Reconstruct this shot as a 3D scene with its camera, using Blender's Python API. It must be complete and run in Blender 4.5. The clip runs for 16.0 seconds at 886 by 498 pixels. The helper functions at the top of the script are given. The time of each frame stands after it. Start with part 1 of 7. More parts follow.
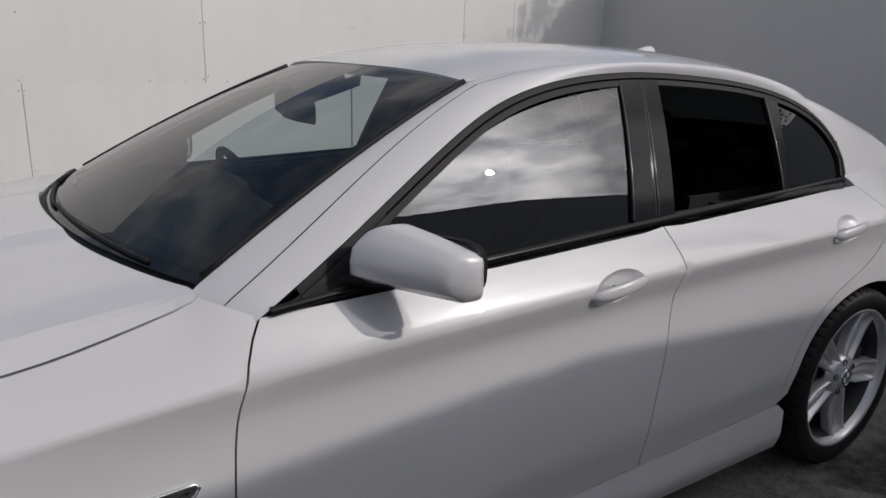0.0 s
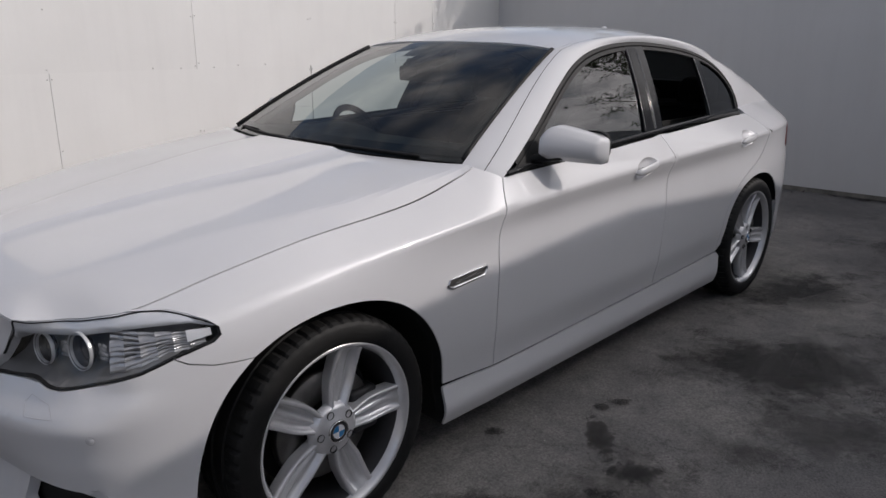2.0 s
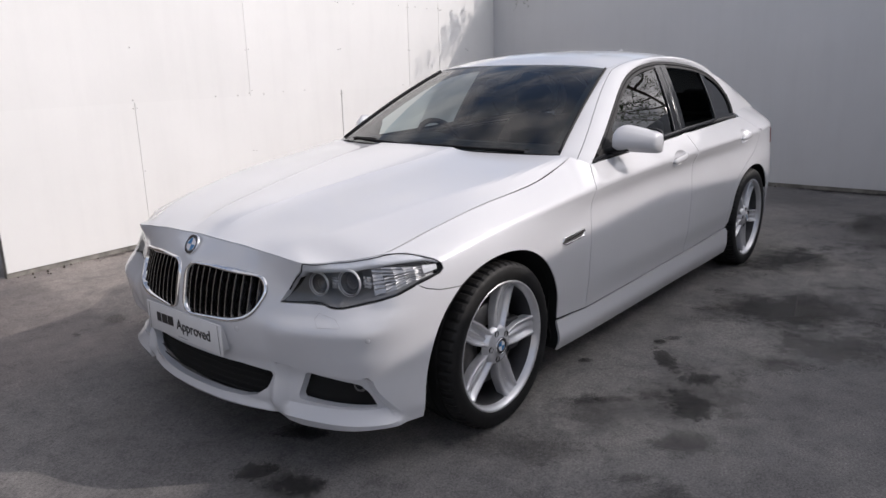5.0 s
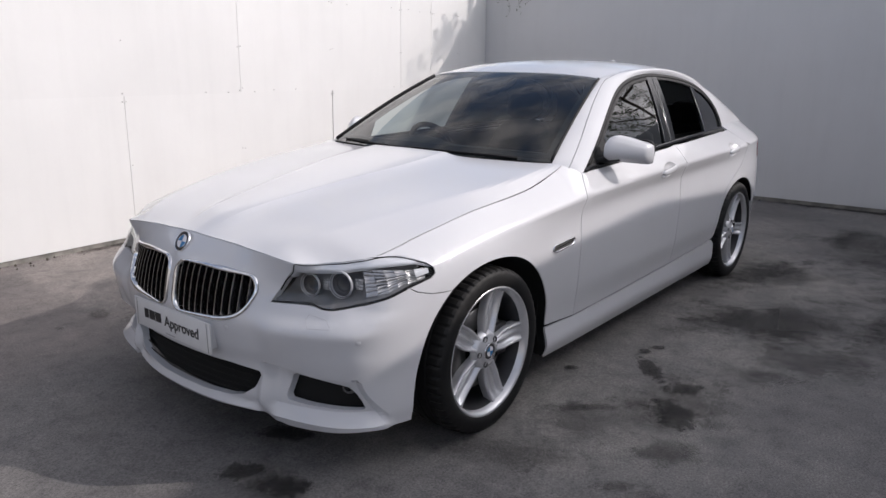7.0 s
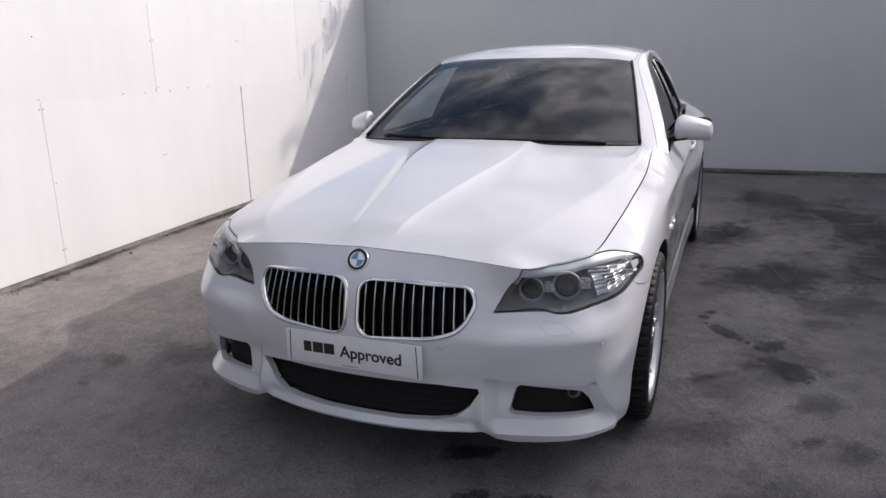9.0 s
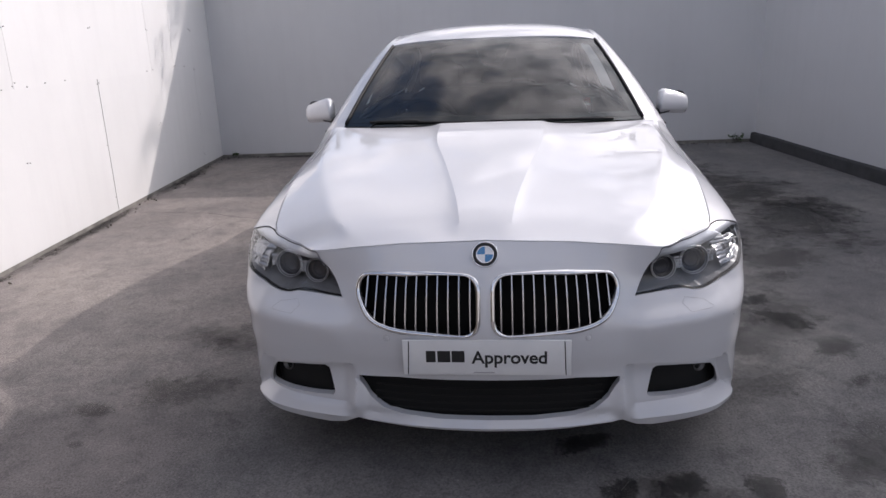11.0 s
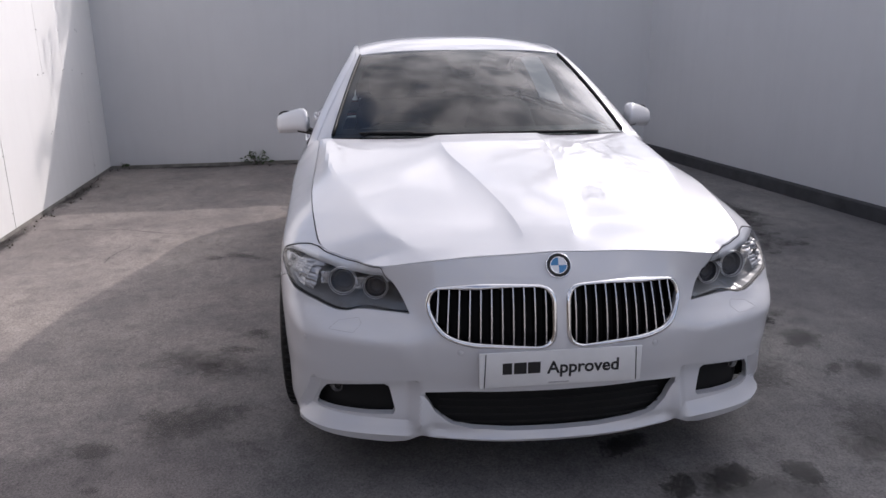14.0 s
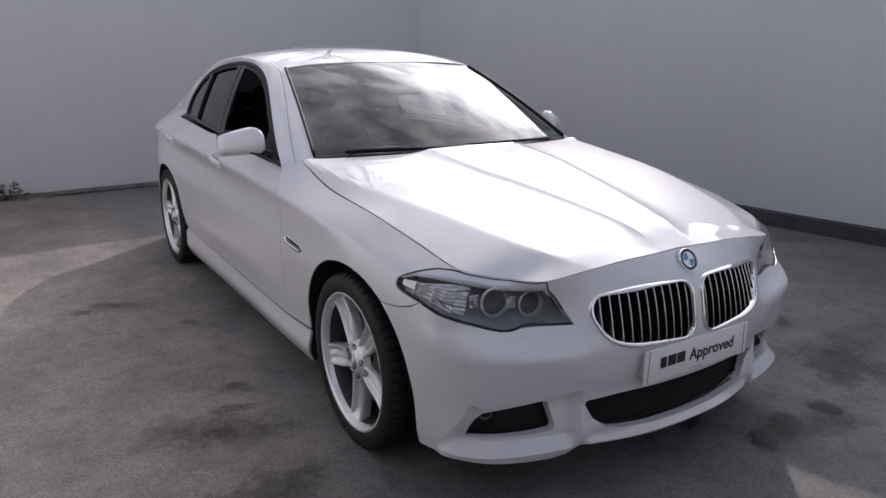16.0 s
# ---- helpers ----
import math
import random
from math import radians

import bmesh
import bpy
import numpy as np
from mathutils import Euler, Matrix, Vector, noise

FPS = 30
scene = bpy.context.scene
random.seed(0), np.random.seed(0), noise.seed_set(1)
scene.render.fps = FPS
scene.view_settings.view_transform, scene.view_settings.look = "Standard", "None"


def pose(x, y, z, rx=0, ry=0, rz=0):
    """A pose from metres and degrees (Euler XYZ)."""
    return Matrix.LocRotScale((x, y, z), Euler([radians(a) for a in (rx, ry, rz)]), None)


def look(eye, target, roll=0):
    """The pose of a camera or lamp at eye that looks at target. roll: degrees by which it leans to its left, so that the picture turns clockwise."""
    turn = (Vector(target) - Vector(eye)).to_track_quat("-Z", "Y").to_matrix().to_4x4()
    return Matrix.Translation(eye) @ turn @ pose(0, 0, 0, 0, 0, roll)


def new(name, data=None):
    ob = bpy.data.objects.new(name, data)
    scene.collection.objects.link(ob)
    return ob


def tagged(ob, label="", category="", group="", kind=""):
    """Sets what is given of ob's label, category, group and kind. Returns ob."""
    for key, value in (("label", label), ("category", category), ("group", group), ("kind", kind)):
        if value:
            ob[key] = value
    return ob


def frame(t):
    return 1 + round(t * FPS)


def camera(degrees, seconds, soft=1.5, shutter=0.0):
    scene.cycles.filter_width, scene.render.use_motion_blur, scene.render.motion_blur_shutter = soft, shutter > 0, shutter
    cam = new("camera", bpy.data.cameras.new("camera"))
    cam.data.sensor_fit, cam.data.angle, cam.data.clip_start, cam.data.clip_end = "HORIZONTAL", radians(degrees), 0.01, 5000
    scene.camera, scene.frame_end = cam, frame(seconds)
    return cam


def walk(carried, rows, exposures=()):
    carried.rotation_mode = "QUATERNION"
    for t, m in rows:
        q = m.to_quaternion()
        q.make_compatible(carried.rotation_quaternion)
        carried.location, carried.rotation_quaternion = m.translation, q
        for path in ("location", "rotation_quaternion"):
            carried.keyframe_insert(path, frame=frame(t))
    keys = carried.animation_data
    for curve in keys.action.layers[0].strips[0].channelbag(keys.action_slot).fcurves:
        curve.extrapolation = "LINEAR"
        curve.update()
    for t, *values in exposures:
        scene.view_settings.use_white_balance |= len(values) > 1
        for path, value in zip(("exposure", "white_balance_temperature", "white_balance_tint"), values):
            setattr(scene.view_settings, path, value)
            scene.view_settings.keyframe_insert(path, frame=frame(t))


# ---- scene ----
cam = camera(63.1, 16.0)
PATH = [
    (0, (0.368, -2.083, 1.446), (1.449, -0.488, 0.912), 1.67),
    (0.5, (0.011, -2.195, 1.436), (1.214, -0.681, 0.923), 0.76),
    (1, (-0.395, -2.303, 1.426), (0.903, -0.868, 0.922), 0.74),
    (1.5, (-0.744, -2.434, 1.433), (0.539, -1.001, 0.883), 0.14),
    (2, (-1.113, -2.382, 1.405), (0.279, -1.059, 0.847), 0.22),
    (2.5, (-1.401, -2.435, 1.420), (0.006, -1.117, 0.890), -0.33),
    (3, (-1.687, -2.437, 1.418), (-0.261, -1.141, 0.884), -0.83),
    (3.5, (-1.963, -2.390, 1.416), (-0.476, -1.162, 0.885), -0.68),
    (4, (-2.121, -2.439, 1.423), (-0.647, -1.186, 0.915), -1.11),
    (6.5, (-2.187, -2.465, 1.413), (-0.690, -1.231, 0.924), -1.33),
    (7, (-2.198, -2.439, 1.427), (-0.688, -1.223, 0.935), 0.66),
    (7.5, (-2.379, -2.258, 1.421), (-0.801, -1.132, 0.927), 0.64),
    (8, (-2.537, -1.959, 1.417), (-0.884, -0.952, 0.915), -0.18),
    (8.5, (-2.627, -1.605, 1.439), (-0.911, -0.716, 0.926), 0.36),
    (9, (-2.800, -1.153, 1.438), (-1.014, -0.421, 0.912), -1.19),
    (9.5, (-2.825, -0.758, 1.398), (-0.986, -0.185, 0.859), -2.19),
    (12, (-2.881, 0.051, 1.436), (-0.965, 0.122, 0.865), -1.61),
    (12.5, (-2.866, 0.043, 1.437), (-0.950, 0.120, 0.870), -1.32),
    (13, (-2.843, 0.048, 1.439), (-0.924, 0.118, 0.880), 0.54),
    (13.5, (-2.842, 0.251, 1.439), (-0.923, 0.223, 0.876), 1.59),
    (14, (-2.836, 0.601, 1.445), (-0.927, 0.382, 0.891), -0.46),
    (14.5, (-2.702, 0.914, 1.427), (-0.828, 0.482, 0.876), -2.23),
    (15, (-2.595, 1.323, 1.435), (-0.803, 0.605, 0.911), -0.93),
    (15.5, (-2.455, 1.665, 1.456), (-0.751, 0.779, 0.898), 0.69),
    (16, (-2.288, 1.949, 1.449), (-0.655, 0.921, 0.922), -0.08),
]
# the exposure opens up as the pale walls leave the view, with a faint magenta cast
EXPOSURES = [(0.0, -0.88, 6760, 14), (1.0, -0.80, 6760, 14), (2.0, -0.63, 6760, 15), (3.0, -0.38, 6740, 16), (3.6, -0.16, 6730, 16), (4.2, -0.11, 6720, 16), (7.0, -0.09, 6660, 16), (9.0, -0.06, 6640, 17), (12.5, 0.06, 6580, 19), (14.5, 0.02, 6560, 19), (16.0, -0.11, 6560, 19)]
walk(cam, [(t, look(eye, target, roll)) for t, eye, target, roll in PATH], EXPOSURES)

# ---------------------------------------------------------------- world and sun
SUN_DIR = Vector((0.553, -0.64, 0.533)).normalized()
elev = math.asin(SUN_DIR.z)
azim = math.atan2(SUN_DIR.x, SUN_DIR.y)
world = bpy.data.worlds.new("sky")
scene.world = world
world.use_nodes = True
wt = world.node_tree
wt.nodes.clear()
w_out = wt.nodes.new("ShaderNodeOutputWorld")
w_bg = wt.nodes.new("ShaderNodeBackground")
w_sky = wt.nodes.new("ShaderNodeTexSky")
w_sky.sky_type = "NISHITA"
w_sky.sun_disc = False
w_sky.sun_elevation = elev
w_sky.sun_rotation = azim
w_sky.air_density, w_sky.dust_density = 1.0, 1.5
w_co = wt.nodes.new("ShaderNodeTexCoord")
w_map = wt.nodes.new("ShaderNodeMapping")
w_map.inputs["Scale"].default_value = (1.0, 1.0, 1.5)
w_n1 = wt.nodes.new("ShaderNodeTexNoise")
w_n1.inputs["Scale"].default_value = 3.6
w_n1.inputs["Detail"].default_value = 9.0
w_n1.inputs["Roughness"].default_value = 0.62
w_n1.inputs["Distortion"].default_value = 0.4
w_rmp = wt.nodes.new("ShaderNodeValToRGB")
w_rmp.color_ramp.elements[0].position = 0.28
w_rmp.color_ramp.elements[1].position = 0.52
w_n2 = wt.nodes.new("ShaderNodeTexNoise")
w_n2.inputs["Scale"].default_value = 7.5
w_n2.inputs["Detail"].default_value = 8.0
w_n2.inputs["Roughness"].default_value = 0.62
w_cr = wt.nodes.new("ShaderNodeValToRGB")
w_cr.color_ramp.elements[0].position = 0.40
w_cr.color_ramp.elements[0].color = (4.2, 4.5, 4.9, 1)
w_cr.color_ramp.elements[1].position = 0.62
w_cr.color_ramp.elements[1].color = (10.8, 10.9, 11.2, 1)
w_mix = wt.nodes.new("ShaderNodeMixRGB")
wt.links.new(w_co.outputs["Generated"], w_map.inputs["Vector"])
wt.links.new(w_map.outputs[0], w_n1.inputs["Vector"])
wt.links.new(w_map.outputs[0], w_n2.inputs["Vector"])
wt.links.new(w_n2.outputs["Fac"], w_cr.inputs["Fac"])
wt.links.new(w_rmp.outputs["Color"], w_mix.inputs["Fac"])
wt.links.new(w_sky.outputs["Color"], w_mix.inputs["Color1"])
w_dim = wt.nodes.new("ShaderNodeMapRange")
w_dim.inputs["From Min"].default_value = 0.45
w_dim.inputs["From Max"].default_value = 0.95
w_dim.inputs["To Min"].default_value = 0.58
w_dim.inputs["To Max"].default_value = 1.0
w_lit = wt.nodes.new("ShaderNodeVectorMath")
w_lit.operation = "SCALE"
wt.links.new(w_cr.outputs["Color"], w_lit.inputs[0])
wt.links.new(w_dim.outputs[0], w_lit.inputs["Scale"])
wt.links.new(w_lit.outputs["Vector"], w_mix.inputs["Color2"])
# thin cloud glows round the sun
w_dot = wt.nodes.new("ShaderNodeVectorMath")
w_dot.operation = "DOT_PRODUCT"
w_dot.inputs[1].default_value = SUN_DIR
w_max = wt.nodes.new("ShaderNodeMath")
w_max.operation = "MAXIMUM"
w_max.inputs[1].default_value = 0.0
w_pow = wt.nodes.new("ShaderNodeMath")
w_pow.operation = "POWER"
w_pow.inputs[1].default_value = 70.0
w_gain = wt.nodes.new("ShaderNodeMath")
w_gain.operation = "MULTIPLY_ADD"
w_gain.inputs[1].default_value = 6.0
w_sep = wt.nodes.new("ShaderNodeSeparateXYZ")
w_haze = wt.nodes.new("ShaderNodeMapRange")
w_haze.interpolation_type = "SMOOTHSTEP"
w_haze.inputs["From Min"].default_value = 0.0
w_haze.inputs["From Max"].default_value = 0.55
w_haze.inputs["To Min"].default_value = 1.30
w_haze.inputs["To Max"].default_value = 0.84
wt.links.new(w_co.outputs["Generated"], w_sep.inputs[0])
wt.links.new(w_sep.outputs["Z"], w_haze.inputs["Value"])
wt.links.new(w_haze.outputs[0], w_gain.inputs[2])
w_glow = wt.nodes.new("ShaderNodeVectorMath")
w_glow.operation = "SCALE"
wt.links.new(w_co.outputs["Generated"], w_dot.inputs[0])
wt.links.new(w_dot.outputs["Value"], w_max.inputs[0])
wt.links.new(w_dot.outputs["Value"], w_dim.inputs["Value"])
wt.links.new(w_max.outputs[0], w_pow.inputs[0])
wt.links.new(w_pow.outputs[0], w_gain.inputs[0])
w_near = wt.nodes.new("ShaderNodeMath")
w_near.operation = "MULTIPLY_ADD"
w_near.inputs[1].default_value = 0.55
w_near.inputs[2].default_value = -0.36
w_lim = wt.nodes.new("ShaderNodeClamp")
w_lim.inputs["Min"].default_value = -0.10
w_lim.inputs["Max"].default_value = 0.12
w_cover = wt.nodes.new("ShaderNodeMath")
w_cover.operation = "ADD"
wt.links.new(w_dot.outputs["Value"], w_near.inputs[0])
wt.links.new(w_near.outputs[0], w_lim.inputs["Value"])
wt.links.new(w_lim.outputs[0], w_cover.inputs[0])
wt.links.new(w_n1.outputs["Fac"], w_cover.inputs[1])
wt.links.new(w_cover.outputs[0], w_rmp.inputs["Fac"])
w_wide = wt.nodes.new("ShaderNodeMath")
w_wide.operation = "POWER"
w_wide.inputs[1].default_value = 9.0
w_sum = wt.nodes.new("ShaderNodeMath")
w_sum.operation = "MULTIPLY_ADD"
w_sum.inputs[1].default_value = 0.8
wt.links.new(w_max.outputs[0], w_wide.inputs[0])
wt.links.new(w_wide.outputs[0], w_sum.inputs[0])
wt.links.new(w_gain.outputs[0], w_sum.inputs[2])
wt.links.new(w_mix.outputs["Color"], w_glow.inputs[0])
wt.links.new(w_sum.outputs[0], w_glow.inputs["Scale"])
wt.links.new(w_glow.outputs["Vector"], w_bg.inputs["Color"])
wt.links.new(w_bg.outputs[0], w_out.inputs["Surface"])
w_bg.inputs["Strength"].default_value = 0.188

sun = new("sun", bpy.data.lights.new("sun", "SUN"))
sun.data.energy = 2.45
sun.data.angle = radians(0.55)
sun.data.color = (1.0, 0.962, 0.905)
sun.matrix_world = look(SUN_DIR * 50, (0, 0, 0))


# ---------------------------------------------------------------- materials
def shader(name):
    m = bpy.data.materials.new(name)
    m.use_nodes = True
    nt = m.node_tree
    return m, nt, nt.nodes["Principled BSDF"]


def noise_node(nt, scale, detail=4.0, rough=0.5, coord="Object"):
    co = nt.nodes.new("ShaderNodeTexCoord")
    n = nt.nodes.new("ShaderNodeTexNoise")
    n.inputs["Scale"].default_value = scale
    n.inputs["Detail"].default_value = detail
    n.inputs["Roughness"].default_value = rough
    nt.links.new(co.outputs[coord], n.inputs["Vector"])
    return n


def ramp(nt, src, stops):
    r = nt.nodes.new("ShaderNodeValToRGB")
    el = r.color_ramp.elements
    while len(el) < len(stops):
        el.new(0.5)
    for e, (p, c) in zip(el, stops):
        e.position = p
        e.color = (*c, 1) if len(c) == 3 else c
    nt.links.new(src, r.inputs["Fac"])
    return r


def bump(nt, bsdf, src, strength, distance):
    b = nt.nodes.new("ShaderNodeBump")
    b.inputs["Strength"].default_value = strength
    b.inputs["Distance"].default_value = distance
    nt.links.new(src, b.inputs["Height"])
    nt.links.new(b.outputs[0], bsdf.inputs["Normal"])
    return b


def simple(name, col, rough=0.5, metal=0.0, coat=0.0, vary=0.12, scale=14.0, bumps=0.0, spec=0.5):
    m, nt, b = shader(name)
    n = noise_node(nt, scale, 5.0, 0.6)
    lo = tuple(max(0.0, c * (1 - vary)) for c in col)
    hi = tuple(min(1.0, c * (1 + vary)) for c in col)
    r = ramp(nt, n.outputs["Fac"], [(0.3, lo), (0.7, hi)])
    nt.links.new(r.outputs["Color"], b.inputs["Base Color"])
    b.inputs["Roughness"].default_value = rough
    b.inputs["Metallic"].default_value = metal
    b.inputs["Specular IOR Level"].default_value = spec
    if coat:
        b.inputs["Coat Weight"].default_value = coat
        b.inputs["Coat Roughness"].default_value = 0.03
    if bumps:
        n2 = noise_node(nt, scale * 12, 3.0, 0.6)
        bump(nt, b, n2.outputs["Fac"], bumps, 0.002)
    return m


def paint_material():
    m, nt, b = shader("white_car_paint")
    n = noise_node(nt, 2.2, 4.0)
    r = ramp(nt, n.outputs["Fac"], [(0.3, (0.635, 0.638, 0.660)), (0.7, (0.66, 0.663, 0.685))])
    nt.links.new(r.outputs["Color"], b.inputs["Base Color"])
    b.inputs["Roughness"].default_value = 0.32
    b.inputs["Specular IOR Level"].default_value = 0.25
    b.inputs["Coat Weight"].default_value = 1.0
    b.inputs["Coat Roughness"].default_value = 0.02
    b.inputs["Coat IOR"].default_value = 1.55
    n2 = noise_node(nt, 420.0, 2.0)
    bump(nt, b, n2.outputs["Fac"], 0.02, 0.0004)
    return m


def glass_material(name, tint, ior=1.5):
    m = bpy.data.materials.new(name)
    m.use_nodes = True
    nt = m.node_tree
    nt.nodes.clear()
    out = nt.nodes.new("ShaderNodeOutputMaterial")
    tr = nt.nodes.new("ShaderNodeBsdfTransparent")
    tr.inputs["Color"].default_value = (*tint, 1)
    gl = nt.nodes.new("ShaderNodeBsdfGlossy")
    gl.inputs["Roughness"].default_value = 0.0
    # gloss rises towards grazing angles, alike from both sides
    lw = nt.nodes.new("ShaderNodeLayerWeight")
    lw.inputs["Blend"].default_value = 0.5
    pw = nt.nodes.new("ShaderNodeMath")
    pw.operation = "POWER"
    pw.inputs[1].default_value = 4.6
    nt.links.new(lw.outputs["Facing"], pw.inputs[0])
    r0 = 2.0 * ((ior - 1) / (ior + 1)) ** 2
    fr = nt.nodes.new("ShaderNodeMath")
    fr.operation = "MULTIPLY_ADD"
    fr.inputs[1].default_value = 1 - r0
    fr.inputs[2].default_value = r0
    nt.links.new(pw.outputs[0], fr.inputs[0])
    mx = nt.nodes.new("ShaderNodeMixShader")
    nt.links.new(fr.outputs[0], mx.inputs[0])
    nt.links.new(tr.outputs[0], mx.inputs[1])
    nt.links.new(gl.outputs[0], mx.inputs[2])
    nt.links.new(mx.outputs[0], out.inputs["Surface"])
    return m


JOINT_X = -0.33


def asphalt_material():
    m, nt, b = shader("worn_asphalt")
    big = noise_node(nt, 0.42, 6.0, 0.62)
    mid = noise_node(nt, 2.6, 7.0, 0.65)
    fine = noise_node(nt, 120.0, 4.0, 0.75)
    r1 = ramp(nt, big.outputs["Fac"], [(0.34, (0.125, 0.121, 0.120)), (0.50, (0.172, 0.165, 0.162)), (0.66, (0.225, 0.214, 0.203))])
    r2 = ramp(nt, mid.outputs["Fac"], [(0.30, (0.66, 0.66, 0.67)), (0.45, (0.95, 0.95, 0.95)), (0.66, (1.18, 1.175, 1.16))])
    r3 = ramp(nt, fine.outputs["Fac"], [(0.3, (0.55, 0.55, 0.55)), (0.72, (1.5, 1.5, 1.5))])
    m1 = nt.nodes.new("ShaderNodeMixRGB")
    m1.blend_type = "MULTIPLY"
    m1.inputs["Fac"].default_value = 1.0
    nt.links.new(r1.outputs["Color"], m1.inputs["Color1"])
    nt.links.new(r2.outputs["Color"], m1.inputs["Color2"])
    m2 = nt.nodes.new("ShaderNodeMixRGB")
    m2.blend_type = "MULTIPLY"
    m2.inputs["Fac"].default_value = 1.0
    nt.links.new(m1.outputs["Color"], m2.inputs["Color1"])
    nt.links.new(r3.outputs["Color"], m2.inputs["Color2"])
    # hairline cracks and pale grit
    co = nt.nodes.new("ShaderNodeTexCoord")
    wob = noise_node(nt, 1.7, 4.0, 0.6)
    shift = nt.nodes.new("ShaderNodeMixRGB")
    shift.blend_type = "ADD"
    shift.inputs["Fac"].default_value = 0.55
    nt.links.new(co.outputs["Object"], shift.inputs["Color1"])
    nt.links.new(wob.outputs["Color"], shift.inputs["Color2"])
    vor = nt.nodes.new("ShaderNodeTexVoronoi")
    vor.feature = "DISTANCE_TO_EDGE"
    vor.inputs["Scale"].default_value = 0.38
    nt.links.new(shift.outputs["Color"], vor.inputs["Vector"])
    crack = ramp(nt, vor.outputs["Distance"], [(0.0, (0.86, 0.86, 0.86)), (0.002, (0.94, 0.94, 0.94)), (0.004, (1, 1, 1))])
    grit = nt.nodes.new("ShaderNodeTexVoronoi")
    grit.inputs["Scale"].default_value = 26.0
    nt.links.new(co.outputs["Object"], grit.inputs["Vector"])
    speck = ramp(nt, grit.outputs["Distance"], [(0.0, (2.6, 2.5, 2.4)), (0.075, (1.5, 1.5, 1.5)), (0.11, (1, 1, 1))])
    m3 = nt.nodes.new("ShaderNodeMixRGB")
    m3.blend_type = "MULTIPLY"
    m3.inputs["Fac"].default_value = 1.0
    # hand-sized mottling with ragged edges
    blot = noise_node(nt, 9.0, 8.0, 0.72)
    r4 = ramp(nt, blot.outputs["Fac"], [(0.36, (0.80, 0.80, 0.81)), (0.47, (0.98, 0.98, 0.98)), (0.64, (1.10, 1.095, 1.09))])
    m6 = nt.nodes.new("ShaderNodeMixRGB")
    m6.blend_type = "MULTIPLY"
    m6.inputs["Fac"].default_value = 1.0
    nt.links.new(m2.outputs["Color"], m6.inputs["Color1"])
    nt.links.new(r4.outputs["Color"], m6.inputs["Color2"])
    nt.links.new(m6.outputs["Color"], m3.inputs["Color1"])
    nt.links.new(crack.outputs["Color"], m3.inputs["Color2"])
    m4 = nt.nodes.new("ShaderNodeMixRGB")
    m4.blend_type = "MULTIPLY"
    nt.links.new(ramp(nt, mid.outputs["Fac"], [(0.5, (0, 0, 0)), (0.56, (0.7, 0.7, 0.7))]).outputs["Color"], m4.inputs["Fac"])
    nt.links.new(m3.outputs["Color"], m4.inputs["Color1"])
    nt.links.new(speck.outputs["Color"], m4.inputs["Color2"])
    # a paler, warmer strip along the far wall: sunlight put into the ground colour
    sep = nt.nodes.new("ShaderNodeSeparateXYZ")
    nt.links.new(shift.outputs["Color"], sep.inputs[0])
    strip = nt.nodes.new("ShaderNodeMapRange")
    strip.interpolation_type = "SMOOTHSTEP"
    strip.inputs["From Min"].default_value = 1.0
    strip.inputs["From Max"].default_value = 1.7
    strip.inputs["To Min"].default_value = 0.0
    strip.inputs["To Max"].default_value = 1.0
    nt.links.new(sep.outputs["Y"], strip.inputs["Value"])
    m5 = nt.nodes.new("ShaderNodeMixRGB")
    m5.blend_type = "MULTIPLY"
    m5.inputs["Color2"].default_value = (1.26, 1.185, 1.15, 1)
    nt.links.new(strip.outputs[0], m5.inputs["Fac"])
    nt.links.new(m4.outputs["Color"], m5.inputs["Color1"])
    # an older, darker surface begins at a ragged joint across the yard
    flat = nt.nodes.new("ShaderNodeSeparateXYZ")
    nt.links.new(co.outputs["Object"], flat.inputs[0])
    edge = nt.nodes.new("ShaderNodeMath")
    edge.operation = "MULTIPLY_ADD"
    edge.inputs[1].default_value = 0.16
    nt.links.new(blot.outputs["Fac"], edge.inputs[0])
    nt.links.new(flat.outputs["X"], edge.inputs[2])
    span = nt.nodes.new("ShaderNodeMapRange")
    span.inputs["From Min"].default_value = JOINT_X + 0.04
    span.inputs["From Max"].default_value = JOINT_X + 0.12
    nt.links.new(edge.outputs[0], span.inputs["Value"])
    old = ramp(nt, span.outputs[0], [(0.0, (0.86, 0.86, 0.87)), (1.0, (1.04, 1.035, 1.03))])
    m7 = nt.nodes.new("ShaderNodeMixRGB")
    m7.blend_type = "MULTIPLY"
    m7.inputs["Fac"].default_value = 1.0
    nt.links.new(m5.outputs["Color"], m7.inputs["Color1"])
    nt.links.new(old.outputs["Color"], m7.inputs["Color2"])
    nt.links.new(m7.outputs["Color"], b.inputs["Base Color"])
    rr = ramp(nt, mid.outputs["Fac"], [(0.35, (0.55, 0.55, 0.55)), (0.65, (0.85, 0.85, 0.85))])
    nt.links.new(rr.outputs["Color"], b.inputs["Roughness"])
    b.inputs["Specular IOR Level"].default_value = 0.14
    add = nt.nodes.new("ShaderNodeMath")
    add.operation = "MULTIPLY_ADD"
    add.inputs[1].default_value = 0.35
    nt.links.new(fine.outputs["Fac"], add.inputs[0])
    nt.links.new(mid.outputs["Fac"], add.inputs[2])
    bump(nt, b, add.outputs[0], 0.5, 0.006)
    return m


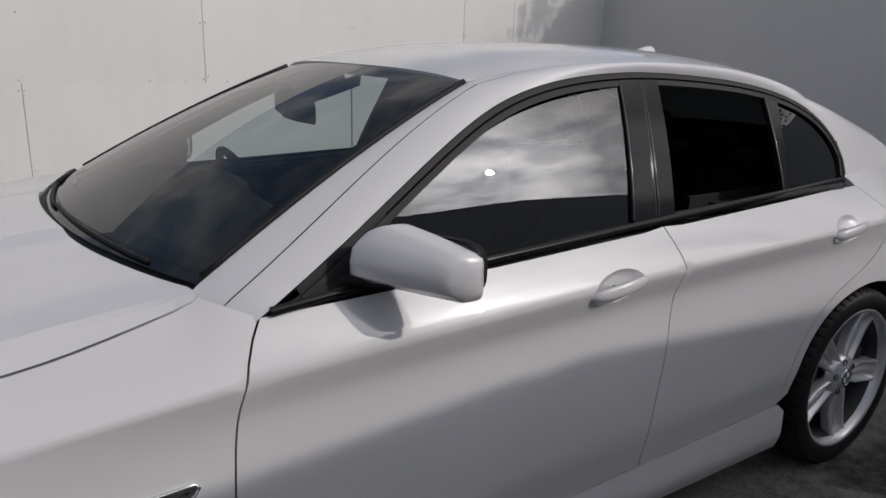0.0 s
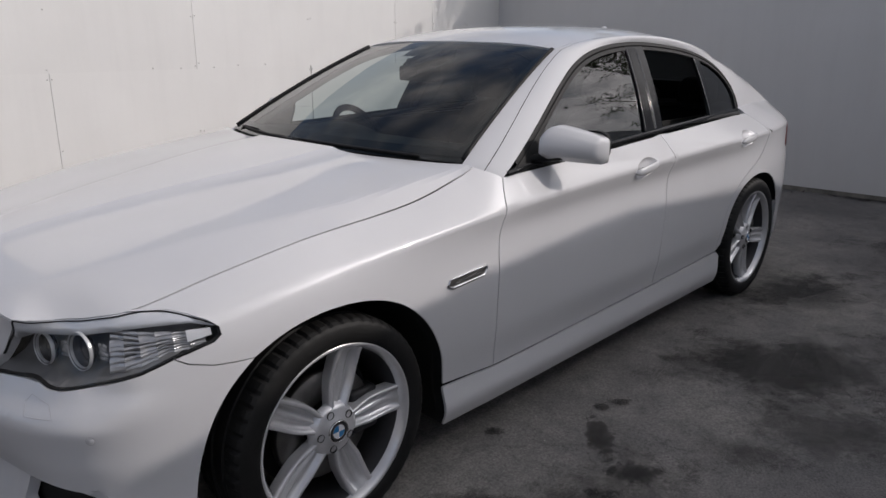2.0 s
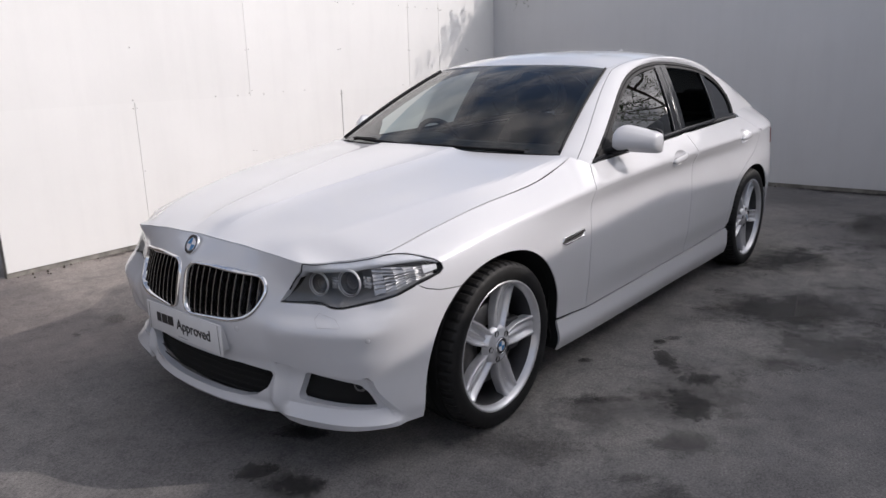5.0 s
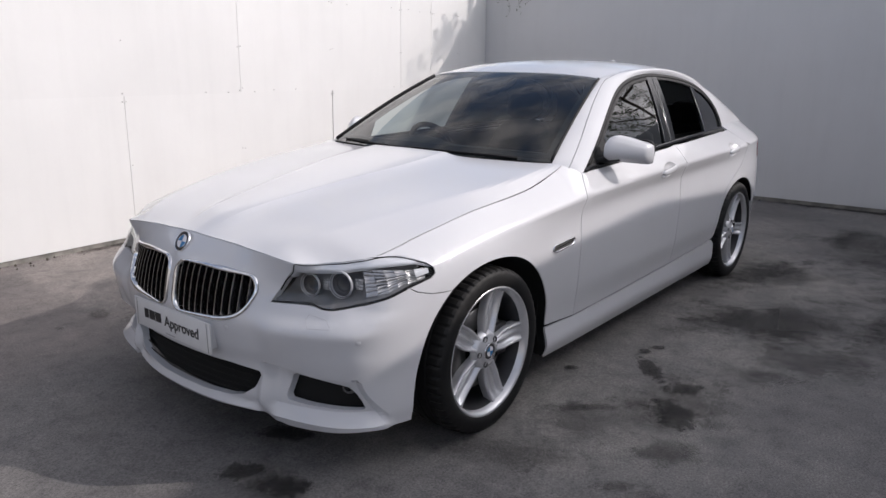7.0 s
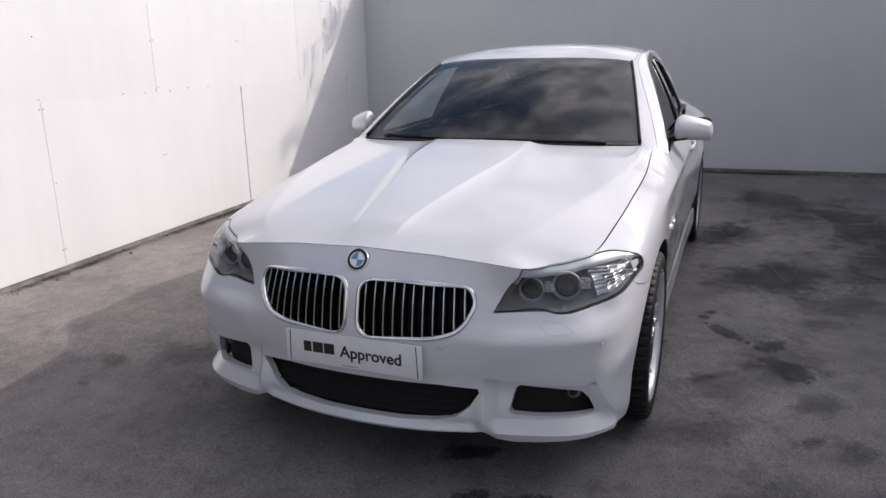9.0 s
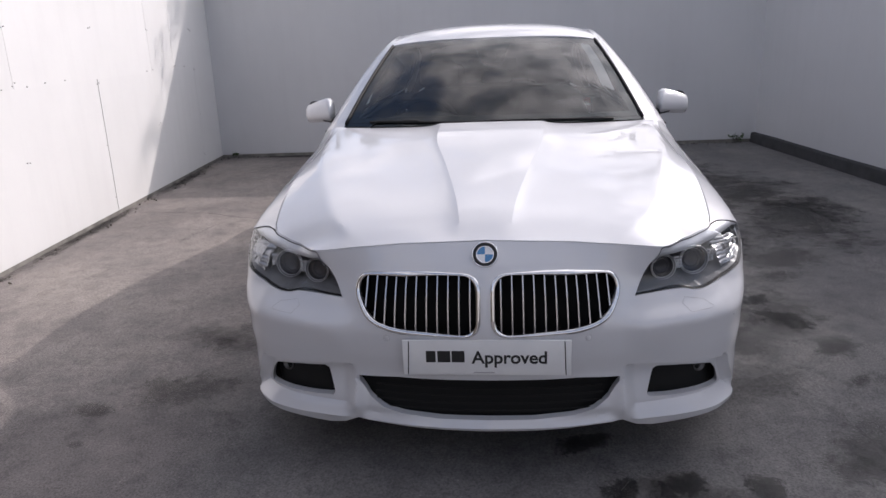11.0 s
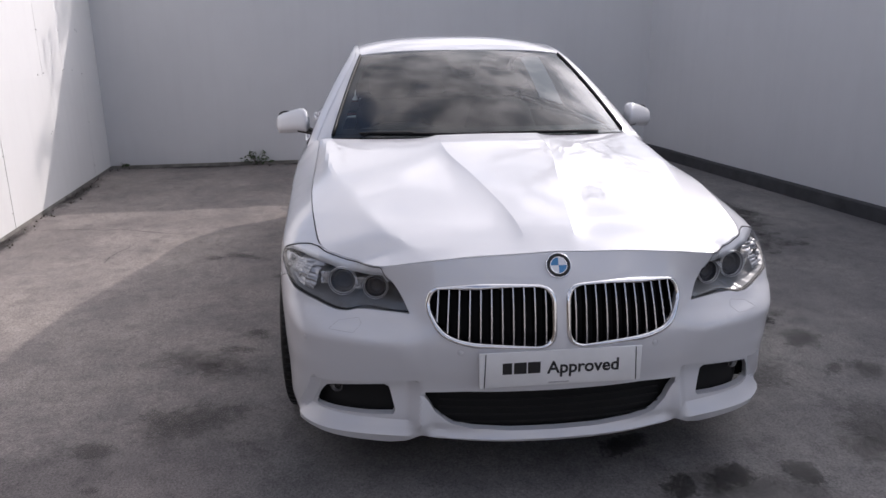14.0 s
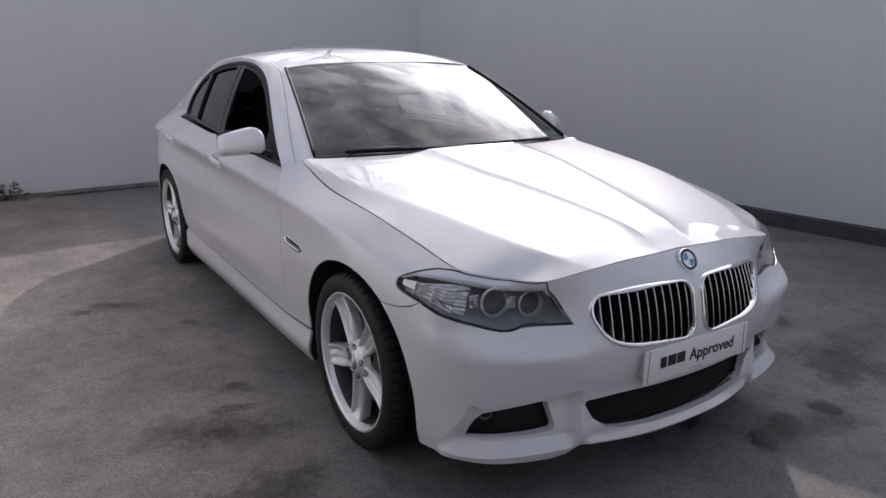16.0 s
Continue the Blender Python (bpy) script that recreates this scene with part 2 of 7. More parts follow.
def wall_material(name, lo, hi, streak):
    m, nt, b = shader(name)
    co = nt.nodes.new("ShaderNodeTexCoord")
    mp = nt.nodes.new("ShaderNodeMapping")
    mp.inputs["Scale"].default_value = (5.0, 5.0, 0.45)
    st = nt.nodes.new("ShaderNodeTexNoise")
    st.inputs["Scale"].default_value = 1.6
    st.inputs["Detail"].default_value = 6.0
    st.inputs["Roughness"].default_value = 0.62
    nt.links.new(co.outputs["Object"], mp.inputs["Vector"])
    nt.links.new(mp.outputs[0], st.inputs["Vector"])
    n = noise_node(nt, 0.9, 6.0, 0.6)
    r = ramp(nt, n.outputs["Fac"], [(0.3, lo), (0.7, hi)])
    r2 = ramp(nt, st.outputs["Fac"], [(0.30, (streak, streak, streak * 1.0)), (0.52, (1, 1, 1))])
    mx = nt.nodes.new("ShaderNodeMixRGB")
    mx.blend_type = "MULTIPLY"
    mx.inputs["Fac"].default_value = 1.0
    nt.links.new(r.outputs["Color"], mx.inputs["Color1"])
    nt.links.new(r2.outputs["Color"], mx.inputs["Color2"])
    info = nt.nodes.new("ShaderNodeObjectInfo")
    rnd = ramp(nt, info.outputs["Random"], [(0.0, (0.965, 0.965, 0.965)), (1.0, (1.0, 1.0, 1.0))])
    mx2 = nt.nodes.new("ShaderNodeMixRGB")
    mx2.blend_type = "MULTIPLY"
    mx2.inputs["Fac"].default_value = 1.0
    nt.links.new(mx.outputs["Color"], mx2.inputs["Color1"])
    nt.links.new(rnd.outputs["Color"], mx2.inputs["Color2"])
    nt.links.new(mx2.outputs["Color"], b.inputs["Base Color"])
    b.inputs["Roughness"].default_value = 0.62
    fine = noise_node(nt, 60.0, 4.0, 0.6)
    bump(nt, b, fine.outputs["Fac"], 0.10, 0.002)
    return m


PAINT = paint_material()
GLASS = glass_material("clear_car_glass", (0.43, 0.51, 0.505), 1.52)
GLASS_SIDE = glass_material("tinted_side_glass", (0.20, 0.225, 0.225), 1.58)
LENS = glass_material("headlight_lens", (0.93, 0.94, 0.95), 1.32)
TRIM = simple("black_trim", (0.010, 0.010, 0.011), 0.14, vary=0.1, spec=0.25)
BLACK_GLOSS = simple("gloss_black_trim", (0.012, 0.012, 0.013), 0.12, coat=0.6)
BLACK = simple("black_plastic", (0.014, 0.014, 0.015), 0.55, bumps=0.2, scale=30, spec=0.22)
DARK = simple("dark_cavity", (0.006, 0.006, 0.006), 0.9)
RUBBER = simple("tyre_rubber", (0.010, 0.0098, 0.0098), 0.6, vary=0.3, scale=9, bumps=0.3, spec=0.3)
ALLOY = simple("silver_alloy", (0.72, 0.72, 0.735), 0.27, metal=0.5, coat=0.5, vary=0.08)
# near-black alloy; on the wheel barrels it paints the shade inside the rim
ALLOY_DARK = simple("shade_dark_alloy", (0.045, 0.045, 0.048), 0.5, metal=0.6)
CHROME = simple("chrome", (0.80, 0.80, 0.81), 0.07, metal=1.0, vary=0.03)
CHROME_DULL = simple("dull_chrome", (0.50, 0.50, 0.51), 0.22, metal=0.9, vary=0.05)
STEEL = simple("brake_steel", (0.16, 0.155, 0.15), 0.45, metal=0.9, vary=0.25)
LAMP_GREY = simple("headlamp_housing_grey", (0.15, 0.15, 0.155), 0.35, vary=0.15)
LAMP_RING = simple("lamp_ring_grey", (0.62, 0.625, 0.635), 0.3, metal=0.3, vary=0.1)
LAMP_DARK = simple("dark_projector_glass", (0.035, 0.034, 0.040), 0.22, vary=0.2, scale=40)
LAMP_BRIGHT = simple("headlamp_reflector", (0.52, 0.52, 0.53), 0.24, metal=0.6, vary=0.15, scale=90)
BROW = simple("headlamp_brow_silver", (0.78, 0.79, 0.82), 0.25, metal=0.25, vary=0.05)
PLATE = simple("plate_white", (0.74, 0.74, 0.74), 0.35, coat=0.3, vary=0.04)
INK = simple("printed_black", (0.012, 0.012, 0.013), 0.5)
INK_PALE = simple("printed_grey", (0.40, 0.39, 0.40), 0.5)
BLUE = simple("enamel_blue", (0.05, 0.22, 0.46), 0.2, coat=0.8, vary=0.05)
ENAMEL = simple("enamel_white", (0.75, 0.77, 0.80), 0.2, coat=0.8, vary=0.03)
CLOTH = simple("black_upholstery", (0.020, 0.020, 0.022), 0.8, vary=0.25, scale=20, bumps=0.12, spec=0.08)
DASH = simple("dark_grey_dashboard", (0.030, 0.031, 0.033), 0.65, vary=0.15, scale=25, bumps=0.12, spec=0.15)
GLASS_REAR = glass_material("dark_coated_rear_glass", (0.035, 0.038, 0.038), 1.22)
GLASS_DARK = glass_material("dark_rear_glass", (0.03, 0.033, 0.033), 1.52)
LINING = simple("dark_headlining", (0.022, 0.022, 0.023), 0.9, vary=0.06)
RED = simple("red_tail_lens", (0.16, 0.004, 0.006), 0.25, coat=0.3)
ASPHALT = asphalt_material()
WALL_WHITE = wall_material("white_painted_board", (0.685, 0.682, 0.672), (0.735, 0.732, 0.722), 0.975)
# the board colour darkened and cooled for the walls in shade
WALL_SHADE = wall_material("shade_grey_board", (0.58, 0.58, 0.585), (0.62, 0.62, 0.625), 0.975)
JOINT = simple("board_joint_grime", (0.22, 0.21, 0.19), 0.9, vary=0.4, scale=8)
KERB = simple("dark_stained_kerb", (0.045, 0.045, 0.047), 0.8, vary=0.35, scale=5, bumps=0.4)
def stain_material(name, most, coarse, edge):
    """A dark patch whose ragged rim follows two scales of noise."""
    m, nt, b = shader(name)
    b.inputs["Base Color"].default_value = (0.022, 0.0215, 0.0215, 1)
    b.inputs["Roughness"].default_value = 0.5
    b.inputs["Specular IOR Level"].default_value = 0.2
    out = nt.nodes["Material Output"]
    co = nt.nodes.new("ShaderNodeTexCoord")
    ln = nt.nodes.new("ShaderNodeVectorMath")
    ln.operation = "LENGTH"
    nt.links.new(co.outputs["Object"], ln.inputs[0])
    info = nt.nodes.new("ShaderNodeObjectInfo")
    geo = nt.nodes.new("ShaderNodeNewGeometry")
    sc = nt.nodes.new("ShaderNodeMath")
    sc.operation = "MULTIPLY"
    sc.inputs[1].default_value = 40.0
    nt.links.new(info.outputs["Random"], sc.inputs[0])
    total = None
    for scale, gain in ((coarse, 3.4), (coarse * 5.0, 1.9)):
        n = nt.nodes.new("ShaderNodeTexNoise")
        n.noise_dimensions = "4D"
        n.inputs["Scale"].default_value = scale
        n.inputs["Detail"].default_value = 9.0
        n.inputs["Roughness"].default_value = 0.72
        nt.links.new(geo.outputs["Position"], n.inputs["Vector"])
        nt.links.new(sc.outputs[0], n.inputs["W"])
        a = nt.nodes.new("ShaderNodeMath")
        a.operation = "MULTIPLY_ADD"
        a.inputs[1].default_value = gain
        nt.links.new(n.outputs["Fac"], a.inputs[0])
        if total is None:
            a.inputs[2].default_value = -0.5 * (3.4 + 1.9)
        else:
            nt.links.new(total, a.inputs[2])
        total = a.outputs[0]
    inv = nt.nodes.new("ShaderNodeMath")
    inv.operation = "MULTIPLY_ADD"
    inv.inputs[1].default_value = -1.9
    inv.inputs[2].default_value = 1.05
    nt.links.new(ln.outputs["Value"], inv.inputs[0])
    add = nt.nodes.new("ShaderNodeMath")
    add.operation = "ADD"
    nt.links.new(inv.outputs[0], add.inputs[0])
    nt.links.new(total, add.inputs[1])
    r = ramp(nt, add.outputs[0], [(0.02, (0, 0, 0)), (0.02 + edge, (most * 0.8, most * 0.8, most * 0.8)), (0.85, (most, most, most))])
    tr = nt.nodes.new("ShaderNodeBsdfTransparent")
    mx = nt.nodes.new("ShaderNodeMixShader")
    nt.links.new(r.outputs["Color"], mx.inputs[0])
    nt.links.new(tr.outputs[0], mx.inputs[1])
    nt.links.new(b.outputs[0], mx.inputs[2])
    nt.links.new(mx.outputs[0], out.inputs["Surface"])
    return m


STAIN = stain_material("dark_oil_stain", 0.62, 8.0, 0.35)
# dark sheet for ground marks that are part stain or grime, part painted shade
STAIN_SHADE = stain_material("deep_stain_and_shade", 0.66, 2.4, 0.6)
STAIN_PALE = stain_material("faded_damp_stain", 0.32, 4.0, 0.5)
LEAF = simple("green_leaf", (0.045, 0.085, 0.022), 0.6, vary=0.4, scale=3)
BARK = simple("grey_bark", (0.09, 0.075, 0.06), 0.9, vary=0.3, scale=8, bumps=0.5)
DIRT = simple("brown_grime", (0.06, 0.05, 0.04), 0.95, vary=0.4, scale=10)


# ---------------------------------------------------------------- mesh helpers
def obj(name, bm, mat, parent=None, label="", smooth=True):
    me = bpy.data.meshes.new(name)
    for f in bm.faces:
        f.smooth = smooth
    bm.to_mesh(me)
    bm.free()
    ob = new(name, me)
    for mm in mat if isinstance(mat, (list, tuple)) else [mat]:
        me.materials.append(mm)
    if parent is not None:
        ob.parent = parent
    if label:
        tagged(ob, label)
    return ob


def part(name, bm, mat, parent, label="", smooth=True):
    return obj(name, bm, mat, parent, label, smooth)


def box_bm(x0, y0, z0, x1, y1, z1, bevel=0.0, seg=2):
    bm = bmesh.new()
    bmesh.ops.create_cube(bm, size=1.0)
    for v in bm.verts:
        v.co = Vector(((x0 + x1) / 2 + v.co.x * (x1 - x0), (y0 + y1) / 2 + v.co.y * (y1 - y0), (z0 + z1) / 2 + v.co.z * (z1 - z0)))
    if bevel:
        bmesh.ops.bevel(bm, geom=bm.edges[:], offset=bevel, segments=seg, profile=0.5, affect="EDGES")
    return bm


def grid_bm(rows, close_u=False, close_v=False, caps=False):
    """A quad skin over rows of points."""
    bm = bmesh.new()
    vs = [[bm.verts.new(p) for p in r] for r in rows]
    nr, nc = len(vs), len(vs[0])
    for i in range(nr if close_u else nr - 1):
        for j in range(nc if close_v else nc - 1):
            a, b, c, d = vs[i][j], vs[i][(j + 1) % nc], vs[(i + 1) % nr][(j + 1) % nc], vs[(i + 1) % nr][j]
            if len({a, b, c, d}) == 4:
                bm.faces.new((a, b, c, d))
    if caps and close_v:
        bm.faces.new(vs[0])
        bm.faces.new(list(reversed(vs[-1])))
    bmesh.ops.recalc_face_normals(bm, faces=bm.faces)
    return bm


def tube_bm(points, radius, seg=8, caps=True):
    pts = [Vector(p) for p in points]
    rows = []
    for i, p in enumerate(pts):
        d = (pts[min(i + 1, len(pts) - 1)] - pts[max(i - 1, 0)]).normalized()
        a = d.cross(Vector((0, 0, 1)))
        if a.length < 0.05:
            a = d.cross(Vector((1, 0, 0)))
        a.normalize()
        b = d.cross(a)
        r = radius[i] if isinstance(radius, (list, tuple)) else radius
        rows.append([p + a * r * math.cos(k * 2 * math.pi / seg) + b * r * math.sin(k * 2 * math.pi / seg) for k in range(seg)])
    return grid_bm(rows, close_v=True, caps=caps)


def lathe_bm(profile, seg, axis="y", centre=(0, 0, 0)):
    """Turn (radius, along) pairs about an axis."""
    rows = []
    c = Vector(centre)
    for k in range(seg):
        a = 2 * math.pi * k / seg
        row = []
        for r, s in profile:
            if axis == "y":
                row.append(c + Vector((r * math.cos(a), s, r * math.sin(a))))
            elif axis == "x":
                row.append(c + Vector((s, r * math.cos(a), r * math.sin(a))))
            else:
                row.append(c + Vector((r * math.cos(a), r * math.sin(a), s)))
        rows.append(row)
    return grid_bm(rows, close_u=True)


def mirror_y(bm):
    for v in bm.verts:
        v.co.y = -v.co.y
    bmesh.ops.reverse_faces(bm, faces=bm.faces)
    return bm


class Curve:
    """A natural cubic through (t, value) pairs."""

    def __init__(self, ts, vs):
        self.t = np.array(ts, float)
        self.v = np.array(vs, float)
        n = len(ts)
        h = np.diff(self.t)
        a = np.zeros((n, n))
        r = np.zeros(n)
        a[0, 0] = a[-1, -1] = 1
        for i in range(1, n - 1):
            a[i, i - 1], a[i, i], a[i, i + 1] = h[i - 1], 2 * (h[i - 1] + h[i]), h[i]
            r[i] = 6 * ((self.v[i + 1] - self.v[i]) / h[i] - (self.v[i] - self.v[i - 1]) / h[i - 1])
        self.m = np.linalg.solve(a, r)

    def __call__(self, x):
        t, v, m = self.t, self.v, self.m
        i = min(max(int(np.searchsorted(t, x)) - 1, 0), len(t) - 2)
        h = t[i + 1] - t[i]
        x = min(max(x, t[0]), t[-1])
        a, b = (t[i + 1] - x) / h, (x - t[i]) / h
        return float(a * v[i] + b * v[i + 1] + ((a ** 3 - a) * m[i] + (b ** 3 - b) * m[i + 1]) * h * h / 6)


class Pchip:
    """A monotone cubic through (t, value) pairs."""

    def __init__(self, ts, vs):
        self.t = [float(x) for x in ts]
        self.v = [float(x) for x in vs]
        t, v = self.t, self.v
        n = len(t)
        h = [t[i + 1] - t[i] for i in range(n - 1)]
        d = [(v[i + 1] - v[i]) / h[i] for i in range(n - 1)]
        s = [0.0] * n
        s[0], s[-1] = d[0], d[-1]
        for i in range(1, n - 1):
            if d[i - 1] * d[i] > 0:
                w1, w2 = 2 * h[i] + h[i - 1], h[i] + 2 * h[i - 1]
                s[i] = (w1 + w2) / (w1 / d[i - 1] + w2 / d[i])
        self.s = s

    def __call__(self, x):
        t, v, s = self.t, self.v, self.s
        if x <= t[0]:
            return v[0] + (x - t[0]) * s[0]
        if x >= t[-1]:
            return v[-1] + (x - t[-1]) * s[-1]
        i = 0
        while x > t[i + 1]:
            i += 1
        h = t[i + 1] - t[i]
        q = (x - t[i]) / h
        return (1 + 2 * q) * (1 - q) ** 2 * v[i] + q * (1 - q) ** 2 * h * s[i] + q * q * (3 - 2 * q) * v[i + 1] + q * q * (q - 1) * h * s[i + 1]


def spline_points(pts, n):
    """n points on a smooth curve through pts (any dimension)."""
    ts = [0.0]
    for a, b in zip(pts, pts[1:]):
        ts.append(ts[-1] + math.dist(a, b))
    cs = [Curve(ts, [p[k] for p in pts]) for k in range(len(pts[0]))]
    return [tuple(c(ts[-1] * i / (n - 1)) for c in cs) for i in range(n)]


def round_poly(corners, n=6):
    """A closed outline with each corner (x, y, radius) rounded off."""
    out = []
    m = len(corners)
    for i in range(m):
        p = Vector(corners[i][:2])
        a, b = Vector(corners[i - 1][:2]), Vector(corners[(i + 1) % m][:2])
        da, db = (a - p), (b - p)
        r = min(corners[i][2], da.length * 0.48, db.length * 0.48)
        s, e = p + da.normalized() * r, p + db.normalized() * r
        if r < 1e-5:
            out.append(tuple(p))
            continue
        for k in range(n + 1):
            t = k / n
            q = s * (1 - t) ** 2 + p * 2 * t * (1 - t) + e * t * t
            out.append((q.x, q.y))
    return out


def inside(p, poly):
    x, y = p
    r = False
    j = len(poly) - 1
    for i in range(len(poly)):
        xi, yi = poly[i]
        xj, yj = poly[j]
        if (yi > y) != (yj > y) and x < (xj - xi) * (y - yi) / (yj - yi) + xi:
            r = not r
        j = i
    return r


def resample(poly, h):
    out = []
    for a, b in zip(poly, poly[1:] + poly[:1]):
        n = max(1, int(math.ceil(math.dist(a, b) / h)))
        for k in range(n):
            out.append((a[0] + (b[0] - a[0]) * k / n, a[1] + (b[1] - a[1]) * k / n))
    return out


def inset_poly(poly, d):
    area = sum(a[0] * b[1] - b[0] * a[1] for a, b in zip(poly, poly[1:] + poly[:1]))
    sg = 1 if area > 0 else -1
    out = []
    n = len(poly)
    for i in range(n):
        p, a, b = poly[i], poly[i - 1], poly[(i + 1) % n]
        e1 = Vector((p[0] - a[0], p[1] - a[1]))
        e2 = Vector((b[0] - p[0], b[1] - p[1]))
        if e1.length < 1e-9 or e2.length < 1e-9:
            continue
        e1.normalize()
        e2.normalize()
        n1, n2 = Vector((-e1.y, e1.x)) * sg, Vector((-e2.y, e2.x)) * sg
        m = n1 + n2
        if m.length < 0.2:
            m = n1
        m.normalize()
        k = d / max(0.5, m.dot(n1))
        out.append((p[0] + m.x * k, p[1] + m.y * k))
    return out


from mathutils.geometry import delaunay_2d_cdt


def panel_bm(poly, surf, holes=(), h=0.03, fold=0.014, gap=0.002, centre=(1.6, 0, 0.55), back=0.0, lines=(), sharp=0.0, fold_dir=None):
    """A sheet cut to a closed outline of a surface's two parameters, its rims folded in."""
    poly = [tuple(p) for p in poly]
    if gap:
        poly = inset_poly(poly, gap)
    loops = [resample(poly, h)] + [resample([tuple(p) for p in q], h) for q in holes]
    pts, edges, rims = [], [], []
    for lp in loops:
        k = len(pts)
        pts += lp
        edges += [(k + i, k + (i + 1) % len(lp)) for i in range(len(lp))]
        rims.append((k, len(lp)))
    xs, ys = [p[0] for p in loops[0]], [p[1] for p in loops[0]]
    rim = np.array(pts)
    for ln in lines:
        prev = None
        for q in resample([tuple(a) for a in ln], h * 0.7)[: -max(1, int(math.dist(ln[0], ln[-1]) / h / 0.7))]:
            ok = inside(q, loops[0]) and not any(inside(q, w) for w in loops[1:]) and np.min(np.hypot(rim[:len(rim), 0] - q[0], rim[:len(rim), 1] - q[1])) > 0.4 * h
            if ok:
                pts.append(q)
                if prev is not None:
                    edges.append((prev, len(pts) - 1))
                prev = len(pts) - 1
            else:
                prev = None
    rim = np.array(pts)
    hy = h * 0.866
    j = 0
    y = min(ys) + hy * 0.5
    while y < max(ys):
        x = min(xs) + h * (0.25 if j % 2 else 0.75)
        while x < max(xs):
            if inside((x, y), loops[0]) and not any(inside((x, y), q) for q in loops[1:]):
                if np.min(np.hypot(rim[:, 0] - x, rim[:, 1] - y)) > 0.55 * h:
                    pts.append((x, y))
            x += h
        y += hy
        j += 1
    x0, x1, y0, y1 = min(xs) - 0.31, max(xs) + 0.27, min(ys) - 0.23, max(ys) + 0.29
    pts += [(x0, y0), (x1, y0 - 0.04), (x1 + 0.03, y1), (x0 - 0.05, y1 + 0.02)]
    vs, _, fs, ov, _, _ = delaunay_2d_cdt([Vector(p) for p in pts], edges, [], 0, 1e-7)
    cen = Vector(centre)
    bm = bmesh.new()
    bv = []
    for v in vs:
        p = Vector(surf(min(max(v[0], min(xs)), max(xs)), min(max(v[1], min(ys)), max(ys))))
        bv.append(bm.verts.new(p))
    for f in fs:
        c = (sum(vs[i][0] for i in f) / len(f), sum(vs[i][1] for i in f) / len(f))
        if inside(c, loops[0]) and not any(inside(c, q) for q in loops[1:]):
            tri = [bv[i] for i in f]
            nrm = (tri[1].co - tri[0].co).cross(tri[2].co - tri[0].co)
            if nrm.dot(tri[0].co - cen) < 0:
                tri.reverse()
            try:
                bm.faces.new(tri)
            except ValueError:
                pass
    loose = [v for v in bm.verts if not v.link_faces]
    for v in loose:
        bm.verts.remove(v)
    bm.normal_update()
    if back:
        for v in bm.verts:
            v.co -= v.normal * back
        bm.normal_update()
    if sharp:
        for e in bm.edges:
            if len(e.link_faces) == 2 and e.calc_face_angle(0) > radians(sharp):
                e.smooth = False
    if fold:
        bd = [e for e in bm.edges if len(e.link_faces) == 1]
        low = {}
        for e in bd:
            e.smooth = False
            for v in e.verts:
                if v not in low:
                    low[v] = v.co + Vector(fold_dir) * fold if fold_dir and v.normal.x < -0.35 else v.co - v.normal * fold
        nv = {v: bm.verts.new(p) for v, p in low.items()}
        for e in bd:
            lp = e.link_loops[0]
            a, b = lp.vert, lp.link_loop_next.vert
            bm.faces.new((b, a, nv[a], nv[b]))
    return bm


# ---------------------------------------------------------------- the car's surfaces
# x: 0 at the front axle, towards the tail; y: 0 in the middle; z: 0 on the ground
WHEELBASE = 2.968
plan_pts = [(-0.820, 0.0), (-0.812, 0.18), (-0.788, 0.33), (-0.744, 0.49), (-0.694, 0.66), (-0.628, 0.777), (-0.538, 0.843), (-0.42, 0.883),
            (-0.30, 0.903), (0.0, 0.920), (0.45, 0.922), (0.9, 0.921), (1.5, 0.918), (2.2, 0.919), (2.7, 0.925), (3.0, 0.928), (3.35, 0.905),
            (3.60, 0.850), (3.80, 0.75), (3.94, 0.60), (4.03, 0.45), (4.06, 0.2), (4.065, 0.0)]
plan_u = [0.0]
for pa, pb in zip(plan_pts, plan_pts[1:]):
    plan_u.append(plan_u[-1] + math.dist(pa, pb))
PX, PY = Curve(plan_u, [p[0] for p in plan_pts]), Curve(plan_u, [p[1] for p in plan_pts])
U_END = plan_u[-1]
_us = [U_END * i / 1500 for i in range(1501)]
_px = np.array([PX(u) for u in _us])
_py = np.array([PY(u) for u in _us])


def ux(x):
    """The run along the car's outline at a length x of its flank."""
    k = np.argmax(_py > 0.80)
    return float(np.interp(x, _px[k:1380], _us[k:1380]))


def uy(y):
    """The same at a half width y of the nose."""
    s = -1 if y < 0 else 1
    return s * float(np.interp(abs(y), _py[:520], _us[:520]))


stations = []


def station(u, zs, ds):
    stations.append((u, zs, ds))


station(uy(0.0), (0.185, 0.235, 0.36, 0.45, 0.53, 0.61, 0.715, 0.805), (0.035, 0.005, 0.030, 0.012, 0.000, 0.010, 0.040, 0.114))
station(uy(0.25), (0.19, 0.24, 0.36, 0.45, 0.53, 0.61, 0.705, 0.796), (0.035, 0.005, 0.030, 0.012, 0.000, 0.014, 0.046, 0.112))
station(uy(0.40), (0.20, 0.25, 0.36, 0.45, 0.53, 0.605, 0.69, 0.780), (0.032, 0.004, 0.026, 0.008, 0.000, 0.024, 0.054, 0.102))
station(uy(0.475), (0.20, 0.25, 0.36, 0.45, 0.53, 0.60, 0.69, 0.772), (0.030, 0.004, 0.024, 0.008, 0.000, 0.036, 0.064, 0.094))
station(uy(0.62), (0.20, 0.25, 0.36, 0.45, 0.53, 0.592, 0.68, 0.762), (0.026, 0.006, 0.018, 0.004, 0.000, 0.038, 0.078, 0.100))
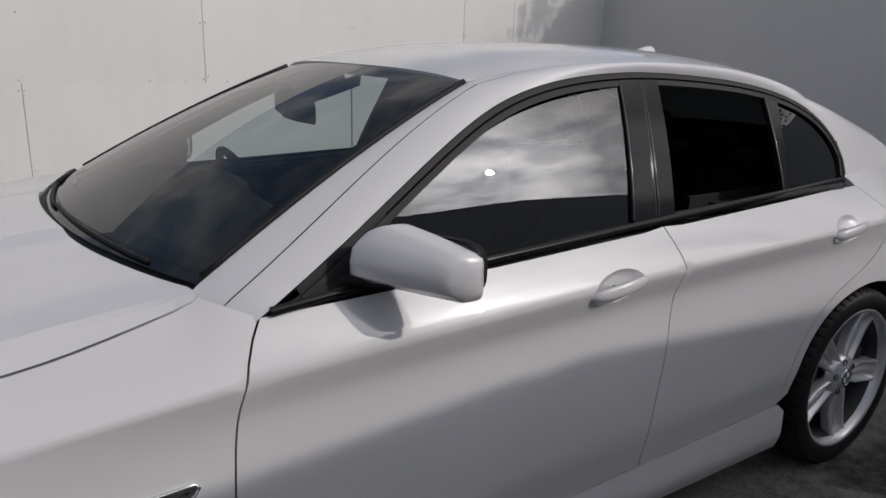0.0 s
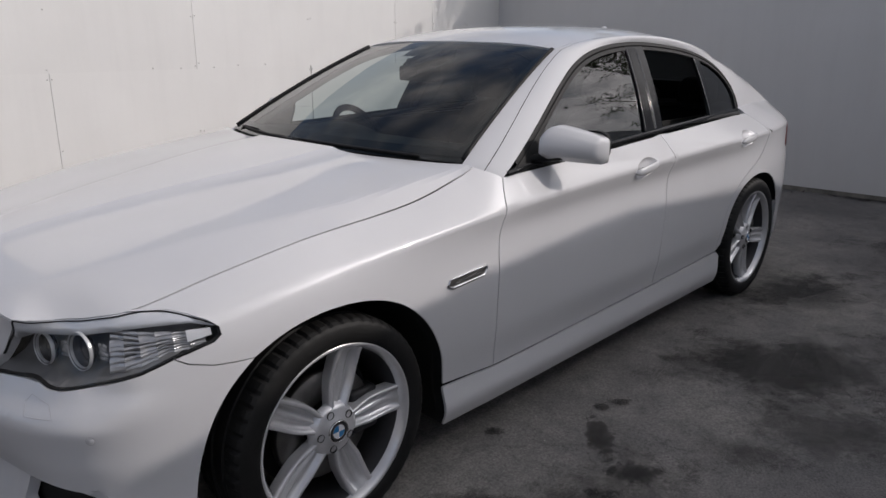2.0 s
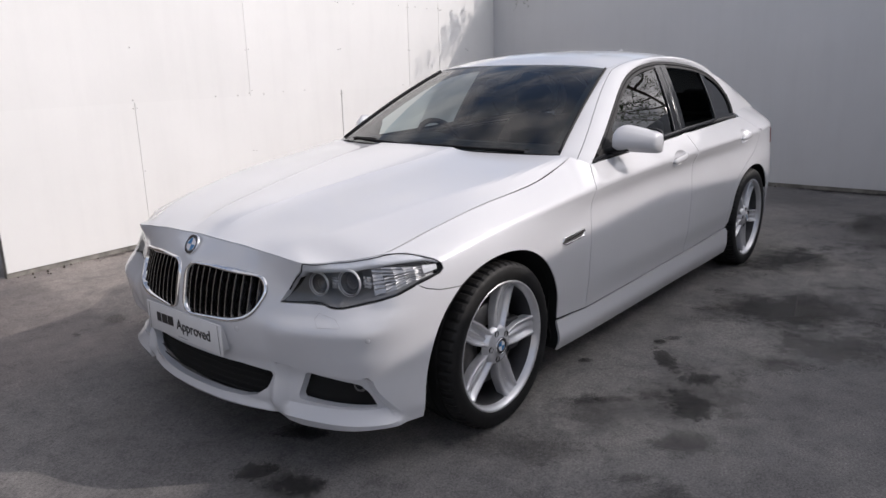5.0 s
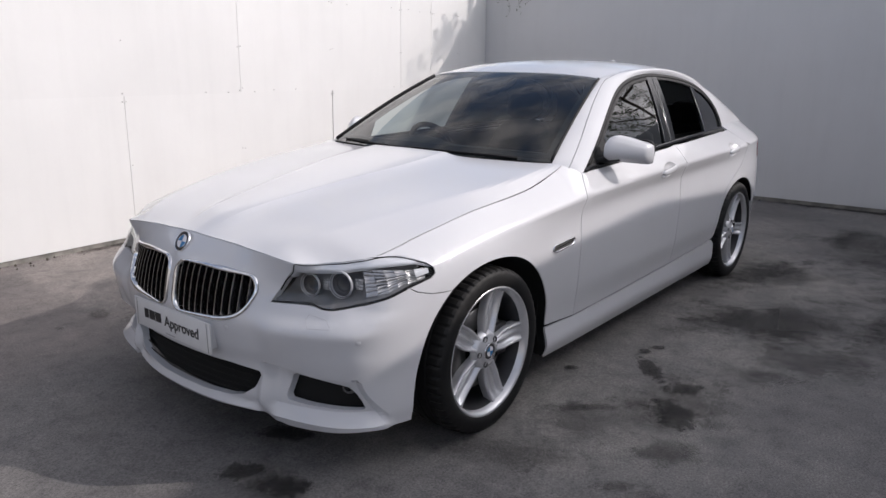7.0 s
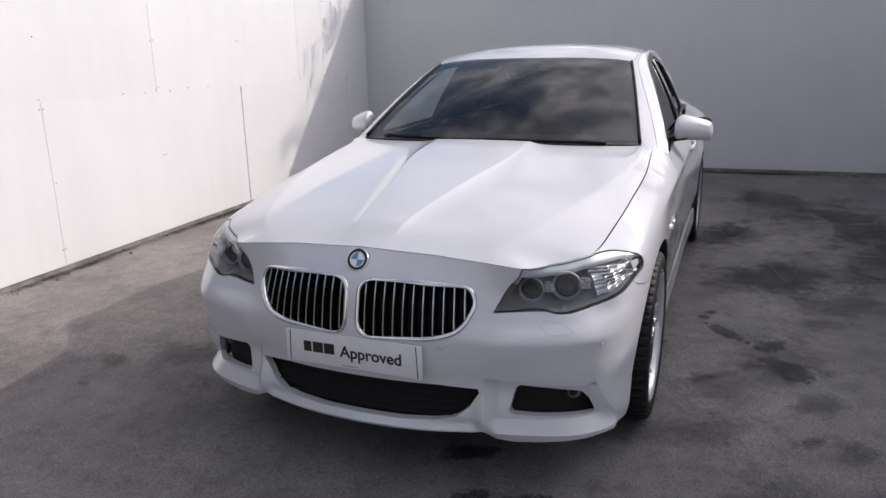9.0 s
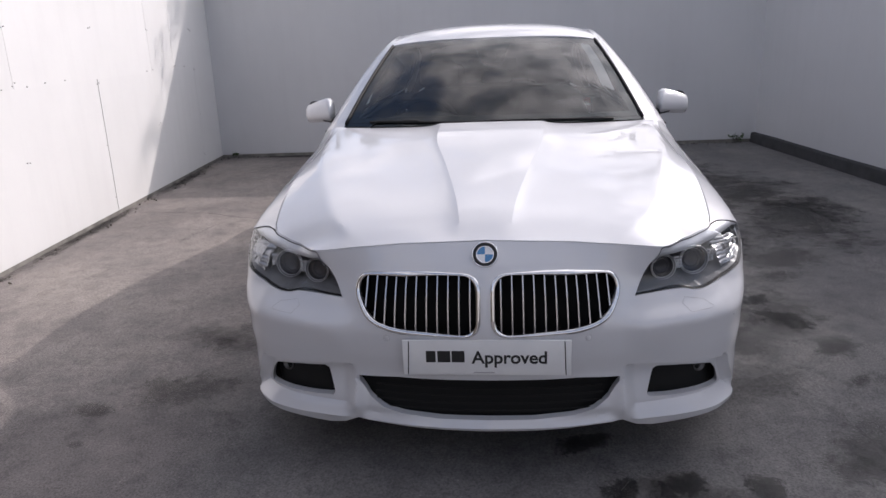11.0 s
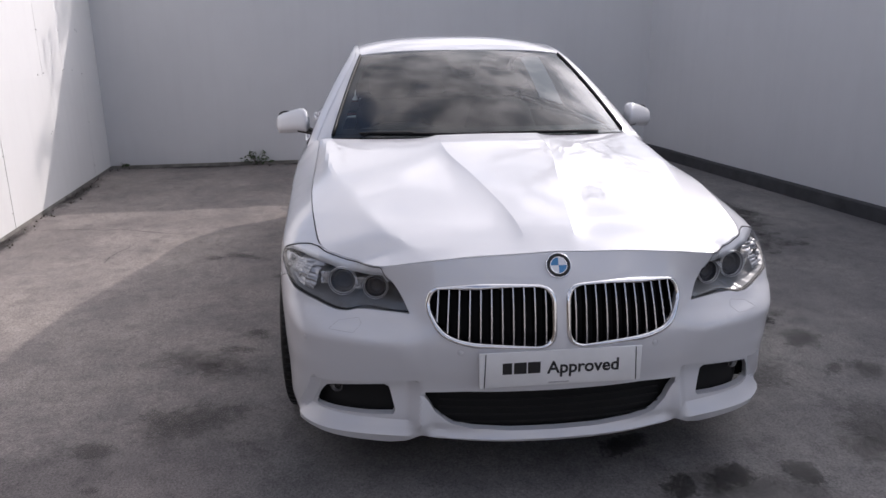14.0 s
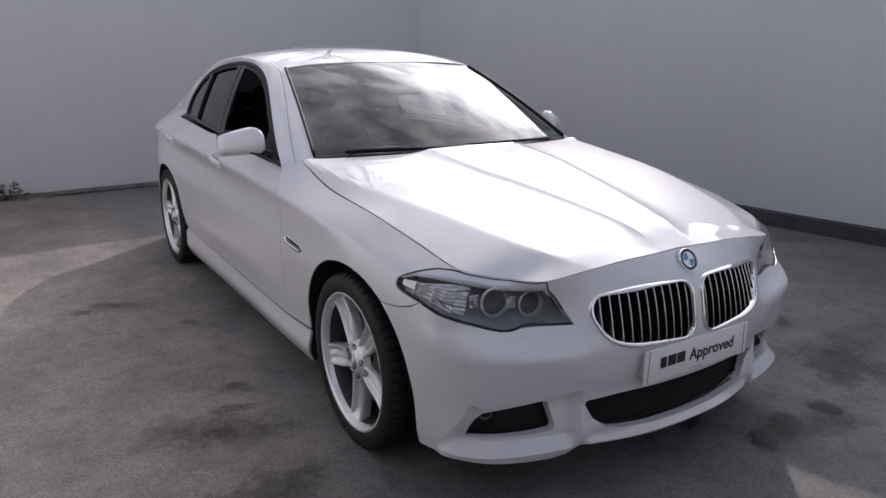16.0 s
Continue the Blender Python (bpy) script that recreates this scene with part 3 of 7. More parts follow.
station(uy(0.79), (0.19, 0.25, 0.36, 0.45, 0.53, 0.60, 0.69, 0.774), (0.026, 0.012, 0.012, 0.002, 0.000, 0.034, 0.076, 0.150))
station(ux(-0.50), (0.185, 0.25, 0.35, 0.45, 0.55, 0.63, 0.715, 0.787), (0.020, 0.010, 0.010, 0.002, 0.000, 0.012, 0.040, 0.122))
station(ux(-0.30), (0.18, 0.24, 0.34, 0.45, 0.57, 0.67, 0.75, 0.832), (0.020, 0.008, 0.006, 0.002, 0.000, 0.004, 0.022, 0.122))
station(ux(0.0), (0.17, 0.23, 0.33, 0.45, 0.60, 0.71, 0.785, 0.878), (0.030, 0.012, 0.010, 0.004, 0.000, 0.006, 0.024, 0.126))
station(ux(0.40), (0.144, 0.215, 0.30, 0.45, 0.62, 0.75, 0.825, 0.915), (0.045, 0.022, 0.036, 0.016, 0.006, 0.016, 0.018, 0.124))
station(ux(0.64), (0.144, 0.215, 0.285, 0.45, 0.62, 0.765, 0.845, 0.968), (0.045, 0.022, 0.036, 0.018, 0.010, 0.022, 0.014, 0.130))
station(ux(0.80), (0.144, 0.215, 0.285, 0.45, 0.62, 0.775, 0.855, 1.02), (0.045, 0.022, 0.034, 0.016, 0.012, 0.026, 0.012, 0.122))
station(ux(1.30), (0.144, 0.215, 0.295, 0.45, 0.63, 0.79, 0.875, 1.02), (0.045, 0.020, 0.030, 0.010, 0.012, 0.030, 0.010, 0.112))
station(ux(1.95), (0.144, 0.215, 0.305, 0.45, 0.64, 0.805, 0.892, 1.03), (0.045, 0.020, 0.028, 0.010, 0.014, 0.032, 0.010, 0.118))
station(ux(2.55), (0.144, 0.22, 0.33, 0.46, 0.66, 0.82, 0.905, 1.03), (0.040, 0.018, 0.022, 0.008, 0.010, 0.030, 0.012, 0.150))
station(ux(3.0), (0.17, 0.24, 0.34, 0.48, 0.68, 0.835, 0.915, 1.04), (0.030, 0.010, 0.010, 0.000, 0.002, 0.020, 0.016, 0.205))
station(ux(3.4), (0.20, 0.26, 0.36, 0.50, 0.70, 0.845, 0.93, 1.052), (0.030, 0.010, 0.008, 0.000, 0.004, 0.018, 0.020, 0.215))
station(ux(3.75), (0.22, 0.28, 0.38, 0.50, 0.70, 0.85, 0.93, 1.042), (0.030, 0.010, 0.006, 0.000, 0.006, 0.020, 0.034, 0.150))
station(ux(3.95), (0.24, 0.30, 0.40, 0.50, 0.70, 0.86, 0.93, 1.028), (0.040, 0.010, 0.006, 0.000, 0.010, 0.026, 0.040, 0.085))
station(U_END, (0.25, 0.31, 0.40, 0.50, 0.70, 0.86, 0.93, 1.005), (0.045, 0.010, 0.006, 0.000, 0.010, 0.026, 0.040, 0.070))
_ZK = [Pchip([s[0] for s in stations], [s[1][k] for s in stations]) for k in range(8)]
_DK = [Pchip([s[0] for s in stations], [s[2][k] for s in stations]) for k in range(8)]
# the top edge of nose, headlight and wing runs through these points
TOP_EDGE = [(-0.706, 0.0, 0.805), (-0.699, 0.25, 0.796), (-0.688, 0.40, 0.783), (-0.666, 0.548, 0.765), (-0.622, 0.590, 0.761), (-0.568, 0.634, 0.763),
            (-0.526, 0.686, 0.770), (-0.477, 0.734, 0.781), (-0.425, 0.752, 0.793), (-0.37, 0.761, 0.806), (-0.28, 0.772, 0.828), (-0.14, 0.786, 0.855)]


def edge_knot(x, y, z):
    k = int(np.argmin(np.hypot(_px[:900] - x, _py[:900] - y)))
    return _us[k], z, math.hypot(_px[k] - x, _py[k] - y)


_knots = [edge_knot(*p) for p in TOP_EDGE] + [(s[0], s[1][7], s[2][7]) for s in stations if s[0] >= ux(0.0)]
_ZK[7] = Pchip([k[0] for k in _knots], [k[1] for k in _knots])
_DK[7] = Pchip([k[0] for k in _knots], [k[2] for k in _knots])
U_CORNER, U_SHUT = _knots[3][0], _knots[7][0]


def top_z(u):
    return _ZK[7](abs(u))


def smooth01(t):
    t = min(max(t, 0.0), 1.0)
    return t * t * (3 - 2 * t)


CREASE_0, CREASE_1 = ux(0.05), ux(3.7)


def skin(u, z, extra=0.0):
    """The car's flank and ends: u round the outline from the middle of the nose (left side positive), z up."""
    a = abs(u)
    zk = [k(a) for k in _ZK]
    d = Pchip(zk, [k(a) for k in _DK])(z) + extra
    if CREASE_0 < a < CREASE_1:
        w = smooth01((a - CREASE_0) / 0.5) * smooth01((CREASE_1 - a) / 0.4)
        d6, d7 = _DK[6](a) - 0.004, _DK[7](a)
        if z > zk[6]:
            t = (z - zk[6]) / (zk[7] - zk[6])
            d = d * (1 - w) + w * (extra + d6 + (d7 - d6) * max(0.0, t) ** 1.15)
        else:
            d -= 0.004 * w * math.exp(-(zk[6] - z) / 0.018)
    e = 0.004
    tx, ty = PX(min(a + e, U_END)) - PX(max(a - e, 0)), PY(min(a + e, U_END)) - PY(max(a - e, 0))
    ln = math.hypot(tx, ty)
    tx, ty = tx / ln, ty / ln
    if a < e:
        tx, ty = 0.0, 1.0
    x, y = PX(a) + ty * d, PY(a) - tx * d
    y = max(y, 0.0)
    return (x, -y if u > 0 else y, z)


def crease_line(x0, x1, n):
    return [(ux(x0 + (x1 - x0) * k / (n - 1)), _ZK[6](ux(x0 + (x1 - x0) * k / (n - 1)))) for k in range(n)]


def crease_lines(x0, x1, n):
    out = []
    for off in (-0.022, -0.010, 0.0, 0.011, 0.024):
        out.append([(u, z + off) for u, z in crease_line(x0, x1, n)])
    return out


def skin_back(extra):
    return lambda u, z: skin(u, z, extra)


# the bonnet's rim follows the top of bumper, headlights and wings
RIM = [Vector(skin(ux(0.705) * k / 90 + 0.0001, top_z(ux(0.705) * k / 90))) for k in range(91)]
RIM = [Vector((p.x, -p.y, p.z)) for p in RIM]
bon_zc = Curve([-0.72, -0.6, -0.4, -0.15, 0.1, 0.3, 0.5, 0.72], [0.806, 0.840, 0.880, 0.920, 0.955, 0.981, 1.004, 1.022])
bon_rib = Pchip([-0.75, -0.5, -0.1, 0.3, 0.75], [0.070, 0.098, 0.165, 0.232, 0.245])
bon_dome = Pchip([-0.74, -0.67, -0.6, -0.45, -0.3, -0.1, 0.1, 0.4, 0.75], [0.17, 0.13, 0.095, 0.062, 0.052, 0.046, 0.048, 0.058, 0.048])
bon_fold = Pchip([-0.76, -0.71, -0.64, -0.51, -0.18, 0.1, 0.4, 0.75], [0.28, 0.35, 0.43, 0.52, 0.63, 0.705, 0.75, 0.772])
_outer = [p for p in RIM if p.y >= 0.54][::4]
bon_fall = Pchip([-0.76] + [p.x for p in _outer], [0.10] + [max(0.05, (bon_zc(p.x) - bon_dome(p.x) * p.y ** 2 - p.z) / (p.y - bon_fold(p.x))) for p in _outer])


def bonnet_z(x, y):
    """A flat dome, a fold towards the wings, and a rib on either side of the middle."""
    y = abs(y)
    t = (y - bon_fold(x)) / 0.004
    z = bon_zc(x) - bon_dome(x) * y * y - bon_fall(x) * 0.004 * (math.log1p(math.exp(t)) if t < 30 else t)
    yr = bon_rib(x)
    rise = 1 + 0.15 * (1 - (y / yr) ** 2) if y < yr else math.exp(-(y - yr) / 0.040)
    return z + 0.0165 * smooth01((x + 0.76) / 0.22) * rise


_rim_x = np.array([p.x for p in RIM])
_rim_y = np.array([p.y for p in RIM])
_rim_off = np.array([p.z - bonnet_z(p.x, p.y) for p in RIM])


def bonnet_z0(x, y):
    """The bonnet drawn down to its rim."""
    d = np.hypot(_rim_x - x, _rim_y - abs(y)) + 1e-5
    w = d ** -3.0
    return bonnet_z(x, y) + float((w * _rim_off).sum() / w.sum()) * math.exp(-(float(d.min()) / 0.17) ** 1.5)


def bonnet_surf(x, y):
    return (x, y, bonnet_z0(x, y))


# windscreen, roof, rear window
def ws_surf(y, t):
    """y across, t up the screen (metres from its foot, 0 to 0.93)."""
    k = t / 0.93
    yb, yt = 0.735, 0.578
    ye = yb + (yt - yb) * k
    q = (y / 0.735)
    yy = q * ye
    x0 = 0.545 + 0.170 * q * q
    z0 = 1.010 - 0.012 * q * q
    x1 = 1.372 + 0.068 * q * q
    z1 = 1.394 - 0.028 * q * q
    x = x0 + (x1 - x0) * k
    z = z0 + (z1 - z0) * k + 0.030 * 4 * k * (1 - k) * (1 - 0.4 * q * q)
    return (x, yy, z)


roof_c = Curve([1.25, 1.376, 1.6, 1.9, 2.2, 2.5, 2.8, 3.05], [1.360, 1.3965, 1.446, 1.474, 1.478, 1.465, 1.430, 1.377])
roof_e = Curve([1.35, 1.45, 1.6, 1.9, 2.2, 2.5, 2.8, 3.1], [1.342, 1.368, 1.395, 1.419, 1.423, 1.408, 1.367, 1.297])
roof_w = Curve([1.2, 1.43, 1.8, 2.2, 2.6, 3.0, 3.2], [0.590, 0.582, 0.580, 0.572, 0.556, 0.535, 0.53])


def roof_surf(x, y):
    w = roof_w(x)
    q = min(1.0, abs(y) / w)
    zc, ze = roof_c(x), roof_e(x)
    return (x, y, zc - (zc - ze) * (0.6 * q ** 2 + 0.4 * q ** 5))


def rw_surf(y, t):
    k = t / 0.75
    q = y / 0.66
    ye = 0.53 + (0.64 - 0.53) * k
    x0, z0 = 3.02 - 0.06 * q * q + 0.0, 1.366 - 0.05 * q * q
    x1, z1 = 3.60 - 0.05 * q * q, 1.125 - 0.02 * q * q
    return (x0 + (x1 - x0) * k, q * ye, z0 + (z1 - z0) * k + 0.02 * 4 * k * (1 - k))


belt_y = Pchip([0.6, 0.8, 1.2, 1.9, 2.6, 3.06, 3.5], [0.848, 0.846, 0.838, 0.822, 0.785, 0.745, 0.69])


def green_y(x, z):
    t = (z - 0.98) / 0.4
    return belt_y(x) - 0.20 * (0.75 * t + 0.25 * t * t)


def green_surf(x, z):
    return (x, -green_y(x, z), z)


# outline of the whole side glazing, belt first
DLO_TOP = [(0.795, 0.955), (0.93, 1.030), (1.125, 1.143), (1.325, 1.254), (1.46, 1.315), (1.60, 1.356), (1.80, 1.386), (2.02, 1.397), (2.26, 1.390),
           (2.55, 1.366), (2.80, 1.320), (2.97, 1.250), (3.065, 1.155), (3.085, 1.09), (3.06, 1.012)]
DLO_TOP = spline_points(DLO_TOP, 60)
belt_z = Pchip([0.79, 1.36, 1.94, 2.61, 3.06], [0.955, 0.972, 0.993, 1.008, 1.014])

ARCH_F = spline_points([(-0.418, 0.186), (-0.412, 0.30), (-0.388, 0.43), (-0.325, 0.56), (-0.21, 0.656), (-0.06, 0.701), (0.08, 0.703), (0.238, 0.660),
                        (0.368, 0.553), (0.438, 0.424), (0.461, 0.30), (0.464, 0.158)], 54)
ARCH_R = spline_points([(2.575, 0.165), (2.578, 0.30), (2.60, 0.43), (2.665, 0.56), (2.785, 0.655), (2.93, 0.695), (3.06, 0.69), (3.20, 0.64),
                        (3.305, 0.545), (3.36, 0.42), (3.385, 0.30), (3.40, 0.21)], 54)


# ---------------------------------------------------------------- the car
car = new("car")
tagged(car, "white four-door saloon car with silver five-spoke wheels parked on asphalt", "car")


def both(name, make, mat, parent=car, label="", smooth=True):
    """A left part and its mirror twin."""
    a = part(name, make(), mat, parent, label, smooth)
    b = part(name, mirror_y(make()), mat, parent, label, smooth)
    return a, b


# headlight outline (u, z): inner foot, along the foot to the tip, back along the brow
HL_FOOT = [(uy(0.478), 0.620), (uy(0.56), 0.623), (uy(0.645), 0.625), (uy(0.675), 0.617), (uy(0.715), 0.617), (uy(0.76), 0.626), (ux(-0.58), 0.640), (ux(-0.50), 0.662), (ux(-0.43), 0.686)]
HL_TIP = [(ux(-0.372), 0.700), (ux(-0.334), 0.709), (ux(-0.316), 0.722), (ux(-0.318), 0.740), (ux(-0.340), 0.757), (ux(-0.378), 0.771), (ux(-0.415), 0.780)]
HL_BROW = [(U_SHUT + (U_CORNER - U_SHUT) * k / 12, top_z(U_SHUT + (U_CORNER - U_SHUT) * k / 12) - 0.002) for k in range(13)]
HL_IN = [(uy(0.556), 0.738), (uy(0.530), 0.708), (uy(0.503), 0.664)]
HEADLIGHT = HL_FOOT + HL_TIP + HL_BROW + HL_IN

# bumper: half outline, then mirrored
BF_LINE = [(ux(-0.40), 0.668), (ux(-0.34), 0.651), (ux(-0.285), 0.645), (ux(-0.238), 0.642)]
arch_low = [p for p in ARCH_F if p[0] < -0.05 and p[1] < 0.625]
arch_lead = [(ux(p[0]), p[1]) for p in reversed(arch_low)]
LIP = [(ux(-0.50), 0.186), (uy(0.80), 0.184), (uy(0.64), 0.172), (uy(0.54), 0.167), (uy(0.49), 0.176), (uy(0.445), 0.196), (uy(0.39), 0.195), (uy(0.30), 0.192), (uy(0.15), 0.187)]
half = [(U_CORNER * k / 8, top_z(U_CORNER * k / 8) - 0.002) for k in range(1, 9)]
half += list(HL_IN) + HL_FOOT + BF_LINE + arch_lead + LIP
bumper_poly = [(0.0, top_z(0.0) - 0.002)] + half + [(0.0, 0.186)] + [(-u, z) for u, z in reversed(half)]


def yz(pts):
    return [(uy(y), z) for y, z in pts]


KIDNEY = round_poly([(0.018, 0.718, 0.055), (0.22, 0.722, 0.09), (0.412, 0.704, 0.075), (0.430, 0.650, 0.05), (0.384, 0.568, 0.07), (0.29, 0.534, 0.07), (0.018, 0.526, 0.055)], 7)
INTAKE = [(-0.428, 0.358), (-0.30, 0.367), (0.30, 0.367), (0.428, 0.358), (0.432, 0.340), (0.400, 0.285), (0.350, 0.250), (0.28, 0.233), (0.15, 0.226),
          (-0.15, 0.226), (-0.28, 0.233), (-0.350, 0.250), (-0.400, 0.285), (-0.432, 0.340)]
FOG = [(0.738, 0.348), (0.66, 0.357), (0.565, 0.364), (0.550, 0.356), (0.528, 0.278), (0.535, 0.264), (0.60, 0.259), (0.808, 0.254), (0.815, 0.260), (0.805, 0.290), (0.792, 0.316), (0.770, 0.340)]


def flip(pts):
    return [(-a, b) for a, b in pts]


def lin01(t):
    return min(max(t, 0.0), 1.0)


shelf_z = Pchip([0.36, 0.49, 0.66, 0.80, 0.90], [0.515, 0.526, 0.560, 0.585, 0.605])


def hollow_z(y):
    return 0.402 - 0.075 * (y - 0.42)


def wing_end(z):
    return 0.848 - 0.060 * smooth01((z - 0.19) / 0.19)


def wing_relief(u, z):
    """Extra relief of the sports bumper: ledge under the lamps, hollow round the side intakes, blade below."""
    y = PY(abs(u))
    d = 0.0
    if y > 0.40:
        zs = shelf_z(y)
        k = smooth01((y - 0.42) / 0.08) * (1 - smooth01((y - 0.80) / 0.09))
        d -= 0.011 * k * (lin01((0.622 - z) / (0.622 - zs)) if z > zs else 1 - smooth01((zs - z) / 0.12))
    k = lin01((y - 0.440) / 0.05) * (1 - lin01((y - wing_end(z)) / 0.016))
    if z < hollow_z(y) and k > 0:
        if z > 0.246:
            d += 0.034 * k * lin01((hollow_z(y) - z) / 0.010)
        else:
            d += k * (0.034 - 0.050 * lin01((0.246 - z) / 0.044))
    # splitter under the middle intake
    m = 1 - smooth01((y - 0.40) / 0.05)
    d += m * 0.026 * lin01((z - 0.200) / 0.030) * (1 - smooth01((z - 0.340) / 0.02))
    d -= m * 0.008 * (1 - lin01((z - 0.200) / 0.02))
    return d


RELIEF_LINES = []
for sg in (1, -1):
    RELIEF_LINES.append([(sg * uy(0.44 + 0.42 * k / 30), shelf_z(0.44 + 0.42 * k / 30)) for k in range(31)])
    for off in (0.0, -0.010):
        RELIEF_LINES.append([(sg * uy(0.445 + 0.333 * k / 30), hollow_z(0.445 + 0.333 * k / 30) + off) for k in range(31)])
    for zl, y0, y1 in ((0.246, 0.46, 0.83), (0.202, 0.48, 0.83)):
        RELIEF_LINES.append([(sg * uy(y0 + (y1 - y0) * k / 30), zl) for k in range(31)])
    for off in (0.0, 0.016):
        RELIEF_LINES.append([(sg * uy(wing_end(0.368 - 0.0095 * k) + off), 0.368 - 0.0095 * k) for k in range(18)])
RELIEF_LINES.append([(uy(-0.36 + 0.72 * k / 40), 0.2005) for k in range(41)])


def bumper_surf(u, z):
    return skin(u, z, wing_relief(u, z))


part("front_bumper", panel_bm(bumper_poly, bumper_surf, [yz(KIDNEY), flip(yz(KIDNEY)), yz(INTAKE), yz(FOG), flip(yz(FOG))], h=0.0115, fold=0.03, gap=0.0015, lines=RELIEF_LINES, sharp=24, fold_dir=(1, 0, 0)), PAINT, car)
part("bumper_backing", panel_bm(bumper_poly, skin_back(0.075), h=0.05, fold=0, gap=0.012), DARK, car)

# kidney grilles
for sgn in (1, -1):
    ring = [(sgn * uy(y), z) for y, z in KIDNEY]
    rows = []
    cy = sum(p[0] for p in ring) / len(ring)
    cz = sum(p[1] for p in ring) / len(ring)
    for u, z in ring:
        du, dz = cy - u, cz - z
        ln = math.hypot(du, dz)
        du, dz = du / ln, dz / ln
        row = []
        for k, out in ((-0.004, -0.004), (-0.0035, 0.003), (0.002, 0.008), (0.009, 0.007), (0.013, 0.001), (0.014, -0.02)):
            row.append(Vector(skin(u + du * k, z + dz * k, -out)))
        rows.append(row)
    kidney = part("kidney_grille", grid_bm(rows, close_u=True), CHROME, car, "chrome-framed kidney-shaped radiator grille")
    for i in range(11):
        yy = 0.048 + i * 0.0342
        zs = [z for y, z in resample(KIDNEY, 0.004) if abs(y - yy) < 0.007]
        z0, z1 = min(zs) + 0.004, max(zs) - 0.004
        rws = []
        for k in range(9):
            z = z0 + (z1 - z0) * k / 8
            p = Vector(skin(sgn * uy(yy), z, 0.008))
            w = 0.0035
            rws.append([p + Vector((0.004, -w, 0)), p + Vector((-0.004, -w * 0.6, 0)), p + Vector((-0.004, w * 0.6, 0)), p + Vector((0.004, w, 0)), p + Vector((0.035, w, 0)), p + Vector((0.035, -w, 0))])
        slat = part("slat", grid_bm(rws, close_v=True, caps=True), [CHROME_DULL, BLACK_GLOSS], kidney, smooth=False)
        for f in slat.data.polygons:
            if abs(f.normal.y) > 0.8:
                f.material_index = 1

# intake meshes and bar
mesh_rows = [[Vector(skin(uy(-0.40 + 0.8 * i / 20), 0.222 + 0.14 * k / 3, 0.070)) for k in range(4)] for i in range(21)]
part("intake_mesh", grid_bm(mesh_rows), DARK, car, "black lower intake mesh")
for k in range(5):
    z = 0.246 + k * 0.023
    bar = [Vector(skin(uy(-0.39 + 0.78 * i / 24), z, 0.05)) for i in range(25)]
    part("intake_bar", tube_bm(bar, 0.0025, 6), DARK, car)
for sgn in (1, -1):
    p = Vector(skin(sgn * uy(0.762), 0.322, 0.072))
    d = Vector((-0.85, -0.4 * sgn, 0)).normalized()
    prof = [(0.0, 0.012), (0.012, 0.008), (0.020, -0.002), (0.0225, -0.004), (0.024, -0.001), (0.024, 0.03)]
    bm = lathe_bm(prof, 24, "x")
    bmesh.ops.transform(bm, matrix=Matrix.Translation(p) @ d.to_track_quat("-X", "Z").to_matrix().to_4x4(), verts=bm.verts)
    fog = part("fog_light", bm, STEEL, car, "round front fog light")
    bm = lathe_bm([(0.0, -0.008), (0.010, -0.007), (0.020, -0.003)], 24, "x")
    bmesh.ops.transform(bm, matrix=Matrix.Translation(p + d * 0.004) @ d.to_track_quat("-X", "Z").to_matrix().to_4x4(), verts=bm.verts)
    part("lens", bm, LENS, fog)
    # parking sensors, washer flaps
    for yy, z in ((0.314, 0.514), (0.797, 0.524)):
        q = Vector(bumper_surf(sgn * uy(yy), z))
        q2 = Vector(skin(sgn * uy(yy), z, 0.1))
        nn = (q - q2).normalized()
        bm = lathe_bm([(0.0, 0.0006), (0.008, 0.0005), (0.0088, 0.0), (0.0095, -0.002)], 18, "x")
        bmesh.ops.transform(bm, matrix=Matrix.Translation(q) @ nn.to_track_quat("X", "Z").to_matrix().to_4x4(), verts=bm.verts)
        sensor = part("parking_sensor", bm, PAINT, car)
        bm = lathe_bm([(0.0094, 0.0004), (0.0104, 0.0004)], 18, "x")
        bmesh.ops.transform(bm, matrix=Matrix.Translation(q + nn * 0.0006) @ nn.to_track_quat("X", "Z").to_matrix().to_4x4(), verts=bm.verts)
        part("gasket", bm, INK_PALE, sensor)
    flap = yz([(0.625, 0.583), (0.637, 0.600), (0.70, 0.589), (0.725, 0.565), (0.645, 0.560)])
    flap = [(sgn * a, b) for a, b in flap]
    rim = resample([tuple(q) for q in flap], 0.012)
    part("headlight_washer_flap", tube_bm([Vector(bumper_surf(u, z)) for u, z in rim + rim[:1]], 0.0006, 6), INK_PALE, car)

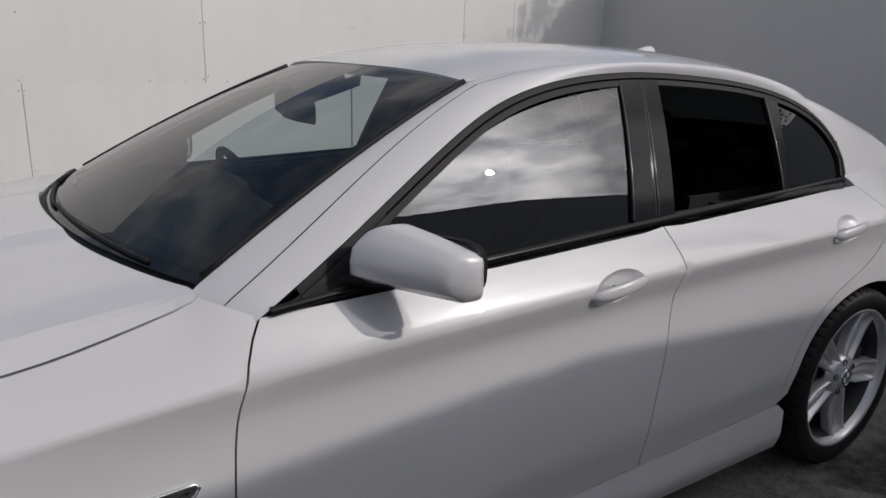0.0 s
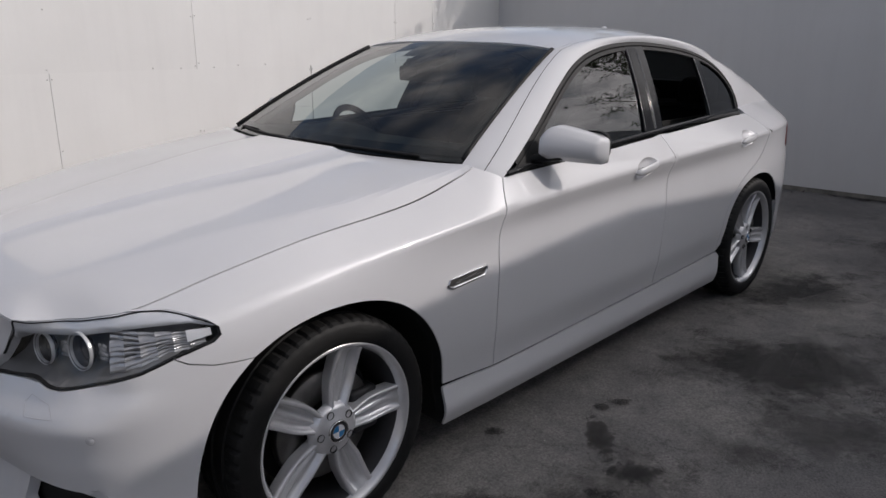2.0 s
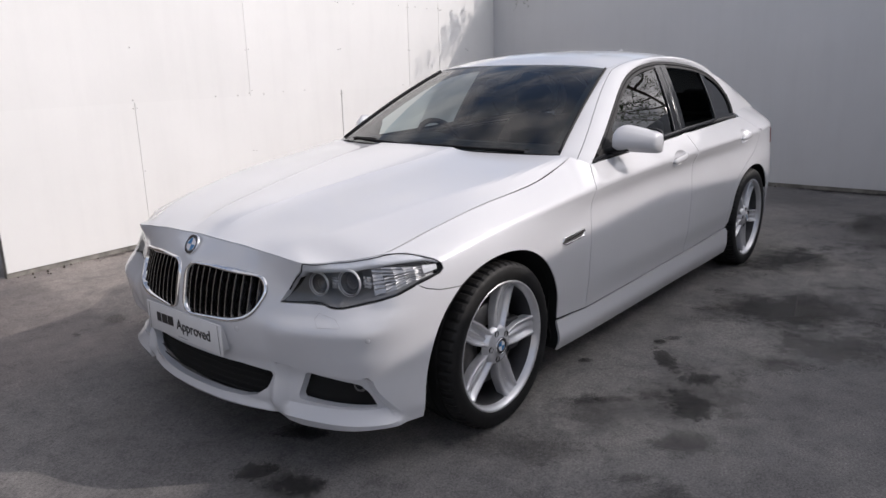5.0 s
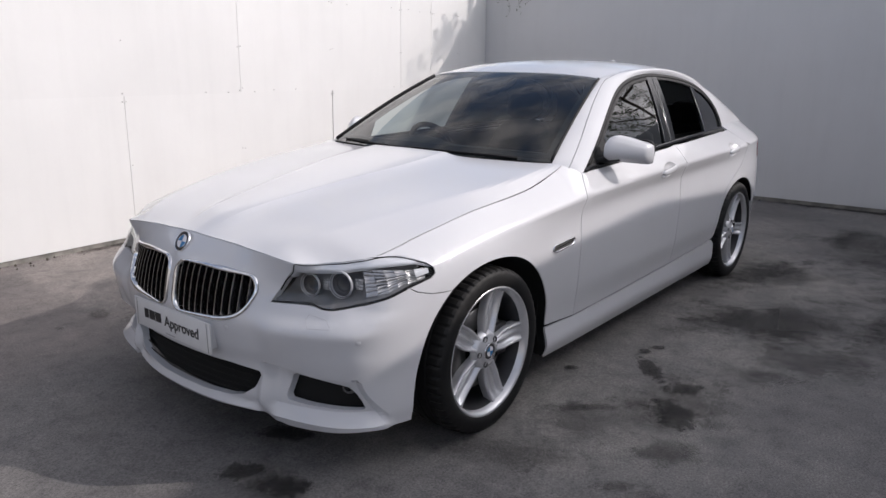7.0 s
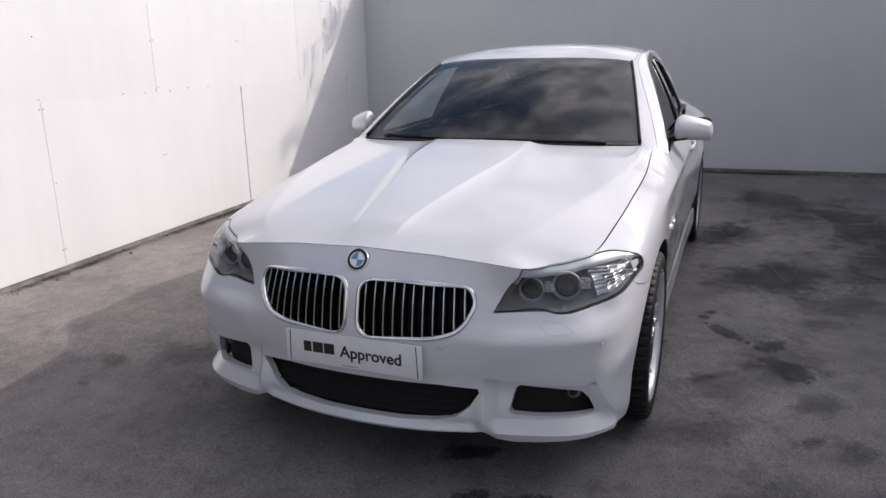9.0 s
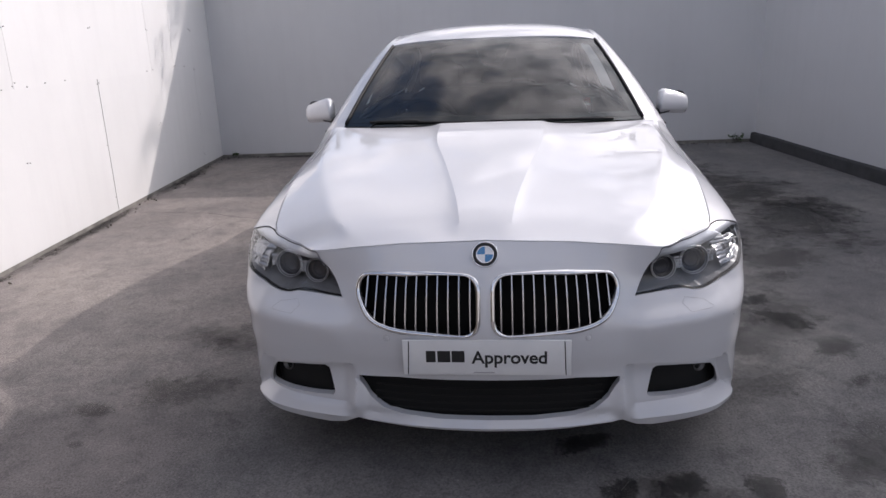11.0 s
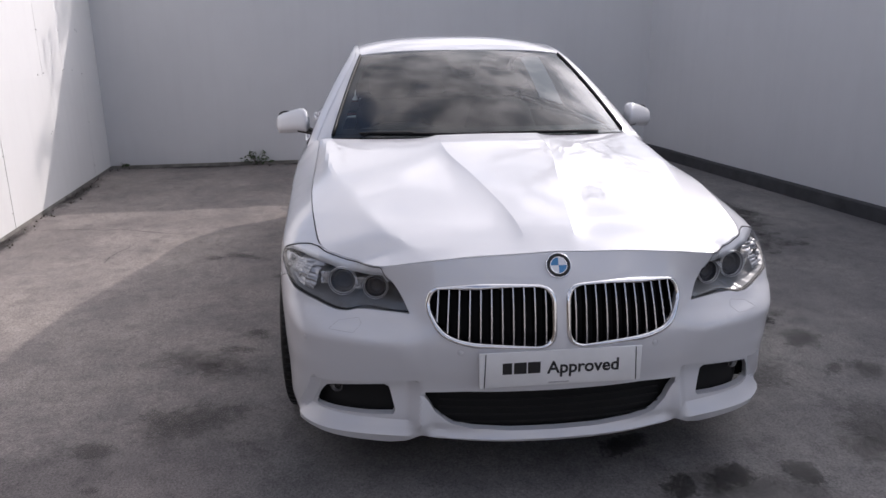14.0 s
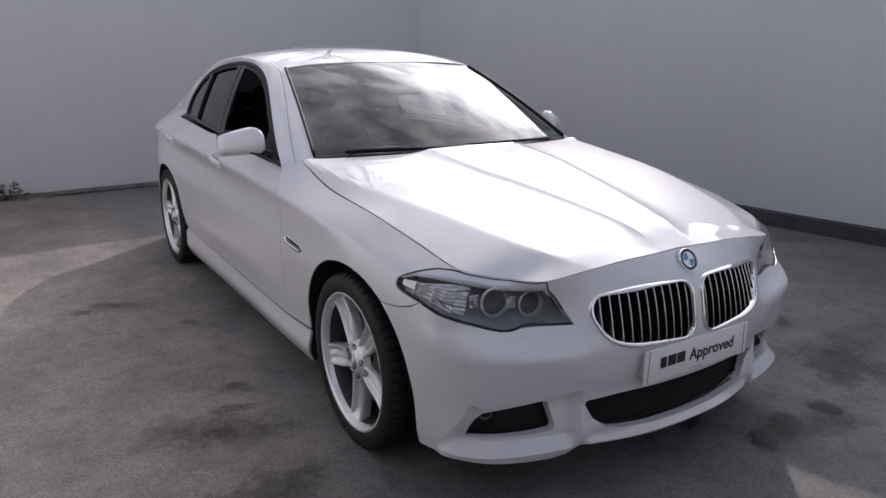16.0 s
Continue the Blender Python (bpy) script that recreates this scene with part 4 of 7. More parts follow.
# emblem on the nose, plate below
def roundel(parent, centre, normal, r, name="badge"):
    m = Matrix.Translation(centre) @ Vector(normal).to_track_quat("Z", "Y").to_matrix().to_4x4()

    def placed(bm):
        bmesh.ops.transform(bm, matrix=m, verts=bm.verts)
        return bm

    badge = part(name, placed(lathe_bm([(r * 0.66, 0.004), (r * 0.70, 0.0045), (r * 0.90, 0.0045), (r * 0.90, 0.002)], 40, "z")), INK, parent, "round black badge with blue and white quarters")
    part("rim", placed(lathe_bm([(r * 0.90, 0.0042), (r * 0.93, 0.006), (r * 0.98, 0.005), (r, 0.0), (r, -0.006)], 40, "z")), CHROME, badge)
    part("inner_ring", placed(lathe_bm([(r * 0.60, 0.0042), (r * 0.63, 0.0052), (r * 0.67, 0.0042)], 40, "z")), CHROME, badge)
    for q in range(4):
        bm = bmesh.new()
        c = bm.verts.new((0, 0, 0.0042))
        arc = [bm.verts.new((r * 0.61 * math.cos(a), r * 0.61 * math.sin(a), 0.0040)) for a in [math.pi / 2 * (q + k / 10) for k in range(11)]]
        for a, b in zip(arc, arc[1:]):
            bm.faces.new((c, a, b))
        part("quarter", placed(bm), ENAMEL if q % 2 == 0 else BLUE, badge)
    return badge


roundel(car, Vector(skin(0.0001, 0.766, 0.0)) + Vector((-0.004, 0, 0.004)), (-0.86, 0, 0.51), 0.041)

PLATE_X = -0.8235
plate = part("number_plate", box_bm(PLATE_X, -0.260, 0.402, PLATE_X + 0.006, 0.260, 0.520, 0.0025), PLATE, car, "white dealer show plate with black lettering")
part("plate_holder", box_bm(PLATE_X + 0.005, -0.245, 0.414, -0.76, 0.245, 0.508, 0.004), PAINT, plate)
for sgn in (1, -1):
    bm = bmesh.new()
    vs = [bm.verts.new((PLATE_X - 0.0005, sgn * y, z)) for y, z in ((0.246, 0.405), (0.243, 0.405), (0.238, 0.517), (0.241, 0.517))]
    bm.faces.new(vs)
    bmesh.ops.solidify(bm, geom=bm.faces[:], thickness=0.001)
    part("edge_line", bm, INK, plate)


def lettering(text, size, centre, rot, mat, parent, name="lettering", bold=0.0):
    cu = bpy.data.curves.new(name, "FONT")
    cu.body = text
    cu.size = size
    cu.align_x, cu.align_y = "CENTER", "CENTER"
    cu.offset = bold
    cu.extrude = 0.0006
    tmp = new("temporary", cu)
    bpy.context.view_layer.update()
    me = bpy.data.meshes.new_from_object(tmp.evaluated_get(bpy.context.evaluated_depsgraph_get()))
    bpy.data.objects.remove(tmp)
    me.transform(Matrix.Translation(centre) @ rot.to_matrix().to_4x4())
    me.materials.clear()
    me.materials.append(mat)
    ob = new(name, me)
    ob.parent = parent
    return ob


face_front = Euler((radians(90), 0, radians(-90)))
lettering("Approved", 0.0575, (PLATE_X - 0.0004, -0.072, 0.460), face_front, INK, plate, bold=0.0012)
for yc, w in ((0.172, 0.030), (0.131, 0.040), (0.087, 0.040)):
    part("printed_bar", box_bm(PLATE_X - 0.001, yc - w / 2, 0.446, PLATE_X + 0.001, yc + w / 2, 0.484), INK, plate, smooth=False)
part("printed_line", box_bm(PLATE_X - 0.0008, -0.025, 0.4095, PLATE_X + 0.001, 0.04, 0.4135), INK_PALE, plate, smooth=False)

# headlights
def facets(m, nu, nv, w, h, seed):
    rng = random.Random(seed)
    bm = bmesh.new()
    for i in range(nu):
        for k in range(nv):
            x, z = (i - (nu - 1) / 2) * w, (k - (nv - 1) / 2) * h
            vs = [bm.verts.new((rng.uniform(-0.004, 0.004), x + a * w * 0.46, z + b * h * 0.46)) for a, b in ((-1, -1), (1, -1), (1, 1), (-1, 1))]
            c = bm.verts.new((-0.005, x, z))
            for a, b in zip(vs, vs[1:] + vs[:1]):
                bm.faces.new((a, b, c))
    bmesh.ops.transform(bm, matrix=m, verts=bm.verts)
    return bm


def foot_z(u):
    return float(np.interp(u, [p[0] for p in HL_FOOT], [p[1] for p in HL_FOOT]))


for sgn in (1, -1):
    hp = [(sgn * u, z) for u, z in HEADLIGHT]
    lamp = part("headlight", panel_bm(hp, lambda u, z: skin(u, z, 0.010 + (0.045 + 0.03 * smooth01((PY(abs(u)) - 0.45) / 0.2)) * smooth01((z - foot_z(abs(u)) - 0.004) / 0.030)), h=0.012, fold=0, gap=0.004), LAMP_GREY, car, "swept-back headlight with twin round lamps")
    cover = part("lens", panel_bm(hp, lambda u, z: skin(u, z, 0.001), h=0.02, fold=0.0, gap=0.0035), LENS, lamp, "clear headlight lens")
    cover.visible_shadow = False
    # dark seal along the foot and round the tip only
    foot = spline_points([(sgn * u, z) for u, z in HL_FOOT + HL_TIP[:5]], 60)
    rows = []
    for k, (u, z) in enumerate(foot):
        a, b = foot[max(k - 1, 0)], foot[min(k + 1, 59)]
        du, dz = b[0] - a[0], b[1] - a[1]
        ln = math.hypot(du, dz)
        nu, nz = -dz / ln * sgn, du / ln * sgn
        rows.append([Vector(skin(u + nu * w, z + nz * w, e)) for w, e in ((0.0012, 0.001), (0.0036, 0.0022), (0.0036, 0.012))])
    part("seal", grid_bm(rows), BLACK, lamp)
    top = spline_points([(sgn * u, z) for u, z in HL_TIP[4:] + HL_BROW + HL_IN], 60)
    rows = []
    for k, (u, z) in enumerate(top):
        a, b = top[max(k - 1, 0)], top[min(k + 1, 59)]
        du, dz = b[0] - a[0], b[1] - a[1]
        ln = math.hypot(du, dz)
        nu, nz = -dz / ln * sgn, du / ln * sgn
        rows.append([Vector(skin(u + nu * w, z + nz * w, e)) for w, e in ((0.0008, 0.0005), (0.0038, 0.0012), (0.0042, 0.006))])
    part("seal", grid_bm(rows), BLACK, lamp)
    # brow
    brow_o = [(sgn * ux(-0.325), 0.746)] + [(sgn * u, z + 0.0008) for u, z in [HL_TIP[5], HL_TIP[6]] + HL_BROW] + [(sgn * uy(0.552), 0.733), (sgn * uy(0.538), 0.716)]
    drop = [0.004, 0.017, 0.026] + [0.031 + 0.003 * math.sin(math.pi * k / 12) for k in range(13)] + [0.024, 0.005]
    rows = []
    for (u, z), d in zip(brow_o, drop):
        rows.append([Vector(skin(u, z, 0.003)), Vector(skin(u, z - d * 0.5, 0.0035)), Vector(skin(u, z - d, 0.008)), Vector(skin(u, z - d - 0.003, 0.045))])
    part("brow", grid_bm(rows), BROW, lamp, "silver brow strip")
    # twin lamps
    for yy, z, r in ((0.738, 0.690, 0.044), (0.600, 0.680, 0.038)):
        p = Vector(skin(sgn * uy(yy), z, 0.050))
        d = Vector((-1, -0.18 * sgn, 0.06)).normalized()
        mat4 = Matrix.Translation(p) @ d.to_track_quat("-X", "Z").to_matrix().to_4x4()
        bm = lathe_bm([(r * 1.05, -0.019), (r * 1.06, -0.022), (r * 1.08, -0.022), (r * 1.09, -0.019), (r * 1.09, -0.014)], 40, "x")
        bmesh.ops.transform(bm, matrix=mat4, verts=bm.verts)
        part("light_ring", bm, LAMP_RING, lamp, "pale outer light ring")
        bm = lathe_bm([(r * 1.05, -0.019), (r * 1.03, -0.012), (r * 0.97, -0.012)], 40, "x")
        bmesh.ops.transform(bm, matrix=mat4, verts=bm.verts)
        part("ring_groove", bm, LAMP_GREY, lamp)
        bm = lathe_bm([(r * 0.93, -0.012), (r * 0.935, -0.018), (r * 0.95, -0.019), (r * 0.97, -0.017), (r * 0.97, -0.010)], 40, "x")
        bmesh.ops.transform(bm, matrix=mat4, verts=bm.verts)
        ringo = part("lamp_ring", bm, LAMP_RING, lamp, "pale light ring")
        bm = lathe_bm([(0.0, 0.004), (r * 0.45, 0.006), (r * 0.55, 0.002), (r * 0.60, 0.000), (r * 0.66, 0.004), (r * 0.82, 0.002), (r * 0.94, -0.012)], 40, "x")
        bmesh.ops.transform(bm, matrix=mat4, verts=bm.verts)
        part("projector", bm, LAMP_DARK, ringo)
        # faceted reflector beside the lamp
        part("reflector", facets(mat4 @ Matrix.Translation((0.004, -sgn * (r + 0.017), 0.006)), 3, 4, 0.011, 0.010, 7 + int(yy * 100) + sgn), LAMP_BRIGHT, lamp, "faceted bright reflector")
    # long faceted reflector towards the outer tip
    rng = random.Random(31 + sgn)
    bm = bmesh.new()
    for k in range(6):
        xa, xb = -0.572 + k * 0.0374, -0.572 + k * 0.0374 + 0.0372
        for i in range(8):
            rows = []
            lift, turn = rng.uniform(-0.009, 0.009), rng.uniform(-0.004, 0.004)
            for c in range(8):
                x = xa + (xb - xa) * c / 7
                f = (x + 0.572) / 0.2244
                zlo, zhi = foot_z(ux(x)) + 0.010, 0.748 - 0.014 * f
                rows.append([bm.verts.new(skin(sgn * ux(x), zlo + (zhi - zlo) * (i + 0.5 + 0.47 * v) / 8, 0.017 + lift * (c / 7 - 0.5) + turn * v + 0.003 * abs(v) ** 1.5 + 0.004 * math.sin(math.pi * c / 7))) for v in (-1, -0.6, 0, 0.6, 1)])
            for ra, rb in zip(rows, rows[1:]):
                for c in range(4):
                    bm.faces.new((ra[c], ra[c + 1], rb[c + 1], rb[c]))
    bmesh.ops.recalc_face_normals(bm, faces=bm.faces)
    part("reflector", bm, LAMP_BRIGHT, lamp, "fluted bright reflector")
    tip = [[Vector(skin(sgn * ux(-0.392 + 0.058 * a), 0.716 + 0.026 * b * (1 - 0.35 * a) + 0.006 * a, 0.010 + 0.002 * a)) for b in (0, 0.5, 1)] for a in (0, 0.5, 1)]
    part("tip_reflector", grid_bm(tip), BROW, lamp)

# bonnet
rear_edge = [(0.528 + 0.170 * (y / 0.735) ** 2, y) for y in [0.735 * k / 10 for k in range(10, -1, -1)]]
bon_half = [(p.x, p.y) for p in RIM[1:]] + rear_edge[:-1]
bonnet_poly = [(RIM[0].x, 0.0)] + bon_half + [rear_edge[-1]] + [(x, -y) for x, y in reversed(bon_half)]
BON_LINES = []
for sg in (1, -1):
    for off in (-0.03, -0.015, 0.0, 0.012, 0.024, 0.038):
        BON_LINES.append([(-0.62 + 1.02 * k / 40, sg * (bon_rib(-0.62 + 1.02 * k / 40) + off)) for k in range(41)])
    for off in (-0.020, -0.007, 0.007, 0.020):
        BON_LINES.append([(-0.64 + 0.84 * k / 40, sg * (bon_fold(-0.64 + 0.84 * k / 40) + off)) for k in range(41)])
part("bonnet", panel_bm(bonnet_poly, bonnet_surf, h=0.0207, fold=0.014, gap=0.0016, lines=BON_LINES, sharp=9), PAINT, car)
part("bonnet_backing", panel_bm(bonnet_poly, lambda x, y: (x, y, bonnet_z0(x, y) - 0.018), h=0.03, fold=0.0, gap=0.024), DARK, car)

# front wings
arch_top_pts = [(ux(p[0]), p[1]) for p in ARCH_F if not (p[0] < -0.05 and p[1] < 0.64) and p[1] > 0.287]
HOOD_LINE = [(U_SHUT + (ux(0.705) - U_SHUT) * k / 24, top_z(U_SHUT + (ux(0.705) - U_SHUT) * k / 24)) for k in range(25)]
DOOR_F = [(0.795, 0.955), (0.772, 0.92), (0.742, 0.84), (0.722, 0.72), (0.713, 0.58), (0.715, 0.42), (0.724, 0.287)]
DOOR_F = spline_points(DOOR_F, 18)
wing_poly = HOOD_LINE + [(ux(0.752), 0.974)] + [(ux(x), z) for x, z in DOOR_F]
wing_poly += list(reversed(arch_top_pts)) + list(reversed(BF_LINE)) + [HL_FOOT[-1]] + HL_TIP
wings = both("front_wing", lambda: panel_bm(wing_poly, skin, h=0.022, fold=0.005, gap=0.002, lines=crease_lines(0.07, 0.725, 30)), PAINT)
# arch lips
arch_all = [(ux(p[0]), p[1]) for p in ARCH_F]


def arch_liner(arch, y_in):
    rows = []
    for u, z in arch:
        p = Vector(skin(u, z, 0.004))
        rows.append([p, p + Vector((0, 0.02, 0)), Vector((p.x, -y_in, z + 0.01))])
    return grid_bm(rows)


both("wheel_arch_liner", lambda: arch_liner(arch_all, 0.55), DARK)
both("wheel_arch_liner", lambda: arch_liner([(ux(p[0]), p[1]) for p in ARCH_R], 0.55), DARK)

# doors
SPLIT = spline_points([(1.940, 0.998), (1.957, 0.93), (1.952, 0.84), (1.925, 0.68), (1.893, 0.50), (1.880, 0.40), (1.877, 0.307)], 18)
BELT_F = [(ux(0.80 + (1.94 - 0.80) * k / 14), belt_z(0.80 + (1.94 - 0.80) * k / 14)) for k in range(1, 14)]
BELT_R = [(ux(1.94 + (3.05 - 1.94) * k / 14), belt_z(1.94 + (3.05 - 1.94) * k / 14)) for k in range(1, 14)]
door_f_poly = [(ux(x), z) for x, z in DOOR_F] + [(ux(1.3), 0.296)] + [(ux(x), z) for x, z in reversed(SPLIT)] + list(reversed(BELT_F))
REAR_CUT = spline_points([(3.052, 1.014), (3.075, 0.95), (3.07, 0.88), (3.00, 0.80), (2.86, 0.735), (2.70, 0.655), (2.60, 0.54), (2.548, 0.42), (2.535, 0.333)], 26)
door_r_poly = [(ux(x), z) for x, z in SPLIT] + [(ux(2.2), 0.318)] + [(ux(x), z) for x, z in reversed(REAR_CUT)] + list(reversed(BELT_R))
def cup_ring(x0, z0):
    return [(ux(x0) + 0.094 * math.cos(a), z0 + 0.041 * math.sin(a) + 0.010 * math.cos(a)) for a in [2 * math.pi * k / 28 for k in range(28)]]


HANDLE_F, HANDLE_R = (1.705, 0.880), (2.79, 0.906)
fdoors = both("front_door", lambda: panel_bm(door_f_poly, skin, [cup_ring(*HANDLE_F)], h=0.019, fold=0.012, gap=0.0022, lines=crease_lines(0.81, 1.915, 40)), PAINT)
rdoors = both("rear_door", lambda: panel_bm(door_r_poly, skin, [cup_ring(*HANDLE_R)], h=0.021, fold=0.012, gap=0.0022, lines=crease_lines(1.995, 3.02, 40)), PAINT)

# door handles in their cups
def handle_cup(x0, z0):
    c = ux(x0)
    rows = []
    for k in range(28):
        a = 2 * math.pi * k / 28
        row = []
        for q, d in ((1.0, 0.0), (0.96, 0.0015), (0.80, 0.014), (0.45, 0.022), (0.05, 0.024)):
            row.append(Vector(skin(c + 0.094 * q * math.cos(a), z0 + 0.041 * q * math.sin(a) + 0.010 * q * math.cos(a), d)))
        rows.append(row)
    return grid_bm(rows, close_u=True)


def handle_grip(x0, z0):
    rows = []
    for k in range(15):
        s = -1 + 2 * k / 14
        w = 0.0175 * (1 - abs(s) ** 3.5) ** 0.5 + 0.0005
        ctr = Vector(skin(ux(x0 + 0.096 * s), z0 + 0.012 * s, 0.0))
        out = 0.006 + 0.016 * (1 - s * s) ** 0.6
        rows.append([ctr + Vector((0, -out + 0.009 * (1 - math.cos(a)), w * math.sin(a))) for a in [2 * math.pi * j / 12 for j in range(12)]])
    return grid_bm(rows, close_v=True, caps=True)


for pair, (hx, hz) in ((fdoors, HANDLE_F), (rdoors, HANDLE_R)):
    for sgn, d in zip((1, -1), pair):
        for nm, mk in (("handle_cup", handle_cup), ("door_handle", handle_grip)):
            bm = mk(hx, hz)
            part(nm, bm if sgn == 1 else mirror_y(bm), PAINT, d)

# wing vents with bright trim
VENT = [(0.452, 0.656), (0.465, 0.678), (0.645, 0.687), (0.653, 0.676), (0.635, 0.653), (0.477, 0.644)]


def vent_frame():
    pl = resample([(ux(x), z) for x, z in VENT], 0.02)
    cu, cz = sum(p[0] for p in pl) / len(pl), sum(p[1] for p in pl) / len(pl)
    rows = []
    for u, z in pl:
        rows.append([Vector(skin(u, z, 0.002)), Vector(skin(u, z, -0.006)), Vector(skin(cu + (u - cu) * 0.965, cz + (z - cz) * 0.72, -0.006)), Vector(skin(cu + (u - cu) * 0.955, cz + (z - cz) * 0.62, 0.003))])
    return grid_bm(rows, close_u=True)


def vent_core():
    pl = [(ux(x), z) for x, z in VENT]
    return panel_bm(pl, lambda u, z: skin(u, z, -0.001 + 0.02 * (z - 0.652)), h=0.02, fold=0, gap=0.003)


for sgn, wg in zip((1, -1), wings):
    bm = vent_frame()
    v = part("side_vent", bm if sgn == 1 else mirror_y(bm), CHROME, wg, "chrome-trimmed side vent")
    bm = vent_core()
    part("insert", bm if sgn == 1 else mirror_y(bm), STEEL, wg)
    bm = grid_bm([[Vector(skin(ux(x), z, -0.004)), Vector(skin(ux(x + 0.004), z + 0.007, -0.006))] for x, z in ((0.482, 0.659), (0.542, 0.663), (0.602, 0.667), (0.629, 0.669))])
    part("blade", bm if sgn == 1 else mirror_y(bm), CHROME, wg)

# side skirts
skirt_top = [(ux(0.724), 0.2845), (ux(1.3), 0.2935), (ux(1.877), 0.3045), (ux(2.2), 0.3155), (ux(2.54), 0.3305)]
skirt_poly = [(ux(0.460), 0.298)] + skirt_top + [(ux(2.577), 0.30), (ux(2.575), 0.158), (ux(2.2), 0.147), (ux(1.3), 0.145), (ux(0.7), 0.147), (ux(0.465), 0.153)]
both("side_skirt", lambda: panel_bm(skirt_poly, lambda u, z: skin(u, z, -0.003), h=0.02, fold=0.010, gap=0.001), PAINT)

# quarter panels, rear bumper, tail lamps, boot
qt = [(ux(3.06 + 0.74 * k / 12), top_z(ux(3.06 + 0.74 * k / 12))) for k in range(13)]
arch_r = [(ux(x), z) for x, z in ARCH_R]
ar_q = [p for p in arch_r if p[1] > 0.34 or p[0] < ux(2.9)]
ar_q = [p for p in ar_q if not (p[0] < ux(2.9) and p[1] < 0.335)]
quarter_poly = qt + [(ux(3.74), 0.945), (ux(3.53), 0.90), (ux(3.48), 0.79), (ux(3.48), 0.56), (ux(3.37), 0.50)]
quarter_poly += [p for p in reversed(ar_q) if p[1] > 0.33 and (p[0] < ux(2.95) or p[1] > 0.50)] + [(ux(x), z) for x, z in reversed(REAR_CUT)]
both("quarter_panel", lambda: panel_bm(quarter_poly, skin, h=0.026, fold=0.02, gap=0.002, lines=crease_lines(3.12, 3.74, 24)), PAINT)
both("tail_light", lambda: panel_bm([(ux(3.532), 0.898), (ux(3.74), 0.942), (ux(3.97), 0.94), (U_END - 0.35, 0.90), (U_END - 0.35, 0.80), (ux(3.485), 0.795)], skin_back(-0.004), h=0.03, fold=0.02, gap=0.003), RED, car, "red wrap-around tail light")
rb_half = [(ux(3.37), 0.498), (ux(3.48), 0.555), (ux(3.48), 0.785), (ux(3.8), 0.785), (U_END, 0.785)]
rb_low = [(U_END, 0.26), (ux(3.8), 0.23), (ux(3.41), 0.21)] + [p for p in reversed(arch_r) if p[0] > ux(3.2) and p[1] < 0.49]
both("rear_bumper", lambda: panel_bm(rb_half + rb_low, skin, h=0.04, fold=0.02, gap=0.0), PAINT)
boot_rows = [[Vector(rw_surf(0.66 * k / 6, 0.735)) - Vector((0, 0, 0.006)) for k in range(-6, 7)]]
for i in range(13):
    x = 3.585 + 0.33 * i / 12
    w = 0.67 - 0.07 * (i / 12) ** 3
    boot_rows.append([Vector((x - (0.05 + 0.03 * i / 12) * (k / 6) ** 2, w * k / 6, 1.086 - 0.030 * (i / 12) + 0.014 * smooth01((i - 8) / 4) - 0.040 * abs(k / 6) ** 2.5)) for k in range(-6, 7)])
boot_rows.append([p + Vector((0.018, 0, -0.016)) for p in boot_rows[-1]])
boot_rows.append([Vector((4.04 - 0.06 * (k / 6) ** 2, 0.62 * k / 6, 0.93)) for k in range(-6, 7)])
boot_rows.append([Vector((4.00 - 0.05 * (k / 6) ** 2, 0.60 * k / 6, 0.79)) for k in range(-6, 7)])
part("boot_lid", grid_bm(boot_rows), PAINT, car)

# dark inner shell behind the gaps
shell_poly = [(ux(-0.24), 0.66), (ux(0.1), 0.84), (ux(0.55), 0.90), (ux(0.8), 0.95), (ux(1.9), 0.975), (ux(3.0), 0.99), (ux(3.55), 1.0), (ux(3.6), 0.6), (ux(3.3), 0.62), (ux(3.05), 0.73), (ux(2.8), 0.70),
              (ux(2.55), 0.5), (ux(2.52), 0.2), (ux(0.46), 0.2), (ux(0.43), 0.45), (ux(0.3), 0.65), (ux(0.05), 0.73), (ux(-0.15), 0.71)]
both("inner_shell", lambda: panel_bm(shell_poly, skin_back(0.042), h=0.05, fold=0, gap=0), DARK)
part("floor_pan", box_bm(-0.42, -0.60, 0.19, 3.95, 0.60, 0.30), DARK, car, smooth=False)

# windscreen, roof, pillars, windows
WS = [(-0.735, 0.0), (0.735, 0.0), (0.735, 0.93), (-0.735, 0.93)]
part("windscreen", panel_bm(WS, ws_surf, h=0.05, fold=0, gap=0), GLASS, car, "laminated windscreen reflecting the sky")
ws_in = [(-0.690, 0.075), (0.690, 0.075), (0.685, 0.885), (0.13, 0.885), (0.10, 0.74), (-0.10, 0.74), (-0.13, 0.885), (-0.685, 0.885)]
part("windscreen_border", panel_bm(WS, lambda y, t: tuple(Vector(ws_surf(y, t)) + Vector((0.003, 0, -0.003))), [ws_in], h=0.04, fold=0, gap=0.0), BLACK, car)
cowl_rows = [[Vector((0.513 + 0.170 * q * q, 0.74 * q, bonnet_z(0.528 + 0.170 * q * q, 0.735 * q) - 0.014)), Vector((0.558 + 0.170 * q * q, 0.74 * q, 1.003 - 0.015 * q * q)),
              Vector(ws_surf(0.735 * q, 0.03)) + Vector((0, 0, 0.001))] for q in [-1 + k / 12 for k in range(25)]]
part("scuttle_panel", grid_bm(cowl_rows), BLACK, car)
